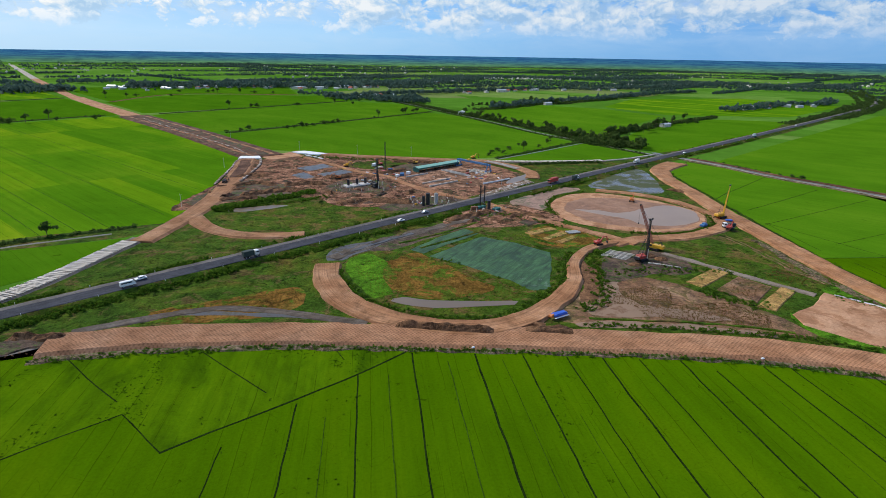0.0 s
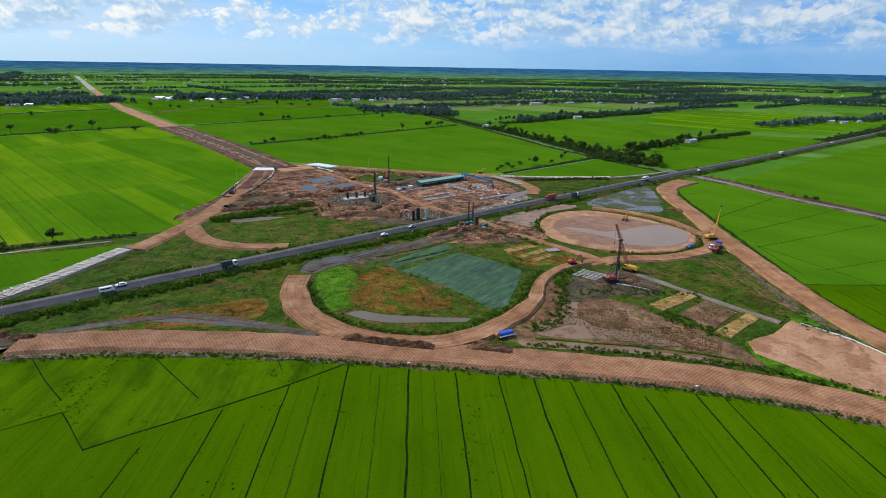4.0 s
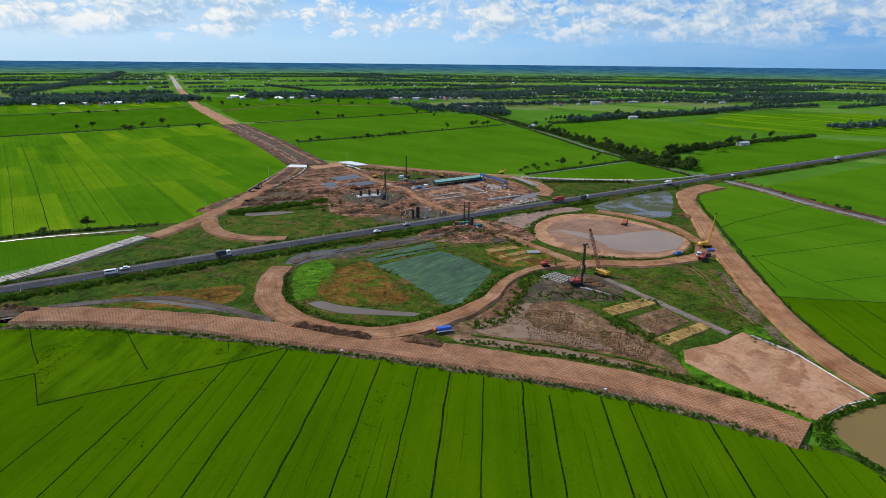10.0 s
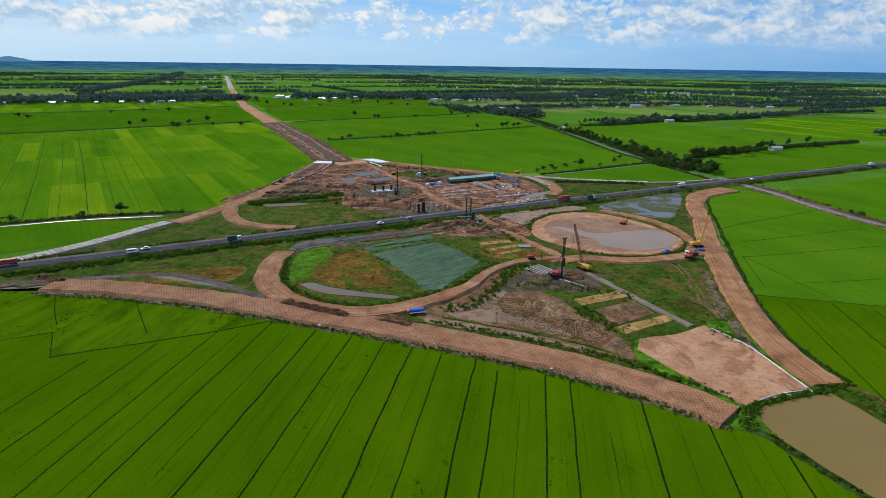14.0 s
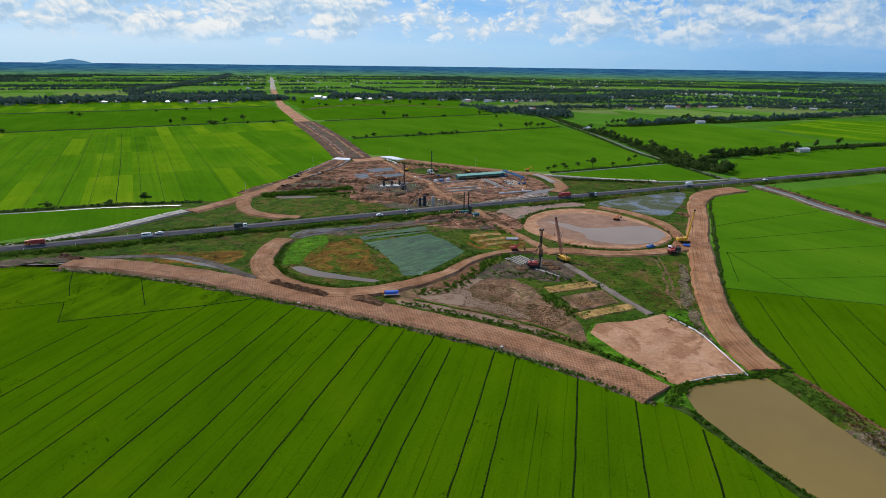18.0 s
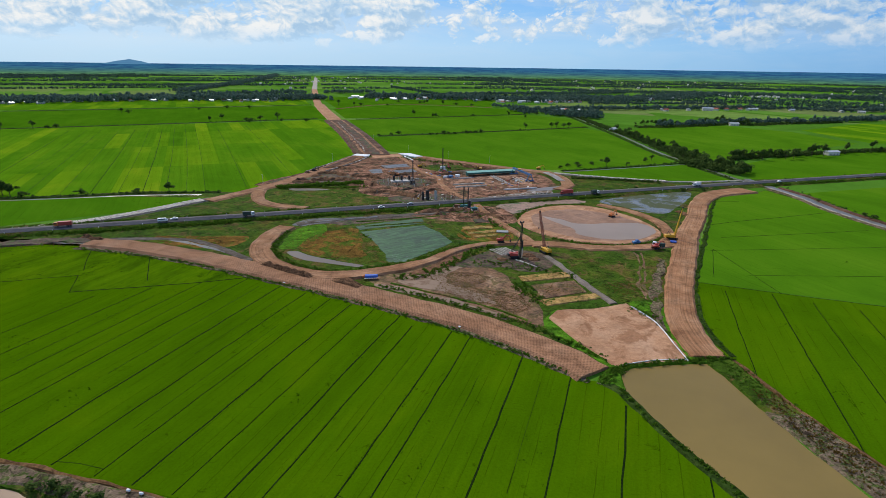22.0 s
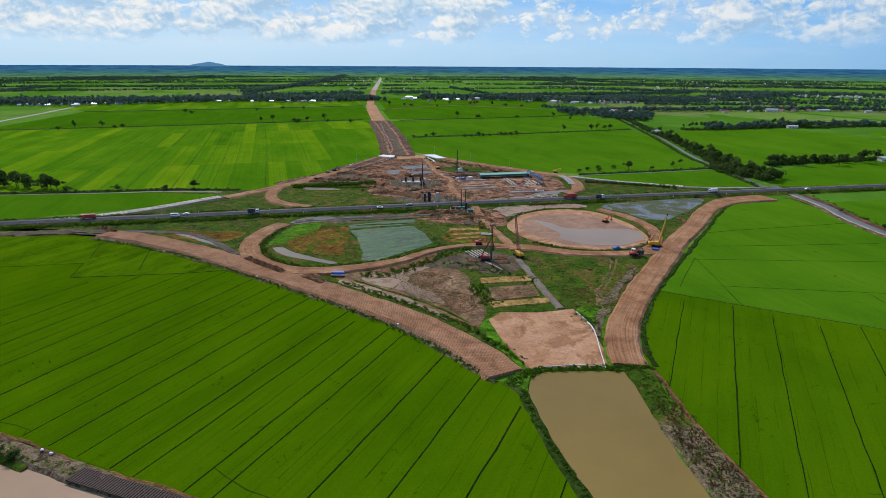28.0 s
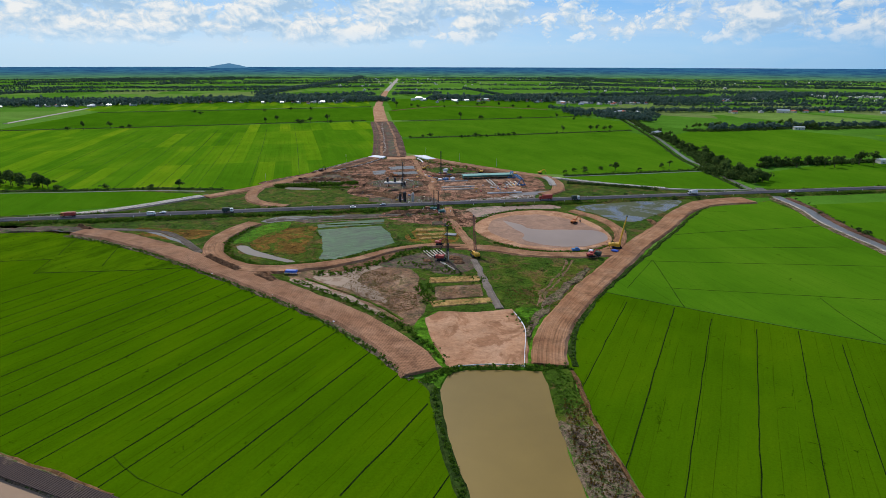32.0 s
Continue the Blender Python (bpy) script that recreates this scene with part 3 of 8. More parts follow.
def ribbon(name, pts, width, top, slope, material, label, category, foot=-0.1, step=3.0, rough=0.12, ends=True, edge=0.6, smooth_path=True, kind="structure", cols=9):
    """A raised way: a crowned top with soft shoulders and sloping sides down to the ground."""
    line = spline(pts, step) if smooth_path else [Vector((*q, 0)) for q in pts]
    wd = width if callable(width) else (lambda s: width)
    verts, faces, uvs = [], [], []
    total = sum((b - a).length for a, b in zip(line, line[1:]))
    s = 0.0
    for i, q in enumerate(line):
        a, b = line[max(i - 1, 0)], line[min(i + 1, len(line) - 1)]
        if i:
            s += (line[i] - line[i - 1]).length
        d = (b - a).normalized()
        nrm = Vector((-d.y, d.x, 0))
        w = wd(s / total)
        offs = [-w / 2 - slope] + [-w / 2 + w * k / (cols - 3) for k in range(cols - 2)] + [w / 2 + slope]
        for k, o in enumerate(offs):
            j = o + (wob(q.x + o, q.y - o, 0.13) * edge * 1.6 if k in (0, 1, cols - 2, cols - 1) else 0)
            v = q + nrm * j
            z = foot if k in (0, cols - 1) else top + wob(v.x, v.y, 0.22) * rough
            verts.append((v.x, v.y, z))
            uvs.append((s, j))
    n = len(line)
    for i in range(n - 1):
        for k in range(cols - 1):
            faces.append((i * cols + k + 1, i * cols + k, (i + 1) * cols + k, (i + 1) * cols + k + 1))
    if ends:
        faces.append(tuple(range(cols)))
        faces.append(tuple((n - 1) * cols + k for k in reversed(range(cols))))
    me_ = bpy.data.meshes.new(name)
    me_.from_pydata(verts, [], faces)
    uv = me_.uv_layers.new(name="uv")
    idx = np.empty(len(me_.loops), dtype=np.int32)
    me_.loops.foreach_get("vertex_index", idx)
    uv.data.foreach_set("uv", np.array(uvs, dtype=np.float32)[idx].ravel())
    me_.materials.append(material)
    return tagged(new(name, me_), label, category, kind=kind)


def inside(x, y, poly):
    r = False
    for (x1, y1), (x2, y2) in zip(poly, poly[1:] + poly[:1]):
        if (y1 > y) != (y2 > y) and x < (x2 - x1) * (y - y1) / (y2 - y1) + x1:
            r = not r
    return r


WATERS = []


def patch(name, pts, z, material, label, category, curved=True, edge=0.8, slope=0.6, kind="structure", foot=-0.1, step=4.0):
    """A spread of ground or water with an uneven edge that falls off to its surroundings."""
    line = spline(pts, step, True) if curved else [q for a, b in zip(pts, pts[1:] + pts[:1]) for q in [Vector((*a, 0)).lerp(Vector((*b, 0)), k / max(1, int(math.dist(a, b) / step))) for k in range(max(1, int(math.dist(a, b) / step)))]]
    area = sum(a.x * b.y - b.x * a.y for a, b in zip(line, line[1:] + line[:1]))
    if area < 0:
        line.reverse()
    if category == "pond":
        WATERS.append([(q.x, q.y) for q in line[::2]])
    bm = bmesh.new()
    top, low = [], []
    n = len(line)
    for i, q in enumerate(line):
        d = (line[(i + 1) % n] - line[i - 1]).normalized()
        out = Vector((d.y, -d.x, 0))
        v = q + out * (noise.noise((q.x * 0.12, q.y * 0.12, z)) * 1.4 + noise.noise((q.x * 0.45, q.y * 0.45, z)) * 0.6) * edge
        top.append(bm.verts.new((v.x, v.y, z)))
        v = v + out * slope
        low.append(bm.verts.new((v.x, v.y, foot)))
    bm.faces.new(top)
    for i in range(n):
        bm.faces.new((low[i], low[(i + 1) % n], top[(i + 1) % n], top[i]))
    bmesh.ops.triangulate(bm, faces=[f for f in bm.faces if len(f.verts) > 4])
    return tagged(part(name, bm, material), label, category, kind=kind)


def scatter(name, templates, places, material, label, category, parent=None):
    """Many small plants as one mesh of kind stuff. places: x, y, z, size, stretch."""
    vs, fs, base = [], [], 0
    rng = np.random.default_rng(len(places) + 7)
    for x, y, z, s, h in places:
        if z >= 0 and any(inside(x, y, w) for w in WATERS):
            continue
        tv, tf = templates[int(rng.integers(len(templates)))]
        a = rng.uniform(0, 2 * math.pi)
        c, sn = math.cos(a) * s, math.sin(a) * s
        v = np.empty_like(tv)
        v[:, 0] = tv[:, 0] * c - tv[:, 1] * sn + x
        v[:, 1] = tv[:, 0] * sn + tv[:, 1] * c + y
        v[:, 2] = tv[:, 2] * s * h + z
        vs.append(v)
        fs.append(tf + base)
        base += len(tv)
    if not vs:
        return None
    v, f = np.concatenate(vs), np.concatenate(fs)
    me_ = bpy.data.meshes.new(name)
    me_.vertices.add(len(v))
    me_.vertices.foreach_set("co", v.astype(np.float32).ravel())
    me_.loops.add(f.size)
    me_.loops.foreach_set("vertex_index", f.astype(np.int32).ravel())
    me_.polygons.add(len(f))
    me_.polygons.foreach_set("loop_start", np.arange(0, f.size, f.shape[1], dtype=np.int32))
    me_.update()
    me_.validate()
    me_.materials.append(material)
    ob = new(name, me_)
    if parent is not None:
        ob.parent = parent
    return tagged(ob, label, category, kind="stuff")


def clump(leaves, seed, rx=1.0, rz=1.0, size=0.3, z0=0.9, lobes=4, droop=0.0):
    """A crown or bush: leaf sprays (quads) over several lobes, with gaps between."""
    rng = np.random.default_rng(seed)
    cs = [(rng.normal(0, 0.42) * rx, rng.normal(0, 0.42) * rx, z0 + rng.normal(0, 0.3) * rz, rng.uniform(0.42, 0.72)) for _ in range(lobes)]
    vs, fs = [], []
    for i in range(leaves):
        cx, cy, cz, r = cs[i % lobes]
        d = rng.normal(size=3)
        d /= np.linalg.norm(d)
        if d[2] < -0.35:
            d[2] *= -0.6
        r *= rng.uniform(0.7, 1.08)
        c = np.array((cx + d[0] * r * rx, cy + d[1] * r * rx, cz + d[2] * r * rz - droop * rng.random()))
        u = np.cross(d, rng.normal(size=3))
        u /= np.linalg.norm(u)
        w = np.cross(d, u) + d * rng.uniform(-0.5, 0.5)
        k = size * rng.uniform(0.6, 1.3)
        b = len(vs)
        vs += [c - u * k, c - w * k * 0.8, c + u * k, c + w * k * 0.9]
        fs.append((b, b + 1, b + 2, b + 3))
    return np.array(vs), np.array(fs)


def tuft(seed, blades=6, lean=0.5):
    rng = np.random.default_rng(seed)
    vs, fs = [], []
    for i in range(blades):
        a = rng.uniform(0, 6.28)
        d = np.array((math.cos(a), math.sin(a), 0))
        p = np.array((-d[1], d[0], 0)) * 0.28
        o = d * rng.uniform(0.0, 0.45)
        tip = o + d * rng.uniform(0.1, lean) + np.array((0, 0, rng.uniform(0.6, 1.1)))
        b = len(vs)
        vs += [o - p, o + p, tip + p * 0.4, tip - p * 0.4]
        fs.append((b, b + 1, b + 2, b + 3))
    return np.array(vs), np.array(fs)


TUFTS = [tuft(i) for i in range(5)]
BUSHES = [clump(26, 20 + i, 1.0, 0.8, 0.36, 0.6) for i in range(5)]
FARTREES = [clump(22, 40 + i, 0.75 + 0.1 * (i % 3), 1.0, 0.42, 1.0, 4) for i in range(7)]


def along(pts, gap, spread, rng, step=4.0):
    line = spline(pts, step)
    out = []
    for a, b in zip(line, line[1:]):
        for _ in range(max(1, int((b - a).length / gap)) if (b - a).length >= gap else int(rng.random() < (b - a).length / gap)):
            q = a.lerp(b, rng.random())
            d = (b - a).normalized()
            o = rng.normal(0, spread)
            out.append((q.x - d.y * o, q.y + d.x * o))
    return out


def within(poly, count, rng):
    xs, ys = [q[0] for q in poly], [q[1] for q in poly]
    out = []
    while len(out) < count:
        x, y = rng.uniform(min(xs), max(xs)), rng.uniform(min(ys), max(ys))
        if inside(x, y, poly):
            out.append((x, y))
    return out


RNG = np.random.default_rng(5)

# ---- the large structure: plain, fields, ways and waters ----
m, tree, b, vec = surface("far_plain", 1.0, 0.0)
cells = nd(tree, "ShaderNodeTexVoronoi")
cells.distance, cells.inputs["Scale"].default_value = "CHEBYCHEV", 1.0
tree.links.new(mapped(tree, vec, (0.0032, 0.0055, 1), 45), cells.inputs["Vector"])
tone = nd(tree, "ShaderNodeSeparateColor")
tree.links.new(cells.outputs["Color"], tone.inputs[0])
col = ramp(tree, tone.outputs[0], [(0.1, (0.060, 0.158, 0.013)), (0.45, (0.076, 0.188, 0.018)), (0.75, (0.100, 0.215, 0.028)), (0.92, (0.14, 0.225, 0.045)), (1.0, (0.15, 0.19, 0.06))])
col = mixc(tree, 1.0, col, ramp(tree, noise_tex(tree, vec, 0.02, 6.0, 0.65), [(0.3, 0.8), (0.7, 1.15)]), "MULTIPLY")
col = mixc(tree, 1.0, col, ramp(tree, noise_tex(tree, vec, 0.9, 6.0, 0.7), [(0.3, 0.75), (0.7, 1.2)]), "MULTIPLY")
tree.links.new(col, b.inputs["Base Color"])
bm = bmesh.new()
bmesh.ops.create_circle(bm, cap_ends=True, segments=96, radius=4850)
bmesh.ops.translate(bm, verts=bm.verts, vec=(100, 0, -0.12))
tagged(part("ground", bm, m), "flat green delta plain of rice plots reaching the horizon", "ground", kind="structure")

HW = [(-900, -379), (-183, 156), (-54, 252), (72, 347), (230, 463), (590, 727), (800, 884), (1026, 1056), (1180, 1200), (1330, 1380), (1480, 1600), (1600, 1800)]
EX = [(-92, 520), (-200, 684), (-330, 866), (-473, 1074), (-640, 1330), (-1000, 1925), (-1910, 3478)]
NWROAD = [(-112, 278), (-105, 312), (-100, 345), (-99, 400), (-100, 440), (-103, 480), (-106, 512)]
NEROAD = [(-70, 545), (-30, 527), (10, 514), (78, 495), (108, 488)]
LEFTROAD = [(-104, 173), (-72, 176), (-36, 174.5), (-5, 170.5), (32, 165), (70, 159), (100, 153), (126, 147), (150, 138), (166, 129.5), (174.3, 123.4)]
RIGHTROAD = [(276, 470), (246, 442), (232, 402), (226, 360), (218, 315), (212, 265), (207, 222), (205, 185), (207.5, 164), (212, 148)]
LOOP = [(-19.5, 238), (-18, 220), (-11, 200), (0, 186), (14, 176.5), (30, 171), (45, 172), (60, 180), (75, 195), (86, 212), (92, 230), (104, 246), (124, 258)]

# rice fields
patch("rice_field", [(-430, 60), (-300, 118), (-112, 166), (-80, 170), (-51, 168), (12, 160), (60, 152), (100, 144), (130, 135), (168, 119), (180, 119), (184.5, 109), (202, 89.5), (216, 73), (226, 50), (238, 26), (140, 37), (60, 31), (-200, 10)], 0.02, RICE, "wide foreground rice field of even bright green", "rice field", False, 0.3, 0.3, step=8)
patch("rice_field", [(-104, 168), (-60, 170), (-10, 164), (12, 160), (-3.5, 147), (-51, 116.5), (-65.5, 133), (-86, 118), (-130, 110), (-180, 130)], 0.06, RICE_W, "patchy weedy rice plot in several greens", "rice field", False, 0.4, 0.3, step=6)
patch("rice_field", [(217.5, 150.5), (213, 175), (212, 205), (213.5, 227), (250, 225), (290, 224), (340, 224), (405, 223), (420, -40), (300, 30), (256, 92), (238, 119)], 0.02, RICE_E, "rice plot darkened in its colour, with parallel dark furrows", "rice field", False, 0.3, 0.3, step=8)
patch("rice_field", [(213.5, 228), (218.5, 262), (225, 305), (234, 360), (240, 410), (252, 440), (282, 466), (291, 478), (306, 452), (316, 420), (326, 393), (340, 366), (358, 326), (384, 268), (404, 225), (340, 225.5), (290, 225.5), (250, 226.5)], 0.02, RICE_MID, "rice field east of the site with crossing furrows", "rice field", False, 0.3, 0.3, step=8)
patch("rice_field", [(308, 470), (330, 486), (600, 684), (900, 900), (820, 420), (600, 150), (430, 180), (352, 300), (344, 380), (330, 430)], 0.02, RICE_MID, "rice field south of the highway beyond the canal", "rice field", False, 0.3, 0.3, step=10)
patch("rice_field", [(-112, 312), (-108, 345), (-107, 400), (-109, 440), (-112, 512), (-116, 530), (-218, 685), (-350, 866), (-560, 665), (-790, 440), (-620, 150), (-350, 180), (-230, 252), (-180, 288), (-132, 306)], 0.02, RICE_PALE, "large rice field with long pale yellow stripes", "rice field", False, 0.3, 0.3, step=10)
patch("rice_field", [(-157, 215), (-130, 245), (-124, 285), (-180, 268), (-230, 240), (-330, 180), (-260, 120), (-190, 172)], 0.03, RICE_MID, "small rice plot beside the pile-strewn track", "rice field", False, 0.3, 0.3, step=6)
patch("rice_field", [(-353, 880), (-484, 1066), (-560, 1170), (-760, 960), (-985, 735), (-800, 455)], 0.02, RICE_MID, "rice field between two bunds west of the expressway cut", "rice field", False, 0.3, 0.3, step=12)
patch("rice_field", [(-580, 1200), (-650, 1290), (-820, 1560), (-1200, 1180), (-1250, 800), (-1000, 760)], 0.02, RICE_PALE, "rice field before the village trees", "rice field", False, 0.3, 0.3, step=14)
patch("rice_field", [(-94, 560), (-66, 552), (-30, 536), (10, 523), (78, 503), (116, 510), (228, 600), (205, 668), (140, 878), (100, 930), (-20, 810), (-166, 668), (-134, 620)], 0.02, RICE_MID, "smooth green rice field behind the casting yard", "rice field", False, 0.3, 0.3, step=8)
patch("rice_field", [(-180, 692), (-22, 822), (108, 948), (70, 1090), (-30, 1145), (-170, 1015), (-310, 880)], 0.02, RICE_MID, "long rice field between two planted bunds", "rice field", False, 0.3, 0.3, step=10)
patch("rice_field", [(-330, 905), (-170, 1030), (-32, 1160), (-60, 1280), (-200, 1300), (-400, 1300), (-458, 1090)], 0.02, RICE_MID, "rice field before a row of bushes", "rice field", False, 0.3, 0.3, step=12)
patch("rice_field", [(-455, 1105), (-410, 1310), (-150, 1320), (-200, 1560), (-500, 1640), (-700, 1500), (-620, 1340)], 0.02, RICE_MID, "pale rice field at the village edge", "rice field", False, 0.3, 0.3, step=12)
patch("rice_field", [(118, 497), (236, 594), (262, 552), (272, 520), (240, 505), (205, 491), (160, 489)], 0.02, RICE_MID, "triangular rice plot between track and highway", "rice field", False, 0.3, 0.3, step=6)
patch("rice_field", [(290, 530), (330, 548), (560, 720), (640, 800), (500, 850), (400, 770), (272, 590)], 0.02, RICE_MID, "rice field north of the highway", "rice field", False, 0.3, 0.3, step=10)
patch("rice_field", [(258, 610), (380, 770), (480, 880), (430, 1010), (330, 1080), (200, 1000), (170, 880), (222, 700)], 0.02, RICE_MID, "rice field behind the canal trees", "rice field", False, 0.3, 0.3, step=10)
patch("rice_field", [(500, 900), (700, 870), (980, 1080), (900, 1300), (600, 1250), (450, 1050)], 0.02, RICE_PALE, "distant pale rice field", "rice field", False, 0.3, 0.3, step=14)

# rough ground inside the interchange
patch("rough_ground", [(-190, 146), (-120, 176), (-100, 178), (-36, 182), (10, 176), (40, 160), (100, 154), (150, 140), (181, 130), (206, 146), (204, 185), (206, 222), (211, 265), (217, 315), (226, 360), (232, 402), (246, 442), (276, 470), (262, 474), (72, 336), (-54, 241), (-183, 145)], 0.10, WEEDS, "weedy grass between the haul roads and the highway", "rough ground", False, 0.8, 0.5)
patch("rough_ground", [(-176, 172), (-150, 190), (-128, 232), (-118, 280), (-106, 312), (-100, 400), (-103, 512), (-70, 545), (10, 516), (108, 488), (160, 484), (208, 484), (268, 514), (280, 520), (230, 474), (72, 358), (-54, 264)], 0.10, WEEDS, "weedy grass and mud north of the highway", "rough ground", False, 0.8, 0.5)
patch("rough_ground", [(-118, 345), (-105, 425), (-98, 500), (-47, 522), (21, 506), (90, 486), (118, 440), (112, 400), (72, 364), (40, 342), (0, 338), (-22, 346), (-36, 366), (-82, 358), (-100, 345)], 0.22, REDEARTH, "churned red-brown earth of the bridge works", "earthworks", True, 1.5, 0.8)
patch("rough_ground", [(-92, 340), (-60, 352), (-34, 352), (-8, 340), (10, 326), (-10, 304), (-35, 290), (-62, 298), (-84, 318)], 0.16, MEADOW, "green grass and weeds inside the ramp loop", "rough ground", True, 1.2, 0.6)
patch("rough_ground", [(40, 296), (54, 322), (84, 338), (100, 330), (112, 306), (106, 296), (84, 292), (60, 290)], 0.2, REDEARTH, "dug red earth by the highway edge", "earthworks", True, 1.4, 0.6)
patch("rough_ground", [(96, 352), (132, 382), (150, 376), (122, 356), (112, 330), (100, 322), (90, 336)], 0.165, PINKMUD, "pinkish drying mud flat", "rough ground", True, 1.2, 0.5)
patch("rough_ground", [(66, 176), (78, 190), (94, 212), (106, 214), (122, 208), (134, 192), (146, 176), (152, 160), (150, 152), (132, 158), (104, 166), (80, 170)], 0.16, MUD, "brown mud field with sparse withered plants", "rough ground", True, 1.0, 0.5)
patch("rough_ground", [(150, 232), (176, 250), (196, 262), (204, 240), (200, 212), (194, 192), (180, 190), (166, 208)], 0.16, MEADOW, "flooded grass meadow beside the haul road", "rough ground", True, 1.0, 0.5)
patch("rough_ground", [(184, 190), (196, 192), (203, 176), (207, 152), (204, 146), (198, 170)], 0.2, LUSH, "bright green verge of the sand pad", "rough ground", True, 0.8, 0.5)
patch("rough_ground", [(-10, 232), (-2, 210), (8, 192), (26, 183), (48, 183), (66, 200), (52, 222), (30, 243), (8, 256), (-8, 250)], 0.16, MEADOW, "green weeds and grass inside the loop", "rough ground", True, 1.2, 0.5)
patch("rough_ground", [(1, 222), (1, 237), (11, 244), (23, 250), (42, 217), (50, 207), (34, 197), (14, 201)], 0.176, RUSTY, "rust-brown weeds inside the loop", "rough ground", True, 1.6, 0.5)
patch("rough_ground", [(-11, 240), (-7, 218), (1, 201), (8, 204), (4, 222), (7, 242), (-2, 252)], 0.19, LUSH, "fresh green grass inside the loop", "rough ground", True, 1.2, 0.5)
patch("rough_ground", [(-80, 196), (-50, 208), (-30, 214), (-26, 198), (-40, 188), (-70, 186)], 0.16, RUSTY, "rust-brown weeds beside the loop road", "rough ground", True, 1.2, 0.5)
patch("rough_ground", [(100, 208), (122, 214), (140, 214), (146, 236), (130, 246), (112, 240), (104, 226)], 0.2, DARKMUD, "trampled dark mud round the piling rig", "rough ground", True, 1.2, 0.5)
patch("rough_ground", [(180, 129), (160, 146), (152, 158), (156, 172), (162, 168), (170, 150), (183, 132)], 0.22, LUSH, "grass bank between ramp and sand pad", "rough ground", True, 0.8, 0.5)

patch("rough_ground", [(-112, 352), (-104, 400), (-92, 420), (-60, 404), (-44, 376), (-80, 362)], 0.27, DARKMUD, "dark freshly dug soil beside the ramp", "earthworks", True, 2.0, 0.8)
patch("rough_ground", [(-30, 392), (-20, 414), (6, 416), (18, 396), (8, 378), (-16, 376)], 0.27, DARKMUD, "dark trampled soil round the piers", "earthworks", True, 2.0, 0.8)
patch("rough_ground", [(6, 336), (22, 356), (48, 362), (60, 352), (44, 336), (24, 328)], 0.27, DARKMUD, "dark soil round the highway piers", "earthworks", True, 1.6, 0.8)
patch("rough_ground", [(-20, 478), (6, 496), (36, 488), (20, 466), (0, 458)], 0.27, WEEDS, "patch of weeds behind the drilling mast", "rough ground", True, 2.0, 0.8)
patch("rough_ground", [(20, 472), (60, 486), (84, 478), (60, 466), (34, 452)], 0.27, DARKMUD, "dark soil behind the green shed", "earthworks", True, 1.6, 0.8)
patch("rough_ground", [(-10, 258), (10, 276), (40, 298), (66, 316), (84, 330), (80, 316), (54, 292), (24, 268), (0, 250)], 0.13, DARKMUD, "grey-brown drained ditch bed beside the highway", "rough ground", True, 1.2, 0.5)
patch("rough_ground", [(88, 256), (84, 276), (96, 290), (110, 282), (118, 266), (104, 254)], 0.15, RUSTY, "fallow garden plots by the track", "rough ground", True, 1.2, 0.5)
patch("rough_ground", [(96, 240), (100, 216), (92, 198), (84, 188), (80, 190), (90, 212), (93, 232)], 0.2, SPOIL, "bare verge of the loop road", "rough ground", True, 1.6, 0.5)

patch("rough_ground", [(-340, 165), (-281, 200), (-213, 243), (-176, 268), (-124, 288), (-108, 300), (-108, 316), (-124, 311), (-180, 288), (-230, 260), (-350, 188)], 0.012, WEEDS, "weedy strip along the irrigation canal", "rough ground", False, 0.6, 0.3)
patch("rough_ground", [(286, 474), (298, 452), (308, 424), (320, 392), (336, 362), (356, 322), (380, 262), (404, 262), (380, 330), (356, 376), (340, 404), (330, 430), (320, 464), (306, 492)], 0.012, WEEDS, "weedy banks of the eastern canal", "rough ground", False, 0.6, 0.3)
patch("rough_ground", [(-190, 138), (-54, 236), (72, 331), (230, 447), (590, 711), (800, 868), (1010, 1028), (990, 1052), (790, 900), (580, 745), (222, 480), (64, 363), (-62, 268), (-200, 166)], 0.014, WEEDS, "grass along the foot of the highway bank", "rough ground", False, 0.8, 0.3, step=8)

# waters
patch("pond", [(181, 128), (196, 137), (211, 143.5), (217, 133), (224, 119), (233, 101), (241, 88), (262, 52), (290, 5), (260, -30), (235, 30), (213, 76), (201, 91), (187, 109), (182, 119)], 0.05, POND, "broad brown muddy pond at the end of the ramps", "pond", True, 0.4, 0.2, step=5)
patch("pond", [(30, 23), (54, 24.2), (70, 26), (86, 27.4), (104, 28), (118, 29.6), (150, 31), (160, -40), (90, -70), (10, -40)], 0.05, PALEWATER, "pale silty fish pond behind a dyke", "pond", True, 0.5, 0.2, step=4)
patch("pond", [(27, 246), (42, 260), (58, 273), (73, 261), (86, 246), (81, 228), (72, 203), (65, 202), (55, 217), (41, 233)], 0.2, ALGAE, "shallow pond covered with green duckweed", "pond", False, 0.7, 0.2, step=2)
patch("pond", [(19, 256), (38, 277), (51, 288), (57, 279), (41, 265), (25, 250)], 0.2, ALGAE, "flooded paddy strip green with duckweed", "pond", False, 0.7, 0.2, step=2)
patch("pond", [(7, 197), (12, 200), (24, 196), (40, 194), (56, 192), (54, 189), (38, 189), (20, 190)], 0.22, PUDDLE, "narrow water channel in the weeds", "pond", True, 0.4, 0.2, step=2)
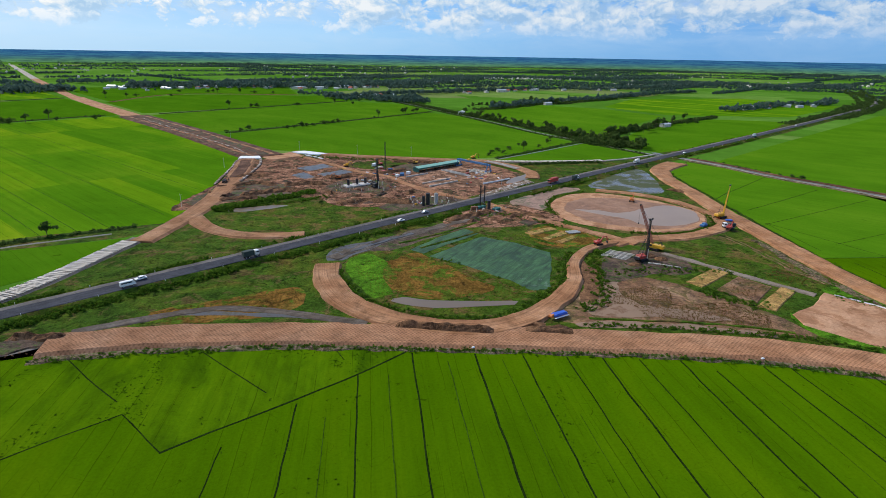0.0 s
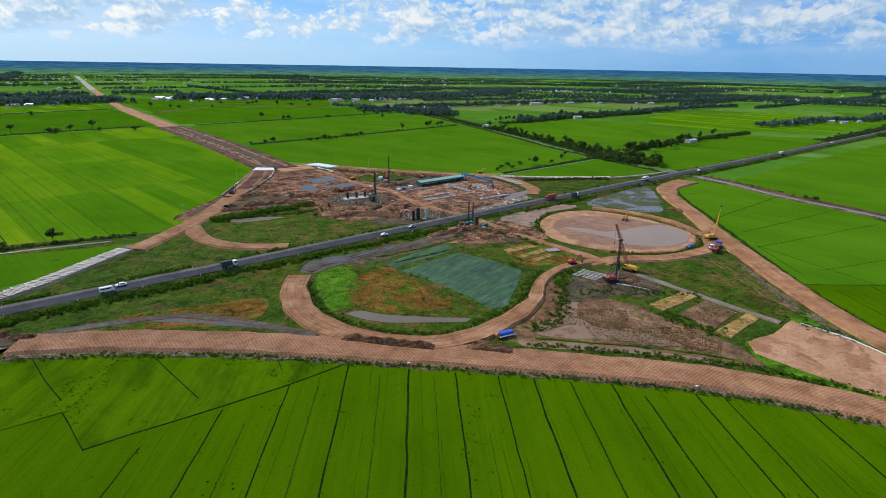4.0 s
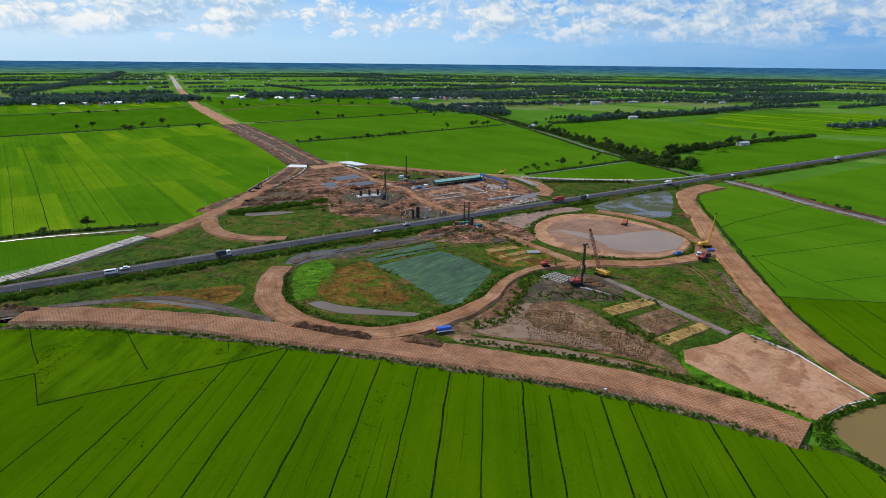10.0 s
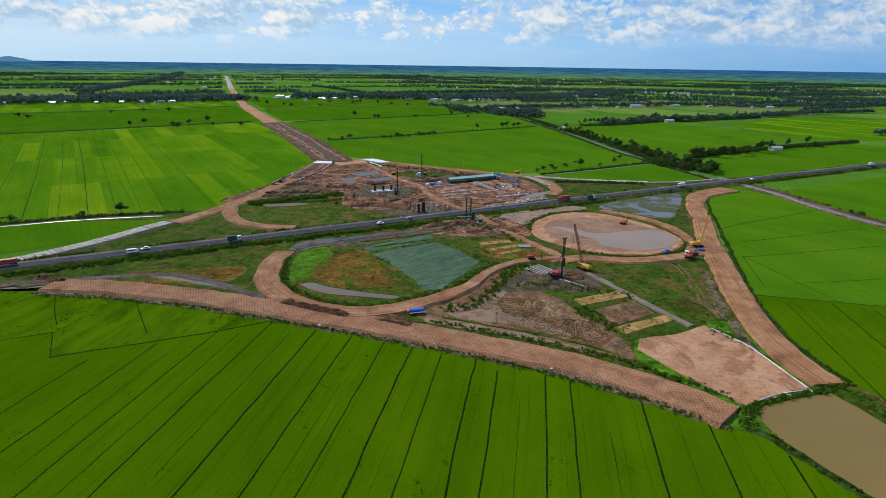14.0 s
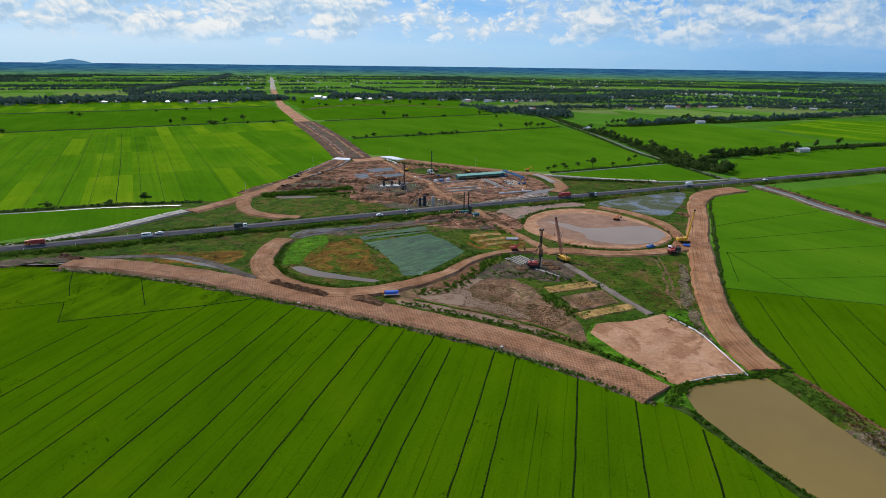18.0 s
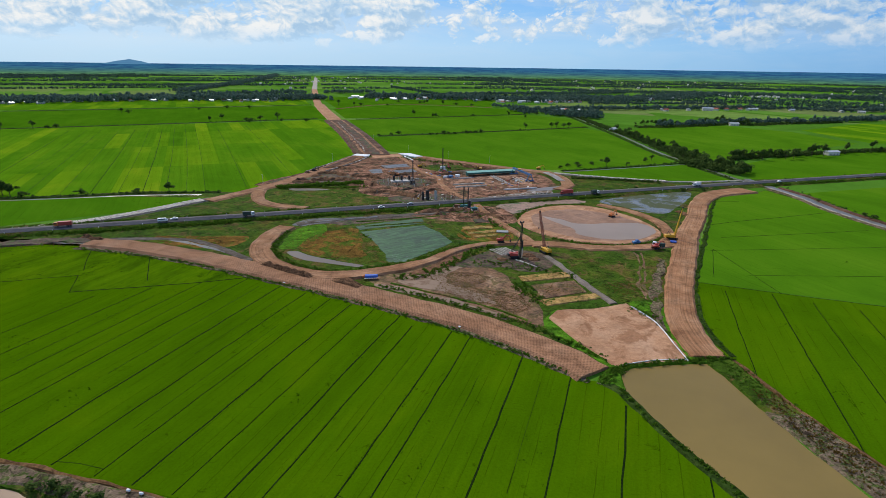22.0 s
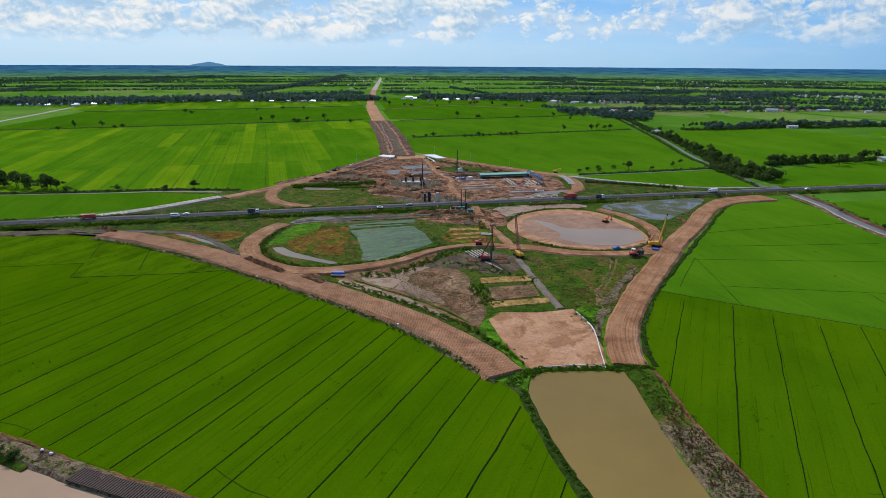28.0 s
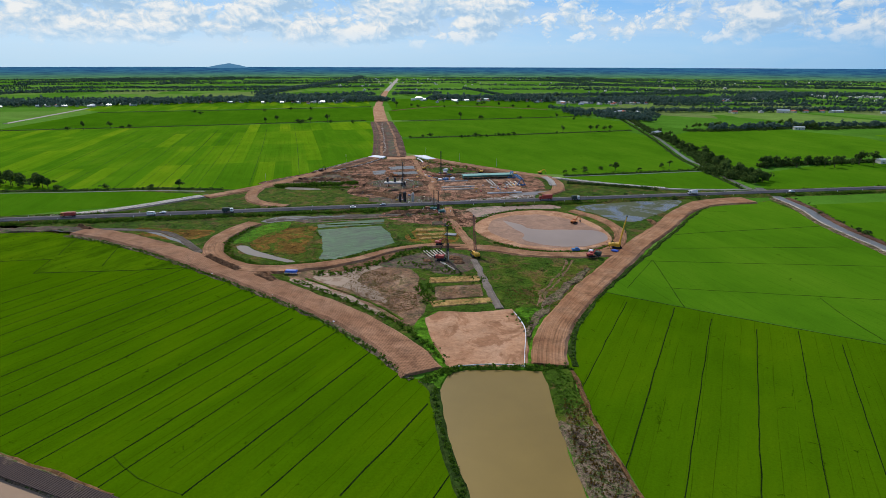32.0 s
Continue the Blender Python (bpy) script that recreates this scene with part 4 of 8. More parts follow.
patch("pond", [(-20, 244), (-20, 256), (-11, 266), (5, 273), (12, 279), (3, 262), (-7, 252), (-13, 244)], 0.152, DITCHWATER, "grey ditch water beside the highway", "pond", True, 0.6, 0.2)
patch("pond", [(-132, 165), (-118, 175), (-102, 176.5), (-112, 168)], 0.15, DITCHWATER, "grey puddle by the ramp head", "pond", True, 0.5, 0.2, step=2)
patch("pond", [(-78, 193), (-63, 195), (-40, 191), (-17, 185), (-20, 184.5), (-50, 190)], 0.172, DITCHWATER, "muddy wheel ruts filled with water", "pond", True, 0.5, 0.2, step=2)
patch("pond", [(160, 386), (194, 422), (225, 446), (228, 430), (216, 388), (206, 362), (192, 362), (178, 372)], 0.14, MARSH, "grey marsh water full of weeds", "pond", True, 1.0, 0.2)
patch("pond", [(-59, 466), (-38, 484), (-30, 469), (-48, 452)], 0.28, DITCHWATER, "rectangular settling basin of grey water", "pond", False, 0.9, 0.2, step=4)
patch("pond", [(-59, 437), (-51, 448), (-40, 429), (-47, 422)], 0.28, DITCHWATER, "small settling basin of grey water", "pond", False, 0.9, 0.2, step=4)
patch("pond", [(-40, 440), (-20, 457), (-12, 446), (-31, 430)], 0.28, DITCHWATER, "rectangular settling basin beside the piers", "pond", False, 0.9, 0.2, step=4)
patch("pond", [(-84, 338), (-60, 346), (-50, 345), (-56, 340), (-76, 332)], 0.2, PUDDLE, "grey water strip among bushes", "pond", True, 0.6, 0.2)
patch("pond", [(-32, 282), (-8, 298), (6, 309), (2, 299), (-18, 284)], 0.18, PUDDLE, "ditch water at the foot of the highway bank", "pond", True, 0.6, 0.2)
patch("pond", [(102, 398), (120, 412), (128, 424), (132, 440), (124, 430), (108, 414)], 0.28, PUDDLE, "muddy ditch by the casting yard", "pond", True, 0.6, 0.2)

patch("mud_water", [(80, 177), (82, 185), (93, 200), (99, 215), (110, 221), (102, 205), (100, 192), (104, 183), (119, 177), (130, 170), (126, 168), (110, 172), (98, 174)], 0.182, MUDWATER, "thin film of muddy water on the mud field", "puddle", True, 1.2, 0.2, step=2)
patch("mud_water", [(72, 171), (83, 172), (105, 168.5), (120, 164), (140, 156), (138, 154), (119, 161), (99, 165), (77, 168.5)], 0.182, MUDWATER, "muddy ditch water below the ramp", "puddle", True, 0.8, 0.2, step=2)
# sand works
patch("sand_bed", [(113, 306), (115, 333), (128, 353), (150, 364), (171, 355), (188, 338), (199, 318), (200, 303), (193, 289), (177, 277), (157, 273), (138, 278), (122, 290)], 0.55, SAND, "oval basin of hydraulic fill sand, half wet", "sand bed", True, 0.6, 1.2)
patch("sand_bed", [(153.5, 162), (156, 170), (170, 177), (183, 187), (194, 173), (201, 156), (205, 143.5), (193, 137), (181, 130.5), (168, 144)], 0.6, SAND, "level pad of pinkish sand beside the pond", "sand bed", False, 0.5, 0.8)
patch("sand_bed", [(-96, 522), (-72, 543), (-58, 524), (-84, 503)], 0.6, SAND, "sand apron at the expressway end", "sand bed", False, 0.5, 0.8)
patch("pond", [(126, 322), (140, 318), (150, 311), (170, 320), (190, 326), (198, 314), (194, 298), (186, 288), (170, 283), (154, 286), (150, 298), (138, 308)], 0.6, BASINWATER, "shallow grey water standing on the fill sand", "pond", True, 0.9, 0.25)
patch("sand_bed", [(120, 312), (122, 330), (136, 346), (152, 350), (176, 340), (194, 322), (196, 302), (186, 286), (168, 279), (148, 280), (130, 292)], 0.57, WETSAND, "wet brown sand in the middle of the basin", "sand bed", True, 1.6, 0.4, foot=0.5)
patch("pond", [(128, 330), (146, 342), (166, 338), (172, 326), (156, 318), (138, 322)], 0.585, WETSAND, "darker wet patch of fill sand", "sand bed", True, 1.4, 0.3)
patch("sand_bed", [(22, 424), (76, 470), (98, 440), (104, 412), (88, 396), (62, 384), (40, 396)], 0.36, YARD, "trodden yard of the beam casting works", "yard", False, 0.6, 0.5)
for q in (((133, 204.5), (153.5, 218), (157, 212), (136, 198)), ((147, 178.5), (170, 195), (173, 191), (151.5, 174))):
    patch("straw_bed", list(q), 0.5, DRYSTRIP, "raised garden bed under dry straw", "garden bed", False, 0.3, 0.5, step=2)
patch("straw_bed", [(141, 195), (159, 208), (165.5, 195.5), (148.5, 181)], 0.35, MUD, "raised bed of bare mud", "garden bed", False, 0.4, 0.5, step=2)

for q in (((82.7, 278), (99, 286.5), (101, 282.5), (85, 274)), ((88.5, 268), (103.4, 278.6), (105.2, 275), (90.6, 264.6)), ((94, 262), (105.7, 270.3), (107.2, 267.4), (96, 258.6))):
    patch("straw_bed", list(q), 0.5, DRYSTRIP, "raised garden bed with dry straw and weeds", "garden bed", False, 0.5, 0.5, step=2)
patch("straw_bed", [(83.5, 297.5), (92, 305), (96, 297), (87.7, 291)], 0.5, DARKMUD, "freshly dug bed of dark soil", "garden bed", False, 0.4, 0.5, step=2)
for q in (((186, 264), (188.5, 250), (188.6, 236), (188.6, 224), (189.4, 208), (191.6, 197)), ((189, 264), (191.2, 250), (191.2, 236), (191, 224), (191.6, 208), (193.4, 198))):
    ribbon("track_ruts", list(q), 0.7, 0.2, 0.3, MUD, "muddy wheel marks across the wet meadow", "track", 0.0, 1.2, 0.12, edge=1.5)

# ways
ribbon("road", [(x + 1.0, y - 1.35) for x, y in HW], 7.8, 1.86, 0.05, ASPHALT, "two-lane asphalt highway on a low bank", "road", 1.7, 6.0, 0.0, edge=0.0)
ribbon("road_shoulder", HW, 10.6, 1.80, 0.5, SHOULDER, "pale worn shoulder of the highway", "road shoulder", 1.5, 6.0, 0.03, edge=0.25)
ribbon("road_bank", HW, 11.8, 1.68, 4.2, WEEDS, "grassy bank that carries the highway", "road bank", 0.0, 5.0, 0.12, edge=0.7)
ribbon("haul_road", LEFTROAD, 13.0, 1.2, 1.6, ROLLED, "wide haul road of rolled pink sand", "haul road", 0.0, 2.5)
ribbon("haul_road", RIGHTROAD, lambda s: max(11.0, 18 - 28 * s), 1.1, 1.3, HAUL, "curving earth haul road with wheel ruts", "haul road", 0.0, 2.5)
ribbon("haul_road", LOOP, lambda s: 10.5 - 5.9 * min(1, max(0, s - 0.45) * 3), 1.28, 0.8, HAUL, "loop of earth haul road round the weedy pond", "haul road", 0.0, 2.5)
ribbon("haul_road", NWROAD, lambda s: 10 + 4 * s, 1.0, 1.6, HAUL, "earth ramp road along the rice field", "haul road", 0.0, 3)
ribbon("haul_road", [(-99, 322), (-88, 303), (-72, 289), (-52, 283), (-34, 284)], 8, 0.9, 1.2, HAUL, "short loop spur of earth road", "haul road", 0.0, 2.5)
ribbon("haul_road", NEROAD, 9, 0.9, 1.2, HAUL, "earth road behind the casting yard", "haul road", 0.0, 3)
ribbon("haul_road", [(104, 489), (118, 472), (128, 450), (131, 432), (125, 414)], 9, 0.9, 1.2, HAUL, "curved ramp stub of earth road", "haul road", 0.0, 3)
ribbon("haul_road", EX[:3], 35, 0.9, 3, BROWNTRACK, "raw brown roadbed of the new expressway", "expressway bed", 0.0, 5, 0.5)
for off, w, zz, mt, lab in ((4.0, 9.0, 0.93, DARKMUD, "dark wet trench along the roadbed"), (10.5, 3.0, 0.945, HAUL, "pale wheel lane along the roadbed"), (-9.0, 3.4, 0.945, HAUL, "pale wheel lane along the roadbed"), (-14.0, 2.0, 0.95, RUBBLE, "heaped edge of the roadbed")):
    ribbon("track_ruts", [(x + off * 0.84 + 1.5 * noise.noise((i * 3.1, off, 0)), y + off * 0.54) for i, (x, y) in enumerate(((-96, 526), (-146, 602), (-200, 684), (-265, 775), (-322, 855)))], w, zz, 0.1, mt, lab, "track", 0.6, 5, 0.2, edge=1.0)
ribbon("haul_road", EX[2:4] + [(-560, 1205)], 20, 0.9, 3, SAND, "sand-filled roadbed of the new expressway", "expressway bed", 0.0, 8)
ribbon("haul_road", [(-560, 1205)] + EX[4:6], 14, 0.9, 3, SAND, "distant sand roadbed through the village", "expressway bed", 0.0, 12)
ribbon("haul_road", EX[5:], 15, 1.0, 3, PALEGRAVEL, "far pale stretch of the new expressway", "expressway bed", 0.0, 20)
ribbon("farm_track", [(141, 240), (156, 218), (168, 200), (178, 186)], 2.9, 0.55, 0.6, LANE, "grey farm track between wet meadows", "track", 0.0, 2)
ribbon("farm_track", [(-61, 523), (-46, 502), (-31, 481), (-9, 449), (14, 429), (20, 420), (26, 403), (39, 383), (55, 362), (66, 352)], 4.2, 0.6, 0.8, HAUL, "site track through the earthworks", "track", 0.0, 2)
ribbon("farm_track", [(75, 341), (80, 331), (102, 297), (122, 272), (134, 254)], 4.4, 0.75, 0.8, HAUL, "site track from the highway to the rigs", "track", 0.0, 2)
ribbon("haul_road", [(122, 256), (140, 262), (165, 264), (190, 274), (210, 290)], 8, 0.8, 1.0, HAUL, "earth road along the sand basin", "haul road", 0.0, 3)
ribbon("haul_road", [(198, 280), (206, 300), (204, 325), (196, 345), (180, 362), (160, 372)], 6, 0.7, 1.0, HAUL, "earth rim road round the sand basin", "haul road", 0.0, 3)

ribbon("track_ruts", [(-99, 428), (-100, 452), (-102, 478), (-105, 502)], 8.5, 1.08, 0.4, BROWNTRACK, "raw brown bed of the unfinished ramp", "track", 0.9, 3, 0.2, edge=0.6)

# distance: a glowing rim of land with painted haze, and one low hill
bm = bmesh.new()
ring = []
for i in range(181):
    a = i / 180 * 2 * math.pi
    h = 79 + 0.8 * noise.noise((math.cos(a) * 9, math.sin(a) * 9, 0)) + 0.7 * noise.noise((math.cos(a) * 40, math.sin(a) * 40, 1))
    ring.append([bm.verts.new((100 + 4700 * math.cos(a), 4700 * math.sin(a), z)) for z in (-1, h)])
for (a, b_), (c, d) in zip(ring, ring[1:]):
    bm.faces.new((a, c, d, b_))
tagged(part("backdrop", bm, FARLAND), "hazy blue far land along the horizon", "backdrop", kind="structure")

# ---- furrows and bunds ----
# Raised grass strips; the furrow's shade is put into their dark greens.
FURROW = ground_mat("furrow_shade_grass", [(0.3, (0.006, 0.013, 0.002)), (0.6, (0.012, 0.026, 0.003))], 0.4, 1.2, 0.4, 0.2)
SOFTFURROW = ground_mat("thin_furrow_shade_grass", [(0.3, (0.022, 0.05, 0.003)), (0.6, (0.034, 0.075, 0.004))], 0.4, 1.2, 0.4, 0.2)
REDBUND = ground_mat("bare_red_bund", [(0.3, (0.10, 0.055, 0.025)), (0.6, (0.17, 0.09, 0.04))], 0.3, 1.2, 0.45, 0.2)


def road_foot(x):
    """Where the southern field meets the haul road's foot."""
    return float(np.interp(x, [-104, -60, -10, 30, 70, 100, 130, 152, 172, 176, 182, 187, 203, 215], [166, 167.5, 161, 155.5, 149, 143.5, 136, 128, 119, 116, 112, 106, 88, 73]))


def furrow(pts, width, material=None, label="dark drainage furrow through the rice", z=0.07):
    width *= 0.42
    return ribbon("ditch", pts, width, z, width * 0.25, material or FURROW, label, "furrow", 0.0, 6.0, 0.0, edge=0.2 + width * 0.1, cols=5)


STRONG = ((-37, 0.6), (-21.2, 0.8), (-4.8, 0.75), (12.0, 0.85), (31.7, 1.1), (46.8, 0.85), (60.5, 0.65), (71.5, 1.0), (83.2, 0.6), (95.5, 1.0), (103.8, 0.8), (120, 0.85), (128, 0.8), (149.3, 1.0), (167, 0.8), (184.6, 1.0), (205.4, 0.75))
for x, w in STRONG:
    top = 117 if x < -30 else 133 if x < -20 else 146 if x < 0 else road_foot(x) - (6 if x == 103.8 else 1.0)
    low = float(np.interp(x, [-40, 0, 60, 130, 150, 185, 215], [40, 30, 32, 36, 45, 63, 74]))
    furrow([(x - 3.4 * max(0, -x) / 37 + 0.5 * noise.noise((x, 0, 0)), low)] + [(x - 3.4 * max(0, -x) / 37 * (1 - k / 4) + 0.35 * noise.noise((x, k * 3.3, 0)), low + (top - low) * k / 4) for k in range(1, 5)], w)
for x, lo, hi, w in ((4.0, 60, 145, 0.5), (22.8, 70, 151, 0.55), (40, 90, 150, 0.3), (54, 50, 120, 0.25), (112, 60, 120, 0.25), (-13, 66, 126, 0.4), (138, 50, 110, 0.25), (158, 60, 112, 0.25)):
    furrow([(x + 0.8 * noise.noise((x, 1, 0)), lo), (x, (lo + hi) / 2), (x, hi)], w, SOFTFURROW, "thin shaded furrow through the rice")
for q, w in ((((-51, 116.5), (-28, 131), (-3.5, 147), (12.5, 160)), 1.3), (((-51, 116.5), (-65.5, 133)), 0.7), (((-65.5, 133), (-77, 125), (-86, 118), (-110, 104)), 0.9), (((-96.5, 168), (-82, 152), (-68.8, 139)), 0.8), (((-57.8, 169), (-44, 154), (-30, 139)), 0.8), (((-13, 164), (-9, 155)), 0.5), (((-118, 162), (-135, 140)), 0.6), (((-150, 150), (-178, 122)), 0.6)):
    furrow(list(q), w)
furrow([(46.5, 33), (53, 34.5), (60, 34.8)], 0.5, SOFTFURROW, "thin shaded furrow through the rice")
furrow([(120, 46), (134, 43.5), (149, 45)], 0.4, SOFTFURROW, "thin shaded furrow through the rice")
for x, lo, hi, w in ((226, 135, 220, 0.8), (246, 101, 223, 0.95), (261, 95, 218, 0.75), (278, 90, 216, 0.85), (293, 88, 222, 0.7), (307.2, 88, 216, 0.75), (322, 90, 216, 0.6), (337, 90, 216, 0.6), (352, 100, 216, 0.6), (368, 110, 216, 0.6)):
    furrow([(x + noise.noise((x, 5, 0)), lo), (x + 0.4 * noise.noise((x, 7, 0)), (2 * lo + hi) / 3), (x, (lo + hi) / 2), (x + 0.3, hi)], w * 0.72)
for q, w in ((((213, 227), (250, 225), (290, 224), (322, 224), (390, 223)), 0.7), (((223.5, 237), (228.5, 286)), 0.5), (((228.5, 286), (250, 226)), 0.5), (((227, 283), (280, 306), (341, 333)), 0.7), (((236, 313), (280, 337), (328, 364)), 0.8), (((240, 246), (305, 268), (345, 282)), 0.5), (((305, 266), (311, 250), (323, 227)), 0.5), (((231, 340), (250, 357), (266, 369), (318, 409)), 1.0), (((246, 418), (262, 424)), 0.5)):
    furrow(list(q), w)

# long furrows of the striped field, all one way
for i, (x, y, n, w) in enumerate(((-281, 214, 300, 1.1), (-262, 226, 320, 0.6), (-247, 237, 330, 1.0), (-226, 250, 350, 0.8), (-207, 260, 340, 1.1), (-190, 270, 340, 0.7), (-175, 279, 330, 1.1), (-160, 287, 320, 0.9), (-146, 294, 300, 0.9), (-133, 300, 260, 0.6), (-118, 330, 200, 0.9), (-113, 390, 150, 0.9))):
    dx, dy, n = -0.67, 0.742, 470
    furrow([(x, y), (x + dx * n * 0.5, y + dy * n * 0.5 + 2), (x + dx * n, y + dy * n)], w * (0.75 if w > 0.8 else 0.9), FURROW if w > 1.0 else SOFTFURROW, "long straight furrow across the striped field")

# bunds and canals
ribbon("bund", [(-790, 446), (-606, 625), (-372, 876)], 4.5, 0.7, 1.5, DITCH, "grassy bund with scattered bushes", "bund", 0.0, 8)
ribbon("bund", [(-305, 898), (-170, 1022), (-40, 1150)], 4.5, 0.7, 1.5, DITCH, "grassy bund between two fields", "bund", 0.0, 8)
ribbon("bund", [(-162, 684), (-22, 814), (106, 942)], 4.5, 0.7, 1.5, DITCH, "bushy bund between two fields", "bund", 0.0, 8)
ribbon("bund", [(-990, 745), (-770, 955), (-570, 1185)], 4.0, 0.7, 1.5, DITCH, "far grassy bund", "bund", 0.0, 10)
ribbon("bund", [(-455, 1100), (-400, 1308), (-150, 1312)], 5.0, 0.7, 1.5, REDBUND, "bare far bund with bushes", "bund", 0.0, 10)
ribbon("canal", [(-330, 172), (-281, 206), (-213, 249), (-176, 274), (-132, 294)], 1.8, 0.12, 0.4, CANAL, "narrow bright irrigation canal", "canal", 0.0, 5, 0, edge=0.2)
ribbon("bund", [(-330, 178), (-284, 210), (-217, 253), (-178, 280), (-124, 306)], 2.2, 0.6, 1.0, DITCH, "weedy canal bank", "bund", 0.0, 4)
ribbon("canal", [(119, 501), (170, 541), (236, 596)], 1.6, 0.12, 0.4, CANAL, "narrow irrigation canal beside trees", "canal", 0.0, 5, 0, edge=0.2)
ribbon("bund", [(117, 505), (168, 546), (232, 601)], 2.5, 0.6, 1.0, DITCH, "weedy canal bank with trees", "bund", 0.0, 4)
ribbon("canal", [(290, 500), (278, 520), (258, 566), (232, 632), (210, 684), (150, 886), (60, 1150)], 3.6, 0.10, 0.6, CANAL, "tree-lined canal running to the village", "canal", 0.0, 6, 0, edge=0.3)
ribbon("farm_track", [(272, 518), (252, 560), (226, 624), (203, 680), (141, 880), (48, 1152)], 2.0, 0.5, 0.8, DITCH, "pale dirt lane beside the canal", "track", 0.0, 6)
EASTCANAL = [(284, 530), (299, 492), (314, 461), (323, 427), (333, 401), (347, 373), (366, 330), (392, 270)]
ribbon("canal", EASTCANAL, 6.6, 0.12, 0.4, CANAL, "grey irrigation canal beside the rice", "canal", 0.0, 4, 0, edge=0.5)
ribbon("canal_lining", [(x - 4.2, y - 2.0) for x, y in EASTCANAL[1:]], 0.6, 0.6, 0.5, PALEGRAVEL, "pale concrete lining of the canal bank", "canal bank", 0.0, 4)
ribbon("bund", [(x - 6.4, y - 3.0) for x, y in EASTCANAL[1:]], 2.4, 0.5, 1.0, RUBBLE, "earth lane along the canal", "bund", 0.0, 4)
ribbon("bund", [(x + 5.0, y + 2.4) for x, y in EASTCANAL[1:]], 3.0, 0.8, 1.0, BROWNTRACK, "bare brown canal bank", "bund", 0.0, 4)
ribbon("farm_track", [(-900, 520), (-1010, 660), (-1136, 816)], 7.0, 0.6, 1.0, PALEGRAVEL, "pale lane across the far fields", "track", 0.0, 10)

# dyke and its mat in the foreground
ribbon("bund", [(20, 23.5), (50, 26), (72, 28), (90, 29), (112, 31.5), (136, 33), (155, 35)], 4.6, 0.8, 1.2, RUBBLE, "bare earth dyke of the fish pond", "bund", 0.0, 2)
ribbon("bund", [(30, 28.6), (52, 30), (72, 31.2), (90, 31.8), (112, 34.4), (134, 36.5)], 0.8, 0.35, 0.5, REDBUND, "narrow red bund at the field edge", "bund", 0.0, 2)
mat = tagged(new("silt_mat"), "dark brown ribbed silt mat laid on the dyke", "silt mat")
mat.matrix_world = pose(90.5, 25.6, 0.9, -1.5, 0, 7)
bm = bmesh.new()
bmesh.ops.create_cube(bm, size=1, matrix=Matrix.Translation((24, 2.6, 0)) @ Matrix.Diagonal((48, 5.2, 0.12, 1)))
part("sheet", bm, NETTING, mat)
bm = bmesh.new()
bmesh.ops.create_cube(bm, size=1, matrix=Matrix.Diagonal((0.35, 5.1, 0.18, 1)))
rib = part("rib", bm, plain("mat_rib_plastic", (0.095, 0.065, 0.055), 0.8, 0.1), mat)
rib.location = (0.5, 2.6, 0.1)
for i in range(1, 58):
    o = rib.copy()
    scene.collection.objects.link(o)
    o.location = (0.5 + 0.82 * i, 2.6, 0.1)

# bank between pond and eastern field
patch("pond_bank", [(211, 146), (219, 149), (224, 138), (229, 129), (234, 120), (225, 118), (220, 128), (214, 139)], 0.54, MEADOW, "grassy pond bank", "bank", True, 0.5, 0.8, step=3)
patch("pond_bank", [(224.5, 119.5), (233.5, 121), (241, 109.5), (251, 96), (266, 74), (296, 30), (290, 20), (262, 56), (242, 89), (233.5, 102)], 0.5, RUBBLE, "pond bank of grey rubble and dry weeds", "bank", True, 0.6, 0.8, step=3)
ribbon("bund", [(219.5, 150), (222.5, 144.5), (230, 130), (237, 117.5), (251, 97), (268, 72), (296, 34)], 0.9, 0.6, 0.5, REDBUND, "bare red path along the pond bank", "path", 0.0, 2)
patch("pond_bank", [(176, 118), (181, 119), (184, 116), (183, 128), (196, 137.5), (211, 144.5), (205, 146), (193, 139), (180, 131)], 0.5, LUSH, "grassy rim between sand pad and pond", "bank", True, 0.4, 0.6, step=2)
for q, lab in ((((204.6, 142.5), (202, 150), (199.4, 158.5), (194, 173), (185, 184.5)), "white plastic sheet edging the sand pad"), (((182, 131), (192, 138), (204, 143.2)), "white silt curtain along the pond rim")):
    ribbon("silt_fence", list(q), 0.14, 0.9, 0.12, FABRIC, lab, "silt fence", 0.3, 2, 0.15, edge=0.15, kind="")

ribbon("bund", [(178, 119.5), (183, 115.5), (187.5, 108), (201, 89.5), (214.5, 73), (224, 54), (236, 28)], 1.8, 0.4, 0.8, DITCH, "dark grassy bank between rice and pond", "bank", 0.0, 2, 0.2, edge=0.6)
ribbon("bund", [(14, 21.5), (40, 22.5), (60, 24), (76, 25.5)], 2.2, 0.5, 0.8, WEEDS, "weedy shore of the fish pond", "bank", 0.0, 2, 0.2, edge=0.8)
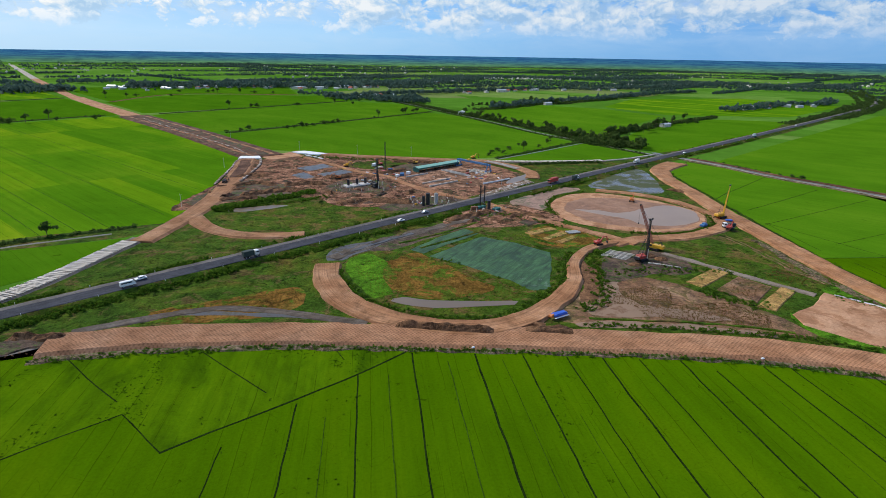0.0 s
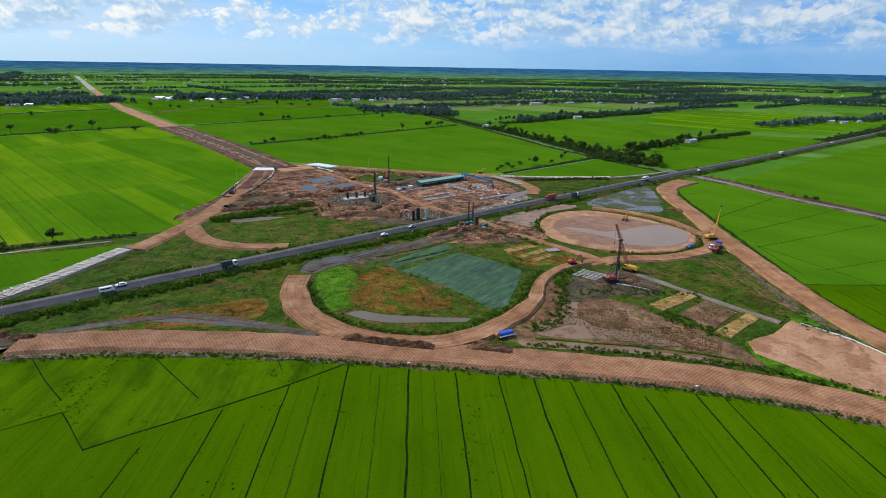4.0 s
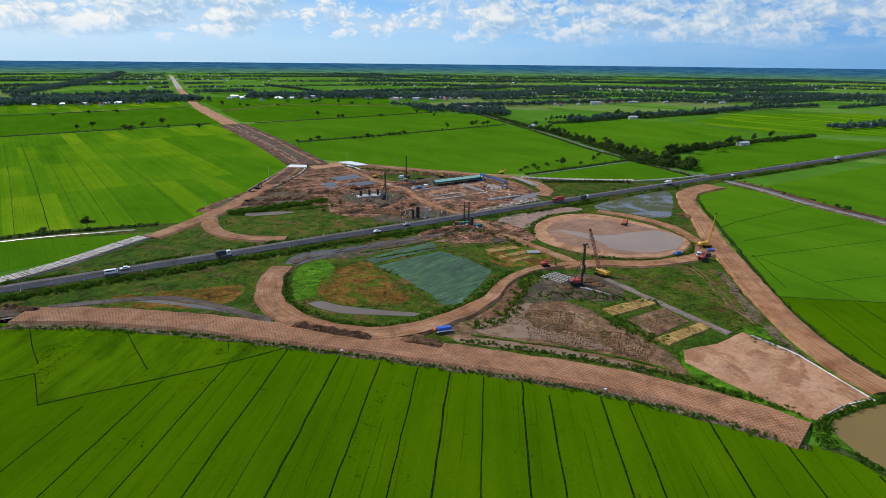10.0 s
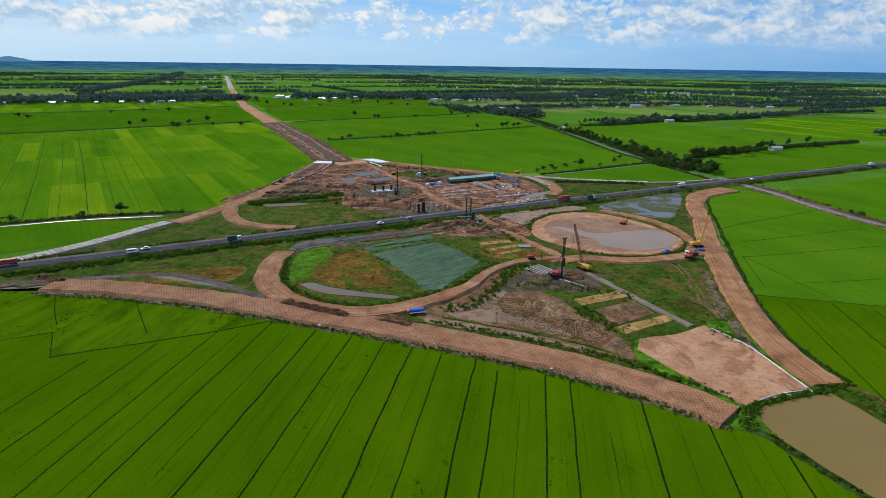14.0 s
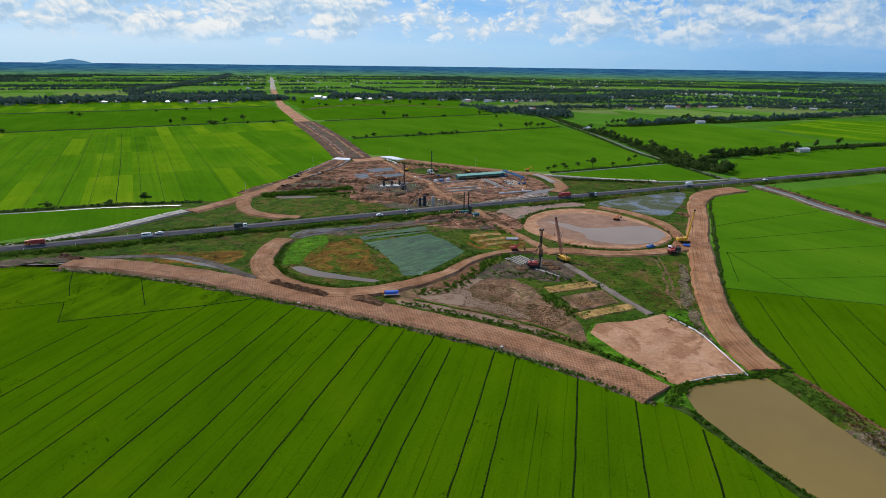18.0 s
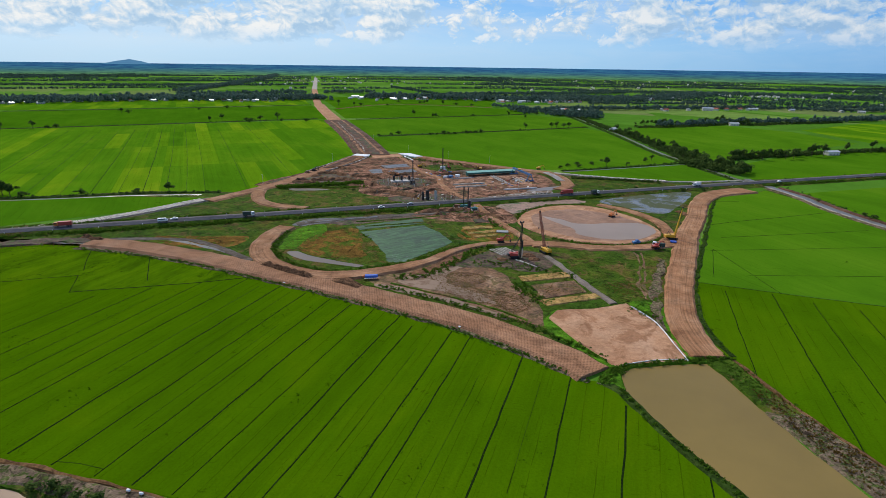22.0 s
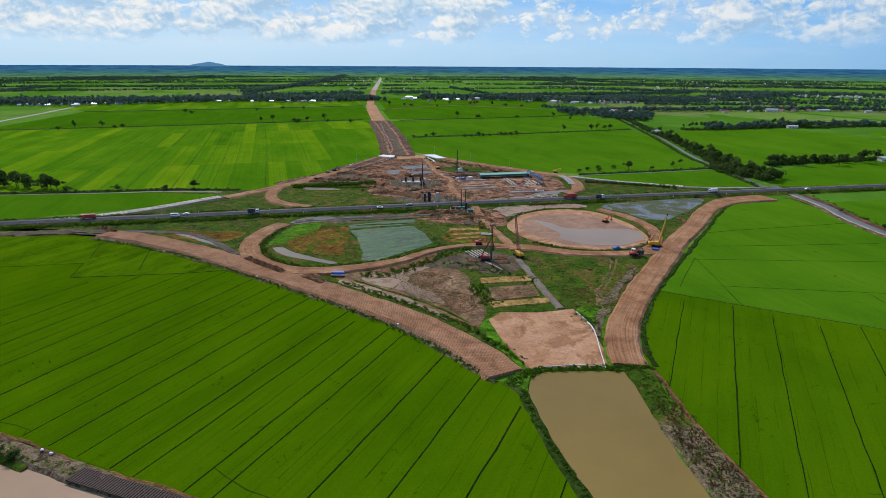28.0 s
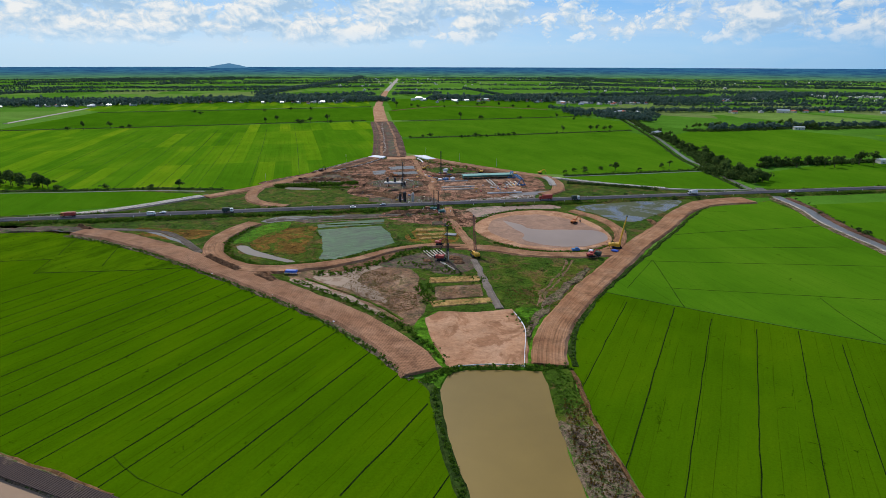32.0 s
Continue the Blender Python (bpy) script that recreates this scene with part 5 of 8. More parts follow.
# shoulders and margins of weeds
ribbon("verge", [(-104, 163.5), (-72, 167), (-36, 165.8), (-5, 161.8), (32, 156.6), (70, 150.4), (100, 144.6), (126, 138.8), (149, 129.8), (173, 118)], 2.4, 0.35, 0.6, RUBBLE, "strip of clods and weeds at the ramp foot", "verge", 0.0, 2, 0.4, edge=1.2)
ribbon("verge", [(220, 152), (213.5, 176), (212.5, 200), (215, 230), (220.5, 268), (227, 312), (235, 360), (241, 402), (250, 436), (277, 461)], 1.5, 0.3, 0.6, DITCH, "dark weedy verge of the ramp", "verge", 0.0, 3, 0.3, edge=1.0)
ribbon("verge", [(197.5, 166), (195.5, 190), (196.5, 222), (200.5, 255)], 3.2, 0.4, 0.8, RUBBLE, "dug muddy ditch along the haul road", "verge", 0.0, 3, 0.5, edge=1.5)
ribbon("track_ruts", [(-100, 182), (-86, 188), (-72, 193), (-54, 196.5), (-32, 191), (-12, 183), (-2, 179)], 4.0, 0.3, 0.6, RUTS, "muddy wheel tracks through the weeds", "track", 0.0, 2, 0.15)
ribbon("ditch_bed", [(-18, 247), (-8, 258), (8, 272), (34, 291), (60, 310), (80, 326)], 6.5, 0.3, 0.9, RUTS, "grey-brown drained ditch along the highway", "ditch", 0.0, 2.5, 0.35, edge=1.6)
ribbon("ditch_bed", [(-14, 251), (-4, 261), (10, 273), (22, 282)], 2.2, 0.5, 0.3, DITCHWATER, "grey water lying in the drained ditch", "ditch", 0.3, 2.0, 0.0, edge=1.0)
ribbon("haul_road", [(-100, 176), (-112, 175), (-126, 168), (-150, 152), (-186, 132)], 9.0, 0.6, 1.0, DARKMUD, "raw dark mud at the ramp head", "mud bank", 0.0, 2.5, 0.8, edge=1.6)
for q, w in ((((14, 266), (40, 283), (60, 300)), 1.2), (((24, 258), (46, 273), (64, 286)), 1.2), (((60, 276), (78, 262), (90, 246), (86, 226), (76, 206), (66, 196)), 1.6), (((92, 258), (82, 270), (70, 284)), 2.0), (((78, 175), (100, 170.5), (122, 166), (146, 157)), 0.9)):
    ribbon("bund", list(q), w, 0.45, 0.6, WEEDS, "grassy bund of an old paddy", "bund", 0.0, 2.5, 0.2, edge=0.8)

# laid edging of the new ramps
for q in (((-106, 512), (-112, 500), (-110, 470), (-109, 430), (-108, 405)), ((-94, 508), (-90, 480), (-91, 440), (-93, 415))):
    ribbon("silt_fence", list(q), 1.5, 1.12, 0.3, TORNSHEET, "white geotextile edging of the ramp road", "geotextile", 0.5, 3, 0.1, edge=0.2, kind="")
patch("geotextile", [(-113, 508), (-113, 520), (-97, 520), (-93, 508)], 1.2, FABRIC, "white geotextile sheet over the culvert", "geotextile", False, 0.3, 0.3, kind="", foot=0.2, step=3)
patch("geotextile", [(-72, 541), (-60, 548), (-38, 532), (-46, 526)], 1.1, FABRIC, "white geotextile sheet beside the sand apron", "geotextile", False, 0.4, 0.3, kind="", foot=0.2, step=3)
ribbon("silt_fence", [(-58, 526), (-48, 516), (-40, 506)], 1.2, 1.0, 0.2, FABRIC, "white plastic edging of the apron", "geotextile", 0.3, 3, 0.1, edge=0.2, kind="")
for q in (((-112, 538), (-124, 560), (-140, 586), (-152, 604), (-168, 626), (-187, 655), (-243, 738), (-303, 826)), ((-700, 1400), (-1000, 1900))):
    ribbon("silt_fence", list(q), 1.3, 1.15, 0.2, TORNSHEET, "torn white geotextile strip along the expressway bed", "geotextile", 0.5, 3, 0.15, edge=1.4, kind="")
patch("geotextile", [(74, 362), (90, 380), (110, 401), (120, 408), (122, 400), (100, 380), (79, 357)], 0.6, TORNSHEET, "crumpled white plastic sheet beside the highway", "geotextile", False, 1.0, 0.3, kind="", foot=0.2, step=2)
ribbon("farm_track", [(214, 486), (240, 496), (262, 508), (284, 520)], 2.0, 0.7, 0.5, PALEGRAVEL, "pale strip of geotextile along the ramp", "track", 0.0, 4)

# ---- plants ----
def tree_kind(seed, tall, wide, leaves, bare=0.3, lobes=8):
    """One tree: tapered trunk with limbs, and a crown of leaf sprays in lobes."""
    rng = np.random.default_rng(seed)
    t = new("tree")
    bm = bmesh.new()
    def limb(a, b, r1, r2):
        a, b = Vector(a), Vector(b)
        mtx = Matrix.Translation((a + b) / 2) @ (b - a).to_track_quat("Z", "Y").to_matrix().to_4x4()
        bmesh.ops.create_cone(bm, cap_ends=True, segments=6, radius1=r1, radius2=r2, depth=(b - a).length, matrix=mtx)
    fork = tall * (bare + 0.1)
    limb((0, 0, -0.2), (0.1, 0, fork), tall * 0.03, tall * 0.02)
    for k in range(5):
        a = k * 1.256 + rng.uniform(0, 0.6)
        limb((0.1, 0, fork * rng.uniform(0.75, 1.0)), (math.cos(a) * wide * 0.35, math.sin(a) * wide * 0.35, tall * rng.uniform(0.6, 0.85)), tall * 0.014, tall * 0.005)
    part("trunk", bm, BARK, t)
    v, f = clump(leaves, seed, 1.0, 1.0, 0.2, 0.0, lobes)
    v[:, :2] *= wide / 2.0 / 0.95
    v[:, 2] = tall * (1 + bare) / 2 + v[:, 2] * tall * (1 - bare) / 2 / 0.95
    mesh_part("crown", v.tolist(), f.tolist(), LEAF, t)
    t.location = (0, -3000, -60)
    return t


KINDS = [tree_kind(1, 7.5, 6.5, 260, 0.22), tree_kind(2, 9.0, 5.5, 260, 0.3), tree_kind(3, 5.0, 6.0, 220, 0.1), tree_kind(4, 11.0, 5.0, 260, 0.35, 7), tree_kind(6, 3.4, 4.6, 180, 0.02, 6)]
TREE_LABELS = ["round-crowned tree with dark leaves on a field bank", "upright broadleaf tree on a canal bank", "low spreading dark green tree on a bund", "tall slender tree with a thin crown", "dense dark green bush on a bund"]


def plant(k, x, y, s=1.0, z=0.0):
    t = copy_thing(KINDS[k], pose(x, y, z, 0, 0, (x * 37 + y * 91) % 360) @ Matrix.Scale(s, 4))
    return tagged(t, TREE_LABELS[k], "bush" if k == 4 else "tree", group="trees and bushes on the bunds")


for k, x, y, s in ((0, -162, 293, 0.95), (4, -180, 278, 1.3), (2, -214, 260, 0.9), (4, -246, 240, 1.4), (0, -258, 238, 1.2), (0, -266, 238, 1.4), (2, -270, 236, 1.7), (0, -277, 240, 1.5), (2, -284, 231, 1.8), (0, -290, 233, 1.5), (1, -297, 230, 1.3), (0, -302, 231, 1.7), (2, -308, 226, 1.8), (0, -315, 228, 1.7), (2, -322, 224, 1.8), (1, -330, 220, 1.5),
                   (0, 156.5, 553, 1.15), (2, 195, 597, 0.9), (1, 202, 608, 0.7), (4, 120, 534, 1.0), (4, 114, 521, 0.9), (4, 131, 534, 1.0), (4, 141, 555, 1.0), (4, 127, 545, 1.1), (4, 178, 570, 0.9)):
    plant(k, x, y, s)
for i, (x, y) in enumerate(((-697, 510), (-661, 558), (-645, 567), (-641, 579), (-683, 527), (-776, 822), (-754, 818), (-700, 951), (-672, 1004), (-632, 1027), (-512, 757), (-501, 775), (-452, 778), (-446, 784), (-419, 820), (-440, 769), (-427, 781), (-407, 813), (-361, 820),
                             (-504, 1201), (-472, 1219), (-457, 1227), (-401, 1258), (-416, 1369), (-352, 1357), (-340, 1357), (-330, 1350), (-249, 1342), (-208, 1343), (-226, 990), (-123, 1046), (-59, 1081), (-26, 1085), (-14, 1148), (-273, 1309), (-182, 993), (-195, 1013))):
    plant((0, 1, 4, 2, 3)[i % 5] if i % 3 else 2, x, y, 1.1 + 0.35 * ((i * 7) % 5) / 5)
for i, (x, y) in enumerate(((-163, 687), (-149, 702), (-142, 712), (-100, 728), (-92, 736), (-82, 742), (-76, 748), (-70, 752), (-58, 770), (-52, 778), (-46, 782), (-40, 790), (10, 845), (17, 856), (55, 880), (72, 898), (79, 910), (60, 900))):
    plant((4, 4, 2, 4, 4, 2)[i % 6] if i < 13 else (3, 1)[i % 2], x, y, 0.95 + 0.3 * ((i * 3) % 4) / 4)
for i in range(104):
    u = RNG.random()
    x, y = np.interp(u, [0, 0.35, 0.6, 1], [284, 250, 222, 150]), np.interp(u, [0, 0.35, 0.6, 1], [552, 618, 700, 900])
    plant((0, 2, 1, 0, 4)[i % 5], x + RNG.normal(3 if u > 0.3 else 0, 5 if u < 0.4 else 4), y + RNG.normal(0, 6), RNG.uniform(0.85, 1.35))
for i in range(56):
    u = RNG.random()
    x, y = np.interp(u, [0, 0.5, 1], [285, 350, 560]), np.interp(u, [0, 0.5, 1], [650, 700, 858])
    plant((0, 2, 4, 1, 4)[i % 5], x + RNG.normal(0, 4), y + RNG.normal(0, 5), RNG.uniform(0.8, 1.3))
for x, y, k, s in ((293, 660, 0, 1.3), (321, 662, 0, 1.5), (348, 680, 1, 1.2), (357, 684, 0, 1.5), (383, 716, 1, 1.6), (397, 724, 1, 1.5), (430, 760, 3, 1.3), (470, 800, 1, 1.4)):
    plant(k, x, y, s)
for i in range(22):
    x, y = RNG.normal(360, 26), RNG.normal(1120, 20)
    plant((0, 1, 2)[i % 3], x, y, RNG.uniform(0.9, 1.5))
for i in range(16):
    plant((0, 2, 1)[i % 3], RNG.normal(225, 30), RNG.normal(1040, 14), RNG.uniform(0.8, 1.3))
for x, y in ((56, 24.5), (60, 25), (64, 24), (52, 24), (69, 25.5)):
    plant(4, x, y, 0.75, 0.5)
for x, y, k, s in ((322, 448, 4, 0.6), (339, 404, 4, 0.9), (342, 398, 4, 1.0), (333, 425, 4, 0.5), (223, 447, 4, 0.9), (240, 456, 4, 0.8), (206, 476, 4, 0.6), (-30, 350, 4, 0.6), (186, 442, 4, 0.7)):
    plant(k, x, y, s)

spots = []
for i in range(54):
    u = RNG.random()
    spots.append((np.interp(u, [0, 0.4, 1], [286, 262, 238]) + RNG.normal(0, 5), np.interp(u, [0, 0.4, 1], [562, 574, 604]) + RNG.normal(0, 7), 0.0, RNG.uniform(2.4, 3.6), RNG.uniform(0.9, 1.3)))
for i in range(150):
    u, side = RNG.random(), 1 if i % 2 else -1
    spots.append((np.interp(u, [0, 0.3, 1], [900, 1090, 1480]) + side * RNG.uniform(7, 18), np.interp(u, [0, 0.3, 1], [966, 1120, 1600]) - side * RNG.uniform(9, 20), 0.0, RNG.uniform(2.6, 4.4), RNG.uniform(0.9, 1.3)))
scatter("roadside_trees", [clump(70, 80 + k, 0.8 + 0.1 * k, 1.0, 0.26, 1.0, 6) for k in range(4)], spots, LEAF, "thick trees along the far highway and canal", "tree belt")

# rough grass: banks of the highway, margins, weedy ground
hwdir = Vector((0.805, 0.593, 0)).normalized()
hwn = Vector((-hwdir.y, hwdir.x, 0))
spots = []
for side in (-1, 1):
    for s in np.arange(-20, 800, 0.4):
        x0, y0 = -183 + hwdir.x * s, 156 + hwdir.y * s
        o = side * (6.9 + abs(RNG.normal(0, 1.9)))
        if noise.noise((s * 0.03, side * 5, 0)) > -0.28 and not (285 < s < 345 or (side < 0 and 480 < s < 590)):
            h = RNG.uniform(0.5, 1.15) * (1.25 if noise.noise((s * 0.05, side * 9, 2)) > 0 else 0.8)
            spots.append((x0 + hwn.x * o, y0 + hwn.y * o, 0.2, h * 0.85, RNG.uniform(0.7, 1.1)))
for k in range(900):
    s, side = RNG.uniform(-20, 285), RNG.choice([-1, 1])
    if noise.noise((s * 0.035, side * 7, 4)) > -0.12:
        o = side * RNG.uniform(8.4, 12.5)
        spots.append((-183 + hwdir.x * s + hwn.x * o, 156 + hwdir.y * s + hwn.y * o, 0.1, RNG.uniform(0.7, 1.5), RNG.uniform(0.7, 1.1)))
scatter("tall_grass", BUSHES, spots, GRASSLEAF, "thick green reeds along the highway bank", "tall grass")
spots = []
for x, y in within([(-160, 165), (-100, 180), (-40, 184), (-24, 205), (-26, 240), (40, 290), (66, 318), (-54, 238), (-150, 168)], 2600, RNG):
    spots.append((x, y, 0.1, RNG.uniform(0.12, 0.32), RNG.uniform(0.4, 0.8)))
for x, y in within([(150, 234), (176, 252), (198, 264), (206, 240), (201, 205), (196, 188), (204, 150), (200, 146), (184, 190), (166, 208)], 1800, RNG):
    spots.append((x, y, 0.15, RNG.uniform(0.12, 0.32), RNG.uniform(0.4, 0.8)))
for x, y in within([(-94, 338), (-60, 352), (-30, 352), (10, 330), (40, 338), (0, 300), (-36, 288), (-64, 296)], 1600, RNG):
    spots.append((x, y, 0.15, RNG.uniform(0.12, 0.32), RNG.uniform(0.4, 0.8)))
for x, y in within([(130, 470), (206, 480), (262, 508), (180, 448), (128, 408)], 1200, RNG):
    spots.append((x, y, 0.1, RNG.uniform(0.12, 0.32), RNG.uniform(0.4, 0.8)))
for x, y in within([(-148, 200), (-126, 240), (-112, 290), (-96, 300), (-64, 280), (-40, 276), (-60, 262), (-150, 196)], 1600, RNG):
    spots.append((x, y, 0.1, RNG.uniform(0.12, 0.32), RNG.uniform(0.4, 0.8)))
for x, y in within([(130, 352), (180, 352), (225, 440), (250, 452), (228, 452), (150, 388)], 700, RNG):
    spots.append((x, y, 0.1, RNG.uniform(0.12, 0.32), RNG.uniform(0.4, 0.8)))
scatter("wild_grass", TUFTS, spots, GRASSLEAF, "tufts of wild grass over the waste ground", "wild grass")
spots = []
for q, gap, sp, lo, hi in (([(-14, 232), (-8, 210), (2, 194), (18, 183), (34, 178.5), (50, 180), (64, 192), (78, 208), (88, 232), (96, 246)], 0.5, 1.5, 0.5, 1.1),
                           ([(78, 180), (92, 194), (98, 214), (102, 232), (112, 246)], 0.5, 2.2, 0.5, 1.2), ([(74, 170), (100, 165), (128, 158), (152, 150), (178, 134)], 0.5, 0.9, 0.4, 0.9),
                           ([(177, 118), (183, 129), (196, 138), (211, 145), (219, 150)], 0.22, 1.0, 0.5, 1.0), ([(182, 118), (187, 109), (201, 90.5), (214, 74)], 0.4, 0.5, 0.4, 0.8), ([(216, 145), (229, 122)], 0.1, 2.6, 0.25, 0.6), ([(228, 118), (244, 94), (262, 66)], 0.5, 3.0, 0.2, 0.5),
                           ([(-91, 335), (-80, 343), (-69, 354), (-58, 363), (-48, 370), (-37, 380)], 0.16, 2.2, 0.8, 1.9), ([(-86, 332), (-70, 346), (-46, 354), (-27, 368)], 0.5, 1.6, 0.5, 1.2), ([(140, 274), (160, 270), (180, 274), (196, 286), (204, 304)], 0.5, 0.9, 0.4, 0.9),
                           ([(111, 310), (112, 330), (124, 354), (150, 368)], 0.6, 1.0, 0.4, 0.9), ([(20, 23), (52, 24.5), (72, 26), (92, 27)], 0.4, 0.9, 0.4, 1.0), ([(106, 216), (122, 220), (140, 216), (160, 212)], 0.5, 2.5, 0.4, 0.9),
                           ([(134, 196), (140, 186), (150, 176)], 0.3, 2.4, 0.4, 0.9), ([(-60, 520), (-20, 508), (30, 496)], 0.6, 3.0, 0.5, 1.1), ([(30, 244), (50, 226), (66, 204)], 0.6, 1.4, 0.4, 0.9), ([(219.5, 153), (213.5, 176), (212.5, 200), (215, 230), (220.5, 268), (227, 312), (235, 360), (241, 402), (250, 436)], 0.7, 0.6, 0.25, 0.6),
                           ([(-104, 163), (-36, 165), (32, 156), (100, 144), (150, 128.5), (173, 117)], 0.5, 0.8, 0.3, 0.75), ([(184, 184), (190, 180), (196, 172)], 0.3, 2.0, 0.4, 0.9), ([(52, 310), (70, 316), (90, 306), (104, 286)], 0.5, 2.5, 0.4, 1.0)):
    for x, y in along(q, gap, sp, RNG, 2.0):
        spots.append((x, y, 0.15, RNG.uniform(lo, hi), RNG.uniform(0.6, 1.1)))
scatter("tall_grass", BUSHES, spots, GRASSLEAF, "rank green weeds along banks and ditches", "tall grass")
spots = [(x, y, 0.15, RNG.uniform(0.14, 0.34), RNG.uniform(0.5, 0.9)) for x, y in within([(-8, 236), (0, 206), (10, 193), (46, 186), (64, 200), (50, 222), (8, 256)], 3600, RNG)]
spots += [(x, y, 0.15, RNG.uniform(0.14, 0.36), RNG.uniform(0.5, 0.9)) for x, y in within([(-80, 196), (-30, 212), (-27, 198), (-70, 187)], 1300, RNG)]
spots += [(x, y, 0.15, RNG.uniform(0.14, 0.42), RNG.uniform(0.4, 0.8)) for x, y in within([(84, 180), (96, 208), (122, 206), (146, 170), (140, 160)], 5200, RNG) if noise.noise((x * 0.06, y * 0.06, 1)) > -0.05]
spots += [(x, y, 0.15, RNG.uniform(0.2, 0.5), RNG.uniform(0.5, 0.9)) for x, y in within([(170, 206), (184, 218), (192, 206), (180, 196)], 260, RNG)]
spots += [(x, y, 0.2, RNG.uniform(0.3, 0.7), RNG.uniform(0.4, 0.8)) for x, y in within([(141, 195), (158, 207), (165, 196), (149, 182)], 160, RNG)]
spots += [(x, y, 0.5, RNG.uniform(0.3, 0.7), RNG.uniform(0.5, 1.0)) for x, y in within([(222, 130), (230, 130), (240, 112), (268, 72), (262, 64), (240, 92), (228, 114)], 700, RNG)]
scatter("withered_weeds", TUFTS, spots, RUSTLEAF, "rust-brown withered weeds on wet ground", "weeds")
DARKWEED = leaf_mat("dark_field_weeds", (0.026, 0.068, 0.003), (0.050, 0.110, 0.004), 0.3)
spots = []
def weedy(x, y, cut):
    return noise.noise((x * 0.07, y * 0.045, 11)) + 0.5 * noise.noise((x * 0.3, y * 0.2, 4)) > cut
for x, y in within([(-104, 166), (-60, 168), (-10, 162), (8, 158), (-3.5, 148), (-50, 118), (-65, 132), (-86, 119), (-130, 112), (-150, 128)], 2600, RNG):
    if weedy(x, y, 0.16):
        spots.append((x, y, 0.02, RNG.uniform(0.12, 0.34), RNG.uniform(0.4, 0.8)))
for x0 in (-37, -21, -13, -4.8, 4, 12, 22.8, 31.7, 46.8, 60.5, 71.5, 83.2, 95.5, 103.8, 120, 128, 149.3, 167):
    for k in range(90):
        x, y = x0 + RNG.normal(0, 0.35), RNG.uniform(50, 118 if x0 < -20 else road_foot(x0) - 2)
        if noise.noise((x0, y * 0.08, 3)) > 0.0:
            spots.append((x, y, 0.02, RNG.uniform(0.08, 0.2), RNG.uniform(0.4, 0.8)))
for x, y in within([(-40, 60), (10, 60), (20, 150), (-10, 142), (-48, 112)], 1600, RNG) + within([(20, 45), (180, 60), (180, 110), (130, 132), (20, 152)], 3000, RNG) + within([(222, 150), (232, 132), (262, 92), (372, 110), (372, 216), (222, 220)], 3600, RNG):
    if weedy(x, y, 0.52):
        spots.append((x, y, 0.02, RNG.uniform(0.12, 0.3), RNG.uniform(0.4, 0.8)))
scatter("field_weeds", BUSHES, spots, DARKWEED, "dark weed clumps scattered through the rice", "weeds")
# rubble stones on the pond bank and clods on the earthworks
STONES = []
for i in range(4):
    bm = bmesh.new()
    bmesh.ops.create_icosphere(bm, subdivisions=1, radius=0.5)
    for v in bm.verts:
        v.co *= 0.75 + 0.5 * noise.random()
        v.co.z *= 0.6
    bm.verts.ensure_lookup_table()
    STONES.append((np.array([v.co[:] for v in bm.verts]), np.array([[v.index for v in f.verts] for f in bm.faces])))
    bm.free()
spots = [(x, y, 0.5, RNG.uniform(0.2, 0.7), 1.0) for x, y in within([(222, 126), (230, 127), (233, 119), (251, 95), (268, 70), (290, 34), (284, 30), (244, 90)], 1900, RNG)]
spots += [(x, y, 0.2, RNG.uniform(0.15, 0.5), 1.0) for x, y in along([(176, 117), (180, 121), (183, 128), (181, 131)], 0.12, 0.9, RNG, 1.0)]
scatter("rubble", STONES, spots, RUBBLE, "loose grey rubble stones on the pond bank", "rubble")
spots = [(x, y, 0.2, RNG.uniform(0.25, 1.4) ** 1.3, RNG.uniform(0.5, 1.2)) for x, y in within([(-118, 345), (-105, 430), (-96, 500), (-40, 510), (20, 500), (20, 430), (40, 350), (0, 340), (-36, 368)], 2600, RNG)]
spots += [(x, y, 0.2, RNG.uniform(0.3, 1.2), RNG.uniform(0.5, 1.2)) for x, y in within([(42, 298), (56, 320), (84, 334), (104, 316), (110, 300), (80, 294)], 700, RNG)]
spots += [(x, y, 0.3, RNG.uniform(0.2, 0.8), RNG.uniform(0.5, 1.2)) for x, y in along([(195, 170), (196, 200), (198, 240), (202, 262)], 0.4, 2.0, RNG)]
spots += [(x, y, 0.6, RNG.uniform(0.2, 0.9), RNG.uniform(0.5, 1.2)) for x, y in along([(192, 282), (201, 296), (203, 316), (198, 334)], 0.4, 2.0, RNG)]
spots += [(x, y, 0.4, RNG.uniform(0.3, 1.0), RNG.uniform(0.5, 1.2)) for x, y in along([(-106, 172), (-130, 160), (-160, 146)], 0.3, 3.5, RNG)]
scatter("clods", STONES, spots, SPOIL, "clods and lumps of dug earth", "clods")

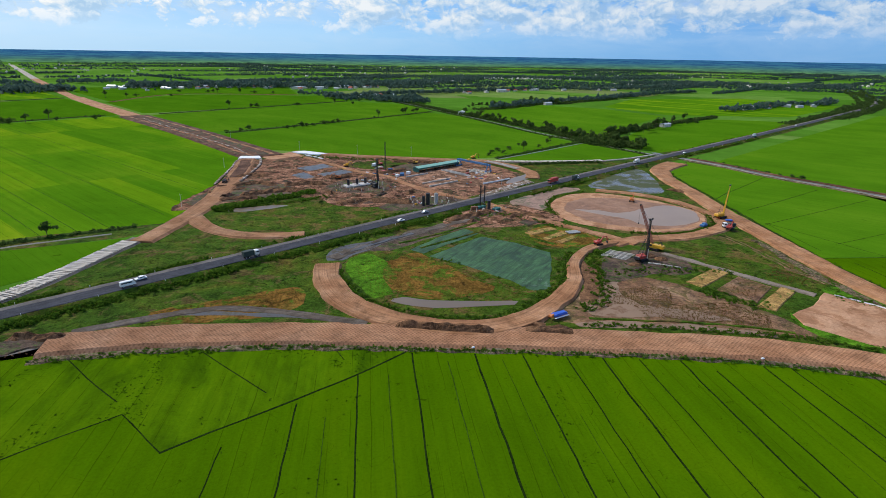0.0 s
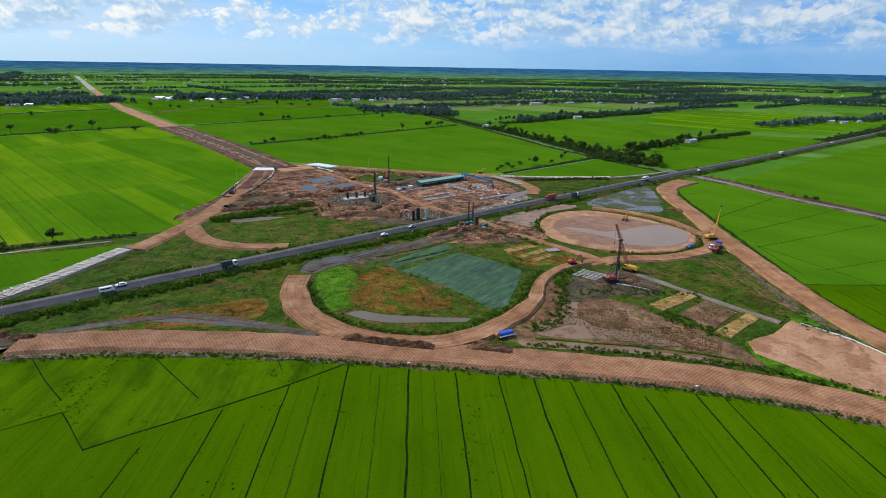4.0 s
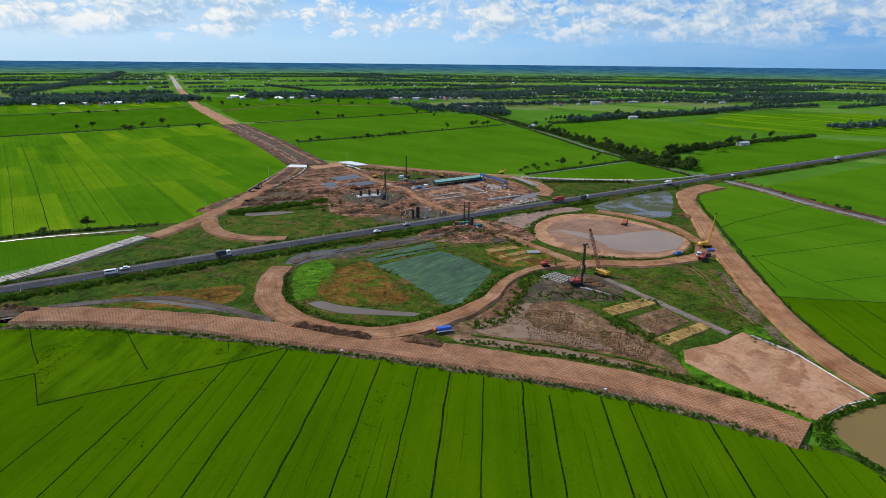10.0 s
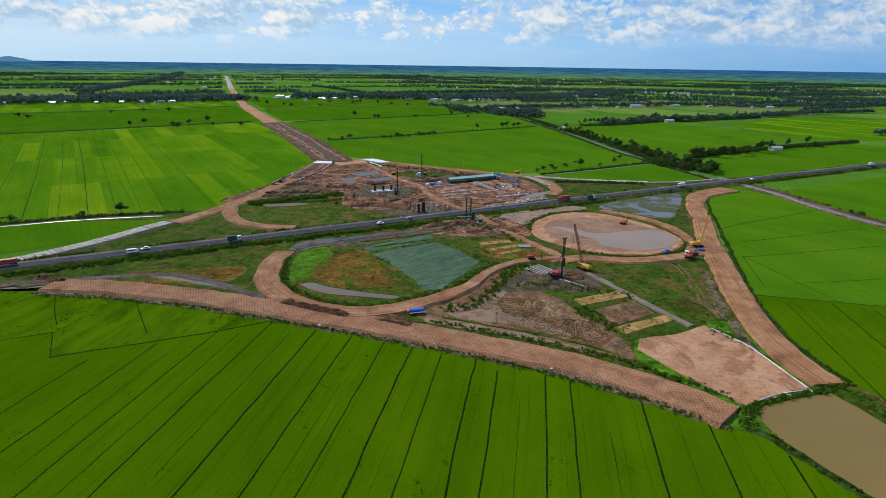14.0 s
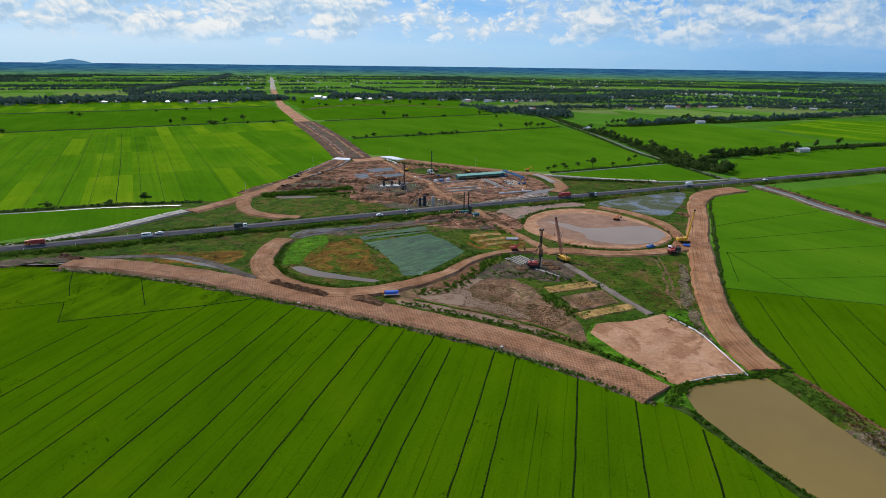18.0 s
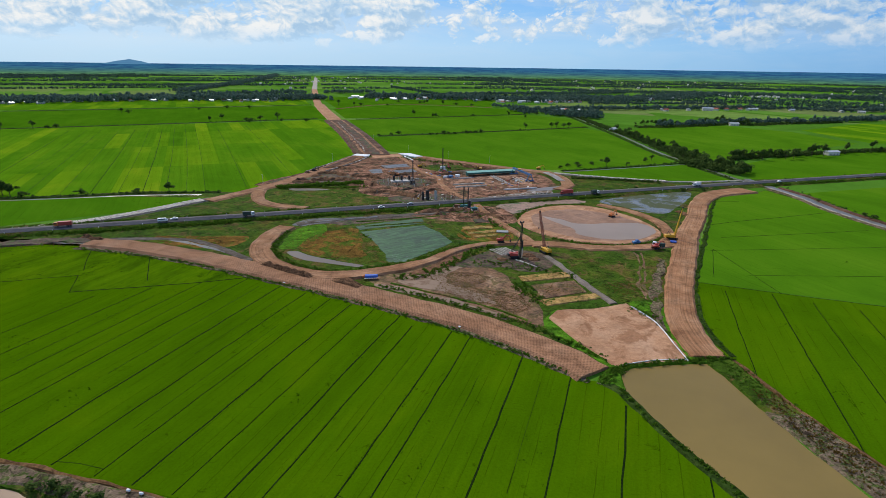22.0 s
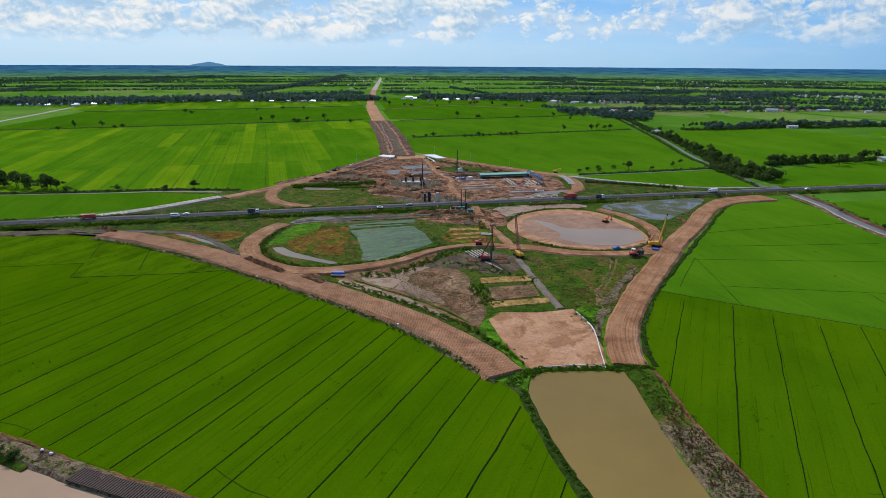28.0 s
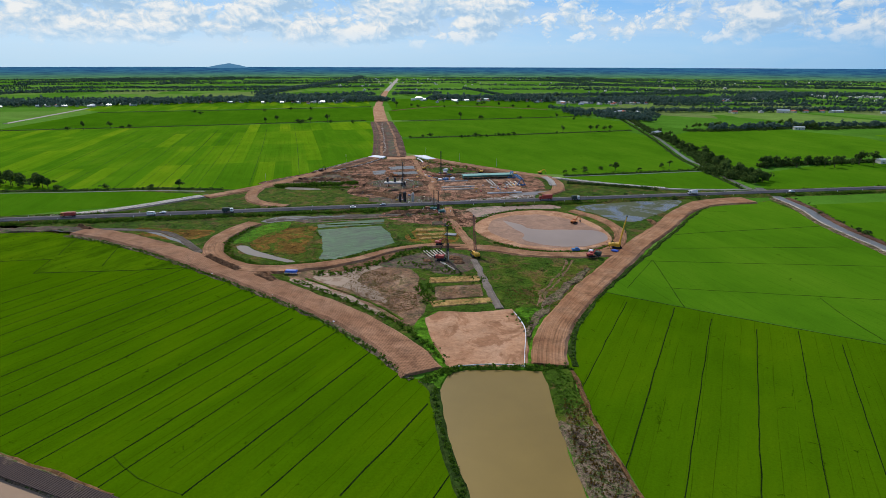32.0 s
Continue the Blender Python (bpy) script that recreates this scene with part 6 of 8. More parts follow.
spots = []
for q, gap in (([(-790, 446), (-606, 625), (-372, 876)], 3.0), ([(-305, 898), (-170, 1022), (-40, 1150)], 3.0), ([(-162, 684), (-22, 814), (106, 942)], 2.4), ([(-990, 745), (-770, 955), (-570, 1185)], 3.5), ([(-455, 1100), (-400, 1308), (-150, 1312)], 5.0), ([(117, 505), (168, 546), (232, 601)], 1.6), ([(-330, 178), (-284, 210), (-217, 253), (-178, 280), (-124, 306)], 1.2), ([(308, 494), (322, 460), (331, 428), (343, 398), (356, 370)], 3.5), ([(272, 518), (252, 560), (226, 624), (203, 680), (141, 880), (48, 1152)], 1.4)):
    for x, y in along(q, gap, 1.3, RNG, 8.0):
        spots.append((x, y, 0.3, RNG.uniform(0.5, 1.3), RNG.uniform(0.6, 1.1)))
for q, gap, sp, lo, hi in (([(284, 556), (262, 574), (240, 590), (236, 640), (214, 715), (194, 790), (136, 940), (70, 1150)], 0.35, 3.4, 0.9, 2.4), ([(262, 560), (254, 600), (240, 655), (218, 725), (180, 830)], 0.5, 2.4, 0.9, 2.0), ([(286, 648), (324, 686), (362, 715), (396, 744), (470, 800), (560, 860)], 0.35, 3.2, 0.9, 2.6),
                           ([(186, 975), (244, 1008), (298, 1058), (350, 1108), (386, 1110), (440, 1158), (560, 1250)], 0.5, 5.0, 1.0, 2.8), ([(620, 770), (728, 852), (905, 985), (1010, 1062), (1090, 1140), (1200, 1240), (1340, 1410), (1480, 1620)], 0.5, 5.0, 1.0, 2.8),
                           ([(760, 838), (920, 955), (1030, 1040), (1110, 1115), (1230, 1215), (1370, 1390)], 0.5, 5.0, 1.0, 2.8), ([(130, 470), (170, 476), (206, 480)], 0.6, 1.6, 0.8, 1.6)):
    for x, y in along(q, gap, sp, RNG, 8.0):
        spots.append((x, y, 0.1, RNG.uniform(lo, hi), RNG.uniform(0.7, 1.2)))
scatter("low_shrubs", BUSHES, spots, LEAF, "low dark shrubs along bunds and canals", "shrubs")

# ---- far country: tree lines, woods and houses ----
spots = []
def clear_of_bed(x, y):
    """Not on the line of the new expressway."""
    if 1340 < y < 1540:
        return True
    return abs(x - float(np.interp(y, [q[1] for q in EX], [q[0] for q in EX]))) > 34


def treeline(x, y, ang, length, gap, size, spread):
    c, s = math.cos(ang), math.sin(ang)
    for k in range(int(length / gap)):
        if noise.noise((x * 0.01 + k * gap * 0.02, y * 0.01, 5)) < -0.25:
            continue
        u, o = RNG.uniform(0, length), RNG.normal(0, spread)
        if not clear_of_bed(x + c * u - s * o, y + s * u + c * o) or math.hypot(x + c * u - s * o, y + s * u + c * o) < 1720:
            continue
        spots.append((x + c * u - s * o, y + s * u + c * o, -0.2, size * RNG.uniform(0.6, 1.3), RNG.uniform(0.8, 1.5)))
for q, gap, sp, size in (([(-1560, 700), (-1230, 905), (-1065, 1140), (-900, 1245), (-740, 1330), (-680, 1410)], 0.38, 42, 5.0), ([(-590, 1545), (-400, 1595), (-250, 1640), (-104, 1615), (10, 1705), (190, 1810)], 0.42, 42, 5.0), ([(-1120, 1340), (-980, 1480), (-860, 1660), (-700, 1800)], 1.1, 30, 4.4),
                         ([(-1250, 1500), (-1585, 2220), (-2100, 3200), (-2900, 4500)], 0.9, 16, 4.6), ([(-124, 1740), (60, 1790), (200, 1880), (330, 2120), (420, 2330)], 0.6, 34, 4.4), ([(-10, 1285), (158, 1385), (334, 1496), (527, 1600), (712, 1610), (1246, 1960)], 1.1, 10, 4.0),
                         ([(221, 1000), (362, 1122), (580, 1270), (690, 1372), (900, 1500)], 1.3, 6, 3.8), ([(330, 2250), (560, 2420), (800, 2330), (1060, 2400), (1400, 2500)], 0.55, 42, 4.4), ([(-85, 1236), (45, 1195), (110, 1240)], 0.8, 13, 4.0), ([(60, 1560), (240, 1640), (420, 1720)], 1.4, 8, 3.6),
                         ([(640, 960), (720, 1000), (860, 1090), (944, 1100), (1040, 1180)], 1.3, 8, 3.8), ([(890, 1946), (1250, 2012), (1421, 1790), (1738, 1906)], 0.8, 30, 4.4), ([(20, 1170), (60, 1140), (120, 1110)], 0.8, 12, 4.0), ([(-30, 1150), (-80, 1290), (-150, 1330)], 1.8, 8, 3.4), ([(-420, 1780), (-150, 2000), (140, 2280)], 1.0, 14, 4.2)):
    for x, y in along(q, gap, sp, RNG, 20.0):
        if not clear_of_bed(x, y):
            continue
        spots.append((x, y, -0.2, size * RNG.uniform(0.6, 1.4), RNG.uniform(0.8, 1.5)))
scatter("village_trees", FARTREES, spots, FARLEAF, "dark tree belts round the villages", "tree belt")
WISPS = [clump(9, 60 + i, 0.85, 1.0, 0.62, 0.9, 3) for i in range(6)]
spots = []
for i in range(120):
    r, a = 1850 + 2800 * RNG.random() ** 0.85, RNG.uniform(-1.25, 0.9)
    x, y = r * math.sin(a), r * math.cos(a)
    if RNG.random() < (0.55 if a < -0.35 else 0.8):
        ang = RNG.choice([0.66, 0.66, 2.25]) + RNG.normal(0, 0.05) if RNG.random() < 0.6 else -a + RNG.normal(0, 0.14)
        n = RNG.uniform(500, 1700)
        treeline(x - math.cos(ang) * n / 2, y - math.sin(ang) * n / 2, ang, n, 1.5 if r < 3000 else 2.2, 3.0 if r < 3000 else 3.6, RNG.uniform(2, 8) if RNG.random() < 0.8 else 26)
# groves and hamlets: thick where the country is settled, bare over the open rice
tries = RNG.random((60000, 3))
for u, w, pick in tries:
    r, a = 1750 + 2900 * u ** 0.8, -1.25 + 2.15 * w
    x, y = r * math.sin(a), r * math.cos(a)
    thick = noise.noise((x * 0.0011, y * 0.0022, 7)) + 0.6 * noise.noise((x * 0.004, y * 0.008, 2)) + (0.10 if a > -0.3 else -0.08) + (r - 3200) * 0.00012
    if thick > 0.36 and pick < 0.1 + thick * 0.8 and clear_of_bed(x, y):
        spots.append((x, y, -0.2, RNG.uniform(2.4, 4.6), RNG.uniform(0.8, 1.4)))
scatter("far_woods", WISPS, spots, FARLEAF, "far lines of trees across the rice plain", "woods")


def house_kind(w, d, h, roof_mat, wall_mat, pitch):
    t = new("house")
    bm = bmesh.new()
    bmesh.ops.create_cube(bm, size=1, matrix=Matrix.Translation((0, 0, h / 2)) @ Matrix.Diagonal((w, d, h, 1)))
    wall = part("wall", bm, wall_mat, t)
    o = 0.5
    v = [(-w / 2 - o, -d / 2 - o, h), (w / 2 + o, -d / 2 - o, h), (w / 2 + o, d / 2 + o, h), (-w / 2 - o, d / 2 + o, h), (-w / 2 - o, 0, h + pitch), (w / 2 + o, 0, h + pitch)]
    mesh_part("roof", v, [(0, 1, 5, 4), (2, 3, 4, 5), (1, 2, 5), (3, 0, 4), (3, 2, 1, 0)], roof_mat, t)
    for k, x in enumerate((-w * 0.3, 0.0, w * 0.3)):
        bm = bmesh.new()
        sz = (1.1, 0.1, 2.1) if k == 1 else (1.3, 0.1, 1.2)
        bmesh.ops.create_cube(bm, size=1, matrix=Matrix.Translation((x, -d / 2 - 0.03, sz[2] / 2 if k == 1 else 1.5)) @ Matrix.Diagonal((*sz, 1)))
        part("door" if k == 1 else "window", bm, GLASSDARK, wall)
    t.location = (0, -3000, -60)
    return t


PALEROOF = plain("pale_sheet_roof", (0.50, 0.51, 0.52), 0.6, 0.3, 0, 0.5, 0.5)
HOUSES = [(house_kind(12, 8, 3.4, TIN, WALLPAINT, 2.0), "village house under a grey tin roof"), (house_kind(10, 8, 3.6, REDTILE, WALLPAINT, 2.6), "village house with a red tiled roof"), (house_kind(16, 8, 4.0, PALEROOF, WALLPAINT, 1.6), "long white shed with a pale roof"), (house_kind(24, 11, 5.5, TIN, WALLPAINT, 2.5), "large pale warehouse among trees")]


HOUSES.append((house_kind(9, 14, 9.5, PALEROOF, WHITE, 0.8), "white town house of several storeys"))


SITES = []


def settle(k, x, y, a):
    SITES.append((math.hypot(x - 150, y), k, x, y, a))


for q, n, sp in (([(-1540, 700), (-1230, 890), (-1065, 1125), (-900, 1230), (-740, 1315)], 110, 34), ([(-590, 1530), (-400, 1580), (-250, 1625), (-104, 1600), (10, 1690)], 84, 34), ([(-10, 1272), (158, 1370), (334, 1480), (527, 1585), (712, 1590)], 20, 9), ([(-100, 1730), (60, 1775), (200, 1865), (330, 2100)], 50, 28), ([(700, 1010), (860, 1080), (930, 1090)], 9, 8), ([(890, 1930), (1250, 2000), (1421, 1780), (1738, 1890)], 44, 20)):
    line = spline(q, 20)
    for i in range(n):
        p0 = line[int(RNG.integers(len(line)))]
        settle(int(RNG.choice([0, 0, 1, 2, 2, 3], p=[0.25, 0.2, 0.2, 0.15, 0.12, 0.08])), p0.x + RNG.normal(0, sp), p0.y + RNG.normal(0, sp) - (12 if sp < 30 else 34), RNG.uniform(0, 180))
for i in range(84):
    u = RNG.random()
    settle(4 if i % 4 else 3, 400 + 420 * u + RNG.normal(0, 16), 2310 + 40 * u + RNG.normal(0, 40), RNG.uniform(0, 180))
for k, x, y, a in ((2, 352, 1092, 20), (2, 410, 742, 30), (3, -1290, 990, 60), (2, 150, 905, 70)):
    settle(k, x, y, a)
for i in range(260):
    r, a = 2100 + 2200 * RNG.random(), RNG.uniform(-0.6, 0.85)
    x, y = r * math.sin(a), r * math.cos(a)
    if noise.noise((x * 0.0011, y * 0.0022, 7)) > 0.02:
        settle(int(RNG.choice([2, 3, 4])), x, y, 0)
SITES.sort()
for r, k, x, y, a in SITES[:260]:
    tagged(copy_thing(HOUSES[k][0], pose(x, y, -0.1, 0, 0, a)), HOUSES[k][1], "house", group="houses of the far villages")
# the remotest houses: walls and gabled roofs
v = np.array([(-.5, -.5, 0), (.5, -.5, 0), (.5, .5, 0), (-.5, .5, 0), (-.5, -.5, .5), (.5, -.5, .5), (.5, .5, .5), (-.5, .5, .5), (-.5, 0, .72), (.5, 0, .72)])
f = np.array([(0, 1, 5), (0, 5, 4), (1, 2, 6), (1, 6, 5), (2, 3, 7), (2, 7, 6), (3, 0, 4), (3, 4, 7), (4, 5, 9), (4, 9, 8), (6, 7, 8), (6, 8, 9), (5, 6, 9), (7, 4, 8)])
scatter("far_houses", [(v * (1.0, 0.7, 1.0), f), (v * (0.8, 0.8, 1.3), f)], [(x, y, -0.1, (8, 7, 9, 11, 7)[k], 1.1 if k == 4 else 0.7) for r, k, x, y, a in SITES[260:]], WALLPAINT, "pale houses of the remotest villages", "houses")
for kind in KINDS + [h[0] for h in HOUSES]:
    for o in list(kind.children_recursive) + [kind]:
        bpy.data.objects.remove(o)

# ---- machines, works and vehicles ----
def box(bm, size, at, turn=(0, 0, 0), bevel=0.0):
    g = bmesh.ops.create_cube(bm, size=1, matrix=pose(*at, *turn) @ Matrix.Diagonal((*size, 1)))
    if bevel:
        edges = list({e for v in g["verts"] for e in v.link_edges})
        bmesh.ops.bevel(bm, geom=edges, offset=bevel, segments=1, affect="EDGES")


def bar(bm, a, b, w):
    a, b = Vector(a), Vector(b)
    mtx = Matrix.Translation((a + b) / 2) @ (b - a).to_track_quat("Z", "Y").to_matrix().to_4x4() @ Matrix.Diagonal((w, w, (b - a).length, 1))
    bmesh.ops.create_cube(bm, size=1, matrix=mtx)


def rod(bm, a, b, r1, r2=None, seg=10):
    a, b = Vector(a), Vector(b)
    mtx = Matrix.Translation((a + b) / 2) @ (b - a).to_track_quat("Z", "Y").to_matrix().to_4x4()
    bmesh.ops.create_cone(bm, cap_ends=True, segments=seg, radius1=r1, radius2=r1 if r2 is None else r2, depth=(b - a).length, matrix=mtx)


def lattice(bm, a, b, w1, w2, bays, chord=0.12, brace=0.06):
    """A square lattice mast from a to b."""
    a, b = Vector(a), Vector(b)
    q = (b - a).to_track_quat("Z", "Y").to_matrix()
    corners = [[a.lerp(b, i / bays) + q @ Vector((sx, sy, 0)) * ((w1 + (w2 - w1) * i / bays) / 2) for sx, sy in ((-1, -1), (1, -1), (1, 1), (-1, 1))] for i in range(bays + 1)]
    for k in range(4):
        bar(bm, corners[0][k], corners[-1][k], chord)
        for i in range(bays):
            bar(bm, corners[i][k], corners[i + 1][(k + 1) % 4], brace)
            bar(bm, corners[i][k], corners[i][(k + 1) % 4], brace)


def crawler(t, length, width, gauge, h=0.9):
    """Two crawler tracks with rounded ends, each with its rollers."""
    for s in (-1, 1):
        bm = bmesh.new()
        for k in (-1, 1):
            rod(bm, (k * (length / 2 - h / 2), s * gauge / 2 - width / 2, h / 2), (k * (length / 2 - h / 2), s * gauge / 2 + width / 2, h / 2), h / 2, None, 12)
        box(bm, (length - h, width, h), (0, s * gauge / 2, h / 2))
        for k in range(int(length / 0.5)):
            box(bm, (0.28, width + 0.06, 0.06), (-length / 2 + h / 2 + k * 0.5, s * gauge / 2, h))
        track = part("track", bm, RUBBER, t)
        for k in range(4):
            x = (k - 1.5) * (length - h) / 4
            bm = bmesh.new()
            rod(bm, (x, s * (gauge / 2 + width / 2), h * 0.45), (x, s * (gauge / 2 + width / 2 + 0.06), h * 0.45), 0.22)
            part("roller", bm, DARKSTEEL, track)


def piling_rig(m, tall, body_mat, label):
    t = tagged(new("piling_rig"), label, "piling rig", group="piling rigs")
    crawler(t, 5.4, 0.8, 3.6, 1.0)
    bm = bmesh.new()
    box(bm, (4.6, 3.0, 0.5), (0, 0, 1.25), bevel=0.08)
    part("undercarriage", bm, DARKSTEEL, t)
    bm = bmesh.new()
    box(bm, (5.2, 2.9, 1.6), (-0.9, 0, 2.3), bevel=0.15)
    box(bm, (1.5, 2.7, 0.5), (-2.4, 0, 3.3), bevel=0.1)
    part("engine_house", bm, body_mat, t)
    bm = bmesh.new()
    box(bm, (1.1, 3.1, 1.5), (-3.9, 0, 2.2), bevel=0.12)
    part("counterweight", bm, DARKSTEEL, t)
    bm = bmesh.new()
    box(bm, (1.5, 1.2, 1.7), (1.4, 1.1, 2.6), bevel=0.12)
    cab = part("cab", bm, body_mat, t)
    bm = bmesh.new()
    box(bm, (0.06, 1.0, 0.9), (2.17, 1.1, 2.9))
    box(bm, (1.1, 0.06, 0.8), (1.4, 1.72, 2.95))
    part("window", bm, GLASSDARK, cab)
    bm = bmesh.new()
    lattice(bm, (3.1, 0, 0.3), (3.1, 0, tall), 0.62, 0.62, int(tall / 1.3), 0.15, 0.08)
    rod(bm, (3.7, 0, 0.2), (3.7, 0, tall - 0.5), 0.16)
    part("leader", bm, DARKSTEEL, t)
    bm = bmesh.new()
    box(bm, (2.4, 0.9, 0.5), (3.2, 0, tall + 0.2), bevel=0.05)
    for x in (2.3, 4.2):
        rod(bm, (x, -0.3, tall + 0.6), (x, 0.3, tall + 0.6), 0.4)
    part("head_sheave", bm, DARKSTEEL, t)
    for s in (-1, 1):
        bm = bmesh.new()
        rod(bm, (-3.2, s * 1.3, 1.6), (2.8, s * 0.3, tall * 0.62), 0.17, 0.13)
        part("back_stay", bm, DARKSTEEL, t)
    bm = bmesh.new()
    rod(bm, (4.3, 0, tall * 0.30), (4.3, 0, tall * 0.30 + 4.2), 0.36)
    rod(bm, (4.3, 0, tall * 0.30 - 0.6), (4.3, 0, tall * 0.30), 0.6, 0.5)
    part("hammer", bm, DARKSTEEL, t)
    bm = bmesh.new()
    rod(bm, (4.3, 0, 0.0), (4.3, 0, tall * 0.30 - 0.6), 0.28, None, 8)
    part("concrete_post", bm, PILEC, t, "pale concrete pile under the hammer")
    bm = bmesh.new()
    rod(bm, (3.9, 0.1, tall + 0.4), (4.3, 0.1, tall * 0.30 + 4.2), 0.04, None, 5)
    rod(bm, (-1.8, 0, 3.4), (2.3, 0, tall + 0.4), 0.05, None, 5)
    part("cable", bm, DARKSTEEL, t)
    t.matrix_world = m
    return t


def crane(m, boom_tip, body_mat, boom_mat, label, solid=False):
    t = tagged(new("crawler_crane"), label, "crane", group="crawler cranes")
    crawler(t, 5.6, 0.8, 3.6, 1.0)
    bm = bmesh.new()
    box(bm, (4.8, 2.8, 1.7), (-1.2, 0, 2.1), bevel=0.2)
    box(bm, (3.0, 2.9, 0.3), (0.2, 0, 1.15))
    part("engine_house", bm, body_mat, t)
    bm = bmesh.new()
    box(bm, (1.2, 3.0, 1.5), (-3.9, 0, 2.0), bevel=0.15)
    part("counterweight", bm, body_mat, t)
    bm = bmesh.new()
    box(bm, (1.7, 1.1, 1.7), (1.6, 1.2, 2.1), bevel=0.15)
    cab = part("cab", bm, body_mat, t)
    bm = bmesh.new()
    box(bm, (0.06, 0.9, 1.0), (2.47, 1.2, 2.4))
    box(bm, (1.2, 0.06, 0.8), (1.6, 1.77, 2.45))
    part("window", bm, GLASSDARK, cab)
    foot, tip = Vector((1.2, -0.3, 1.7)), Vector(boom_tip)
    bm = bmesh.new()
    if solid:
        mid = foot.lerp(tip, 0.5)
        bar(bm, foot, mid, 0.7)
        bar(bm, mid, foot.lerp(tip, 0.8), 0.55)
        bar(bm, foot.lerp(tip, 0.8), tip, 0.4)
    else:
        lattice(bm, foot, tip, 1.2, 0.7, 12, 0.2, 0.1)
    part("boom", bm, boom_mat, t)
    bm = bmesh.new()
    box(bm, (0.8, 0.7, 0.8), tuple(tip))
    part("boom_head", bm, DARKSTEEL, t)
    bm = bmesh.new()
    gantry = Vector((-2.6, 0, 4.6))
    rod(bm, tuple(gantry), tuple(tip), 0.06, None, 5)
    rod(bm, tuple(tip), (tip.x, tip.y, max(3.0, tip.z - 9)), 0.05, None, 5)
    part("cable", bm, DARKSTEEL, t)
    bm = bmesh.new()
    for s in (-1, 1):
        bar(bm, (-1.4, s * 0.8, 2.9), (-2.6, 0, 4.7), 0.16)
        bar(bm, (-3.6, s * 0.8, 2.6), (-2.6, 0, 4.7), 0.16)
    part("a_frame", bm, DARKSTEEL, t)
    bm = bmesh.new()
    box(bm, (0.45, 0.35, 0.9), (tip.x, tip.y, max(2.6, tip.z - 9.4)), bevel=0.08)
    part("hook_block", bm, DARKSTEEL, t)
    t.matrix_world = m
    return t


def excavator(m, body_mat, label):
    t = tagged(new("excavator"), label, "excavator", group="excavators on the site")
    crawler(t, 3.9, 0.6, 2.4, 0.85)
    bm = bmesh.new()
    box(bm, (3.4, 2.5, 1.1), (-0.7, 0, 1.7), bevel=0.18)
    part("body", bm, body_mat, t)
    bm = bmesh.new()
    box(bm, (1.5, 1.0, 1.5), (0.5, 0.75, 2.1), bevel=0.12)
    cab = part("cab", bm, body_mat, t)
    bm = bmesh.new()
    box(bm, (1.1, 0.06, 0.7), (0.5, 1.27, 2.4))
    box(bm, (0.06, 0.8, 0.9), (1.27, 0.75, 2.3))
    part("window", bm, GLASSDARK, cab)
    bm = bmesh.new()
    bar(bm, (0.9, -0.3, 1.7), (2.6, -0.3, 4.3), 0.5)
    bar(bm, (2.5, -0.3, 4.3), (4.8, -0.3, 3.9), 0.42)
    part("boom", bm, body_mat, t)
    bm = bmesh.new()
    bar(bm, (4.7, -0.3, 4.1), (5.6, -0.3, 1.4), 0.34)
    part("stick", bm, body_mat, t)
    bm = bmesh.new()
    box(bm, (0.9, 1.1, 0.9), (5.4, -0.3, 0.9), (0, 25, 0), bevel=0.15)
    part("bucket", bm, DARKSTEEL, t)
    t.matrix_world = m
    return t


def wheels(t, spots, r, w):
    for x, y in spots:
        bm = bmesh.new()
        rod(bm, (x, y - w / 2, r), (x, y + w / 2, r), r, None, 14)
        wheel = part("wheel", bm, RUBBER, t)
        bm = bmesh.new()
        s = 1 if y > 0 else -1
        rod(bm, (x, y + s * w / 2, r), (x, y + s * (w / 2 + 0.03), r), r * 0.55, None, 10)
        part("rim", bm, TIN, wheel)


def truck(m, cab_mat, load_mat, label, length=9.0, load_h=2.6, category="truck"):
    t = tagged(new("truck"), label, category, group="vehicles on the highway")
    bm = bmesh.new()
    box(bm, (length - 0.3, 1.0, 0.3), (0, 0, 0.95))
    part("chassis", bm, DARKSTEEL, t)
    bm = bmesh.new()
    box(bm, (2.1, 2.4, 2.2), (length / 2 - 1.1, 0, 1.9), bevel=0.18)
    cab = part("cab", bm, cab_mat, t)
    bm = bmesh.new()
    box(bm, (0.06, 2.1, 0.9), (length / 2 - 0.03, 0, 2.35))
    for s in (-1, 1):
        box(bm, (1.1, 0.06, 0.75), (length / 2 - 0.9, s * 1.2, 2.35))
    part("window", bm, GLASSDARK, cab)
    bm = bmesh.new()
    box(bm, (length - 2.5, 2.45, load_h), (-1.15, 0, 1.1 + load_h / 2), bevel=0.06)
    cargo = part("cargo_box", bm, load_mat, t)
    for k in range(int(length - 2.5)):
        bm = bmesh.new()
        box(bm, (0.1, 2.55, load_h), (-length / 2 + 0.5 + k, 0, 1.1 + load_h / 2))
        part("side_rib", bm, load_mat, cargo)
    bm = bmesh.new()
    box(bm, (0.25, 2.3, 0.4), (length / 2 + 0.05, 0, 0.7), bevel=0.05)
    part("bumper", bm, DARKSTEEL, t)
    wheels(t, [(x, s * 1.05) for x in (length / 2 - 1.4, -length / 2 + 1.2, -length / 2 + 2.5) for s in (-1, 1)], 0.5, 0.35)
    t.matrix_world = m
    return t


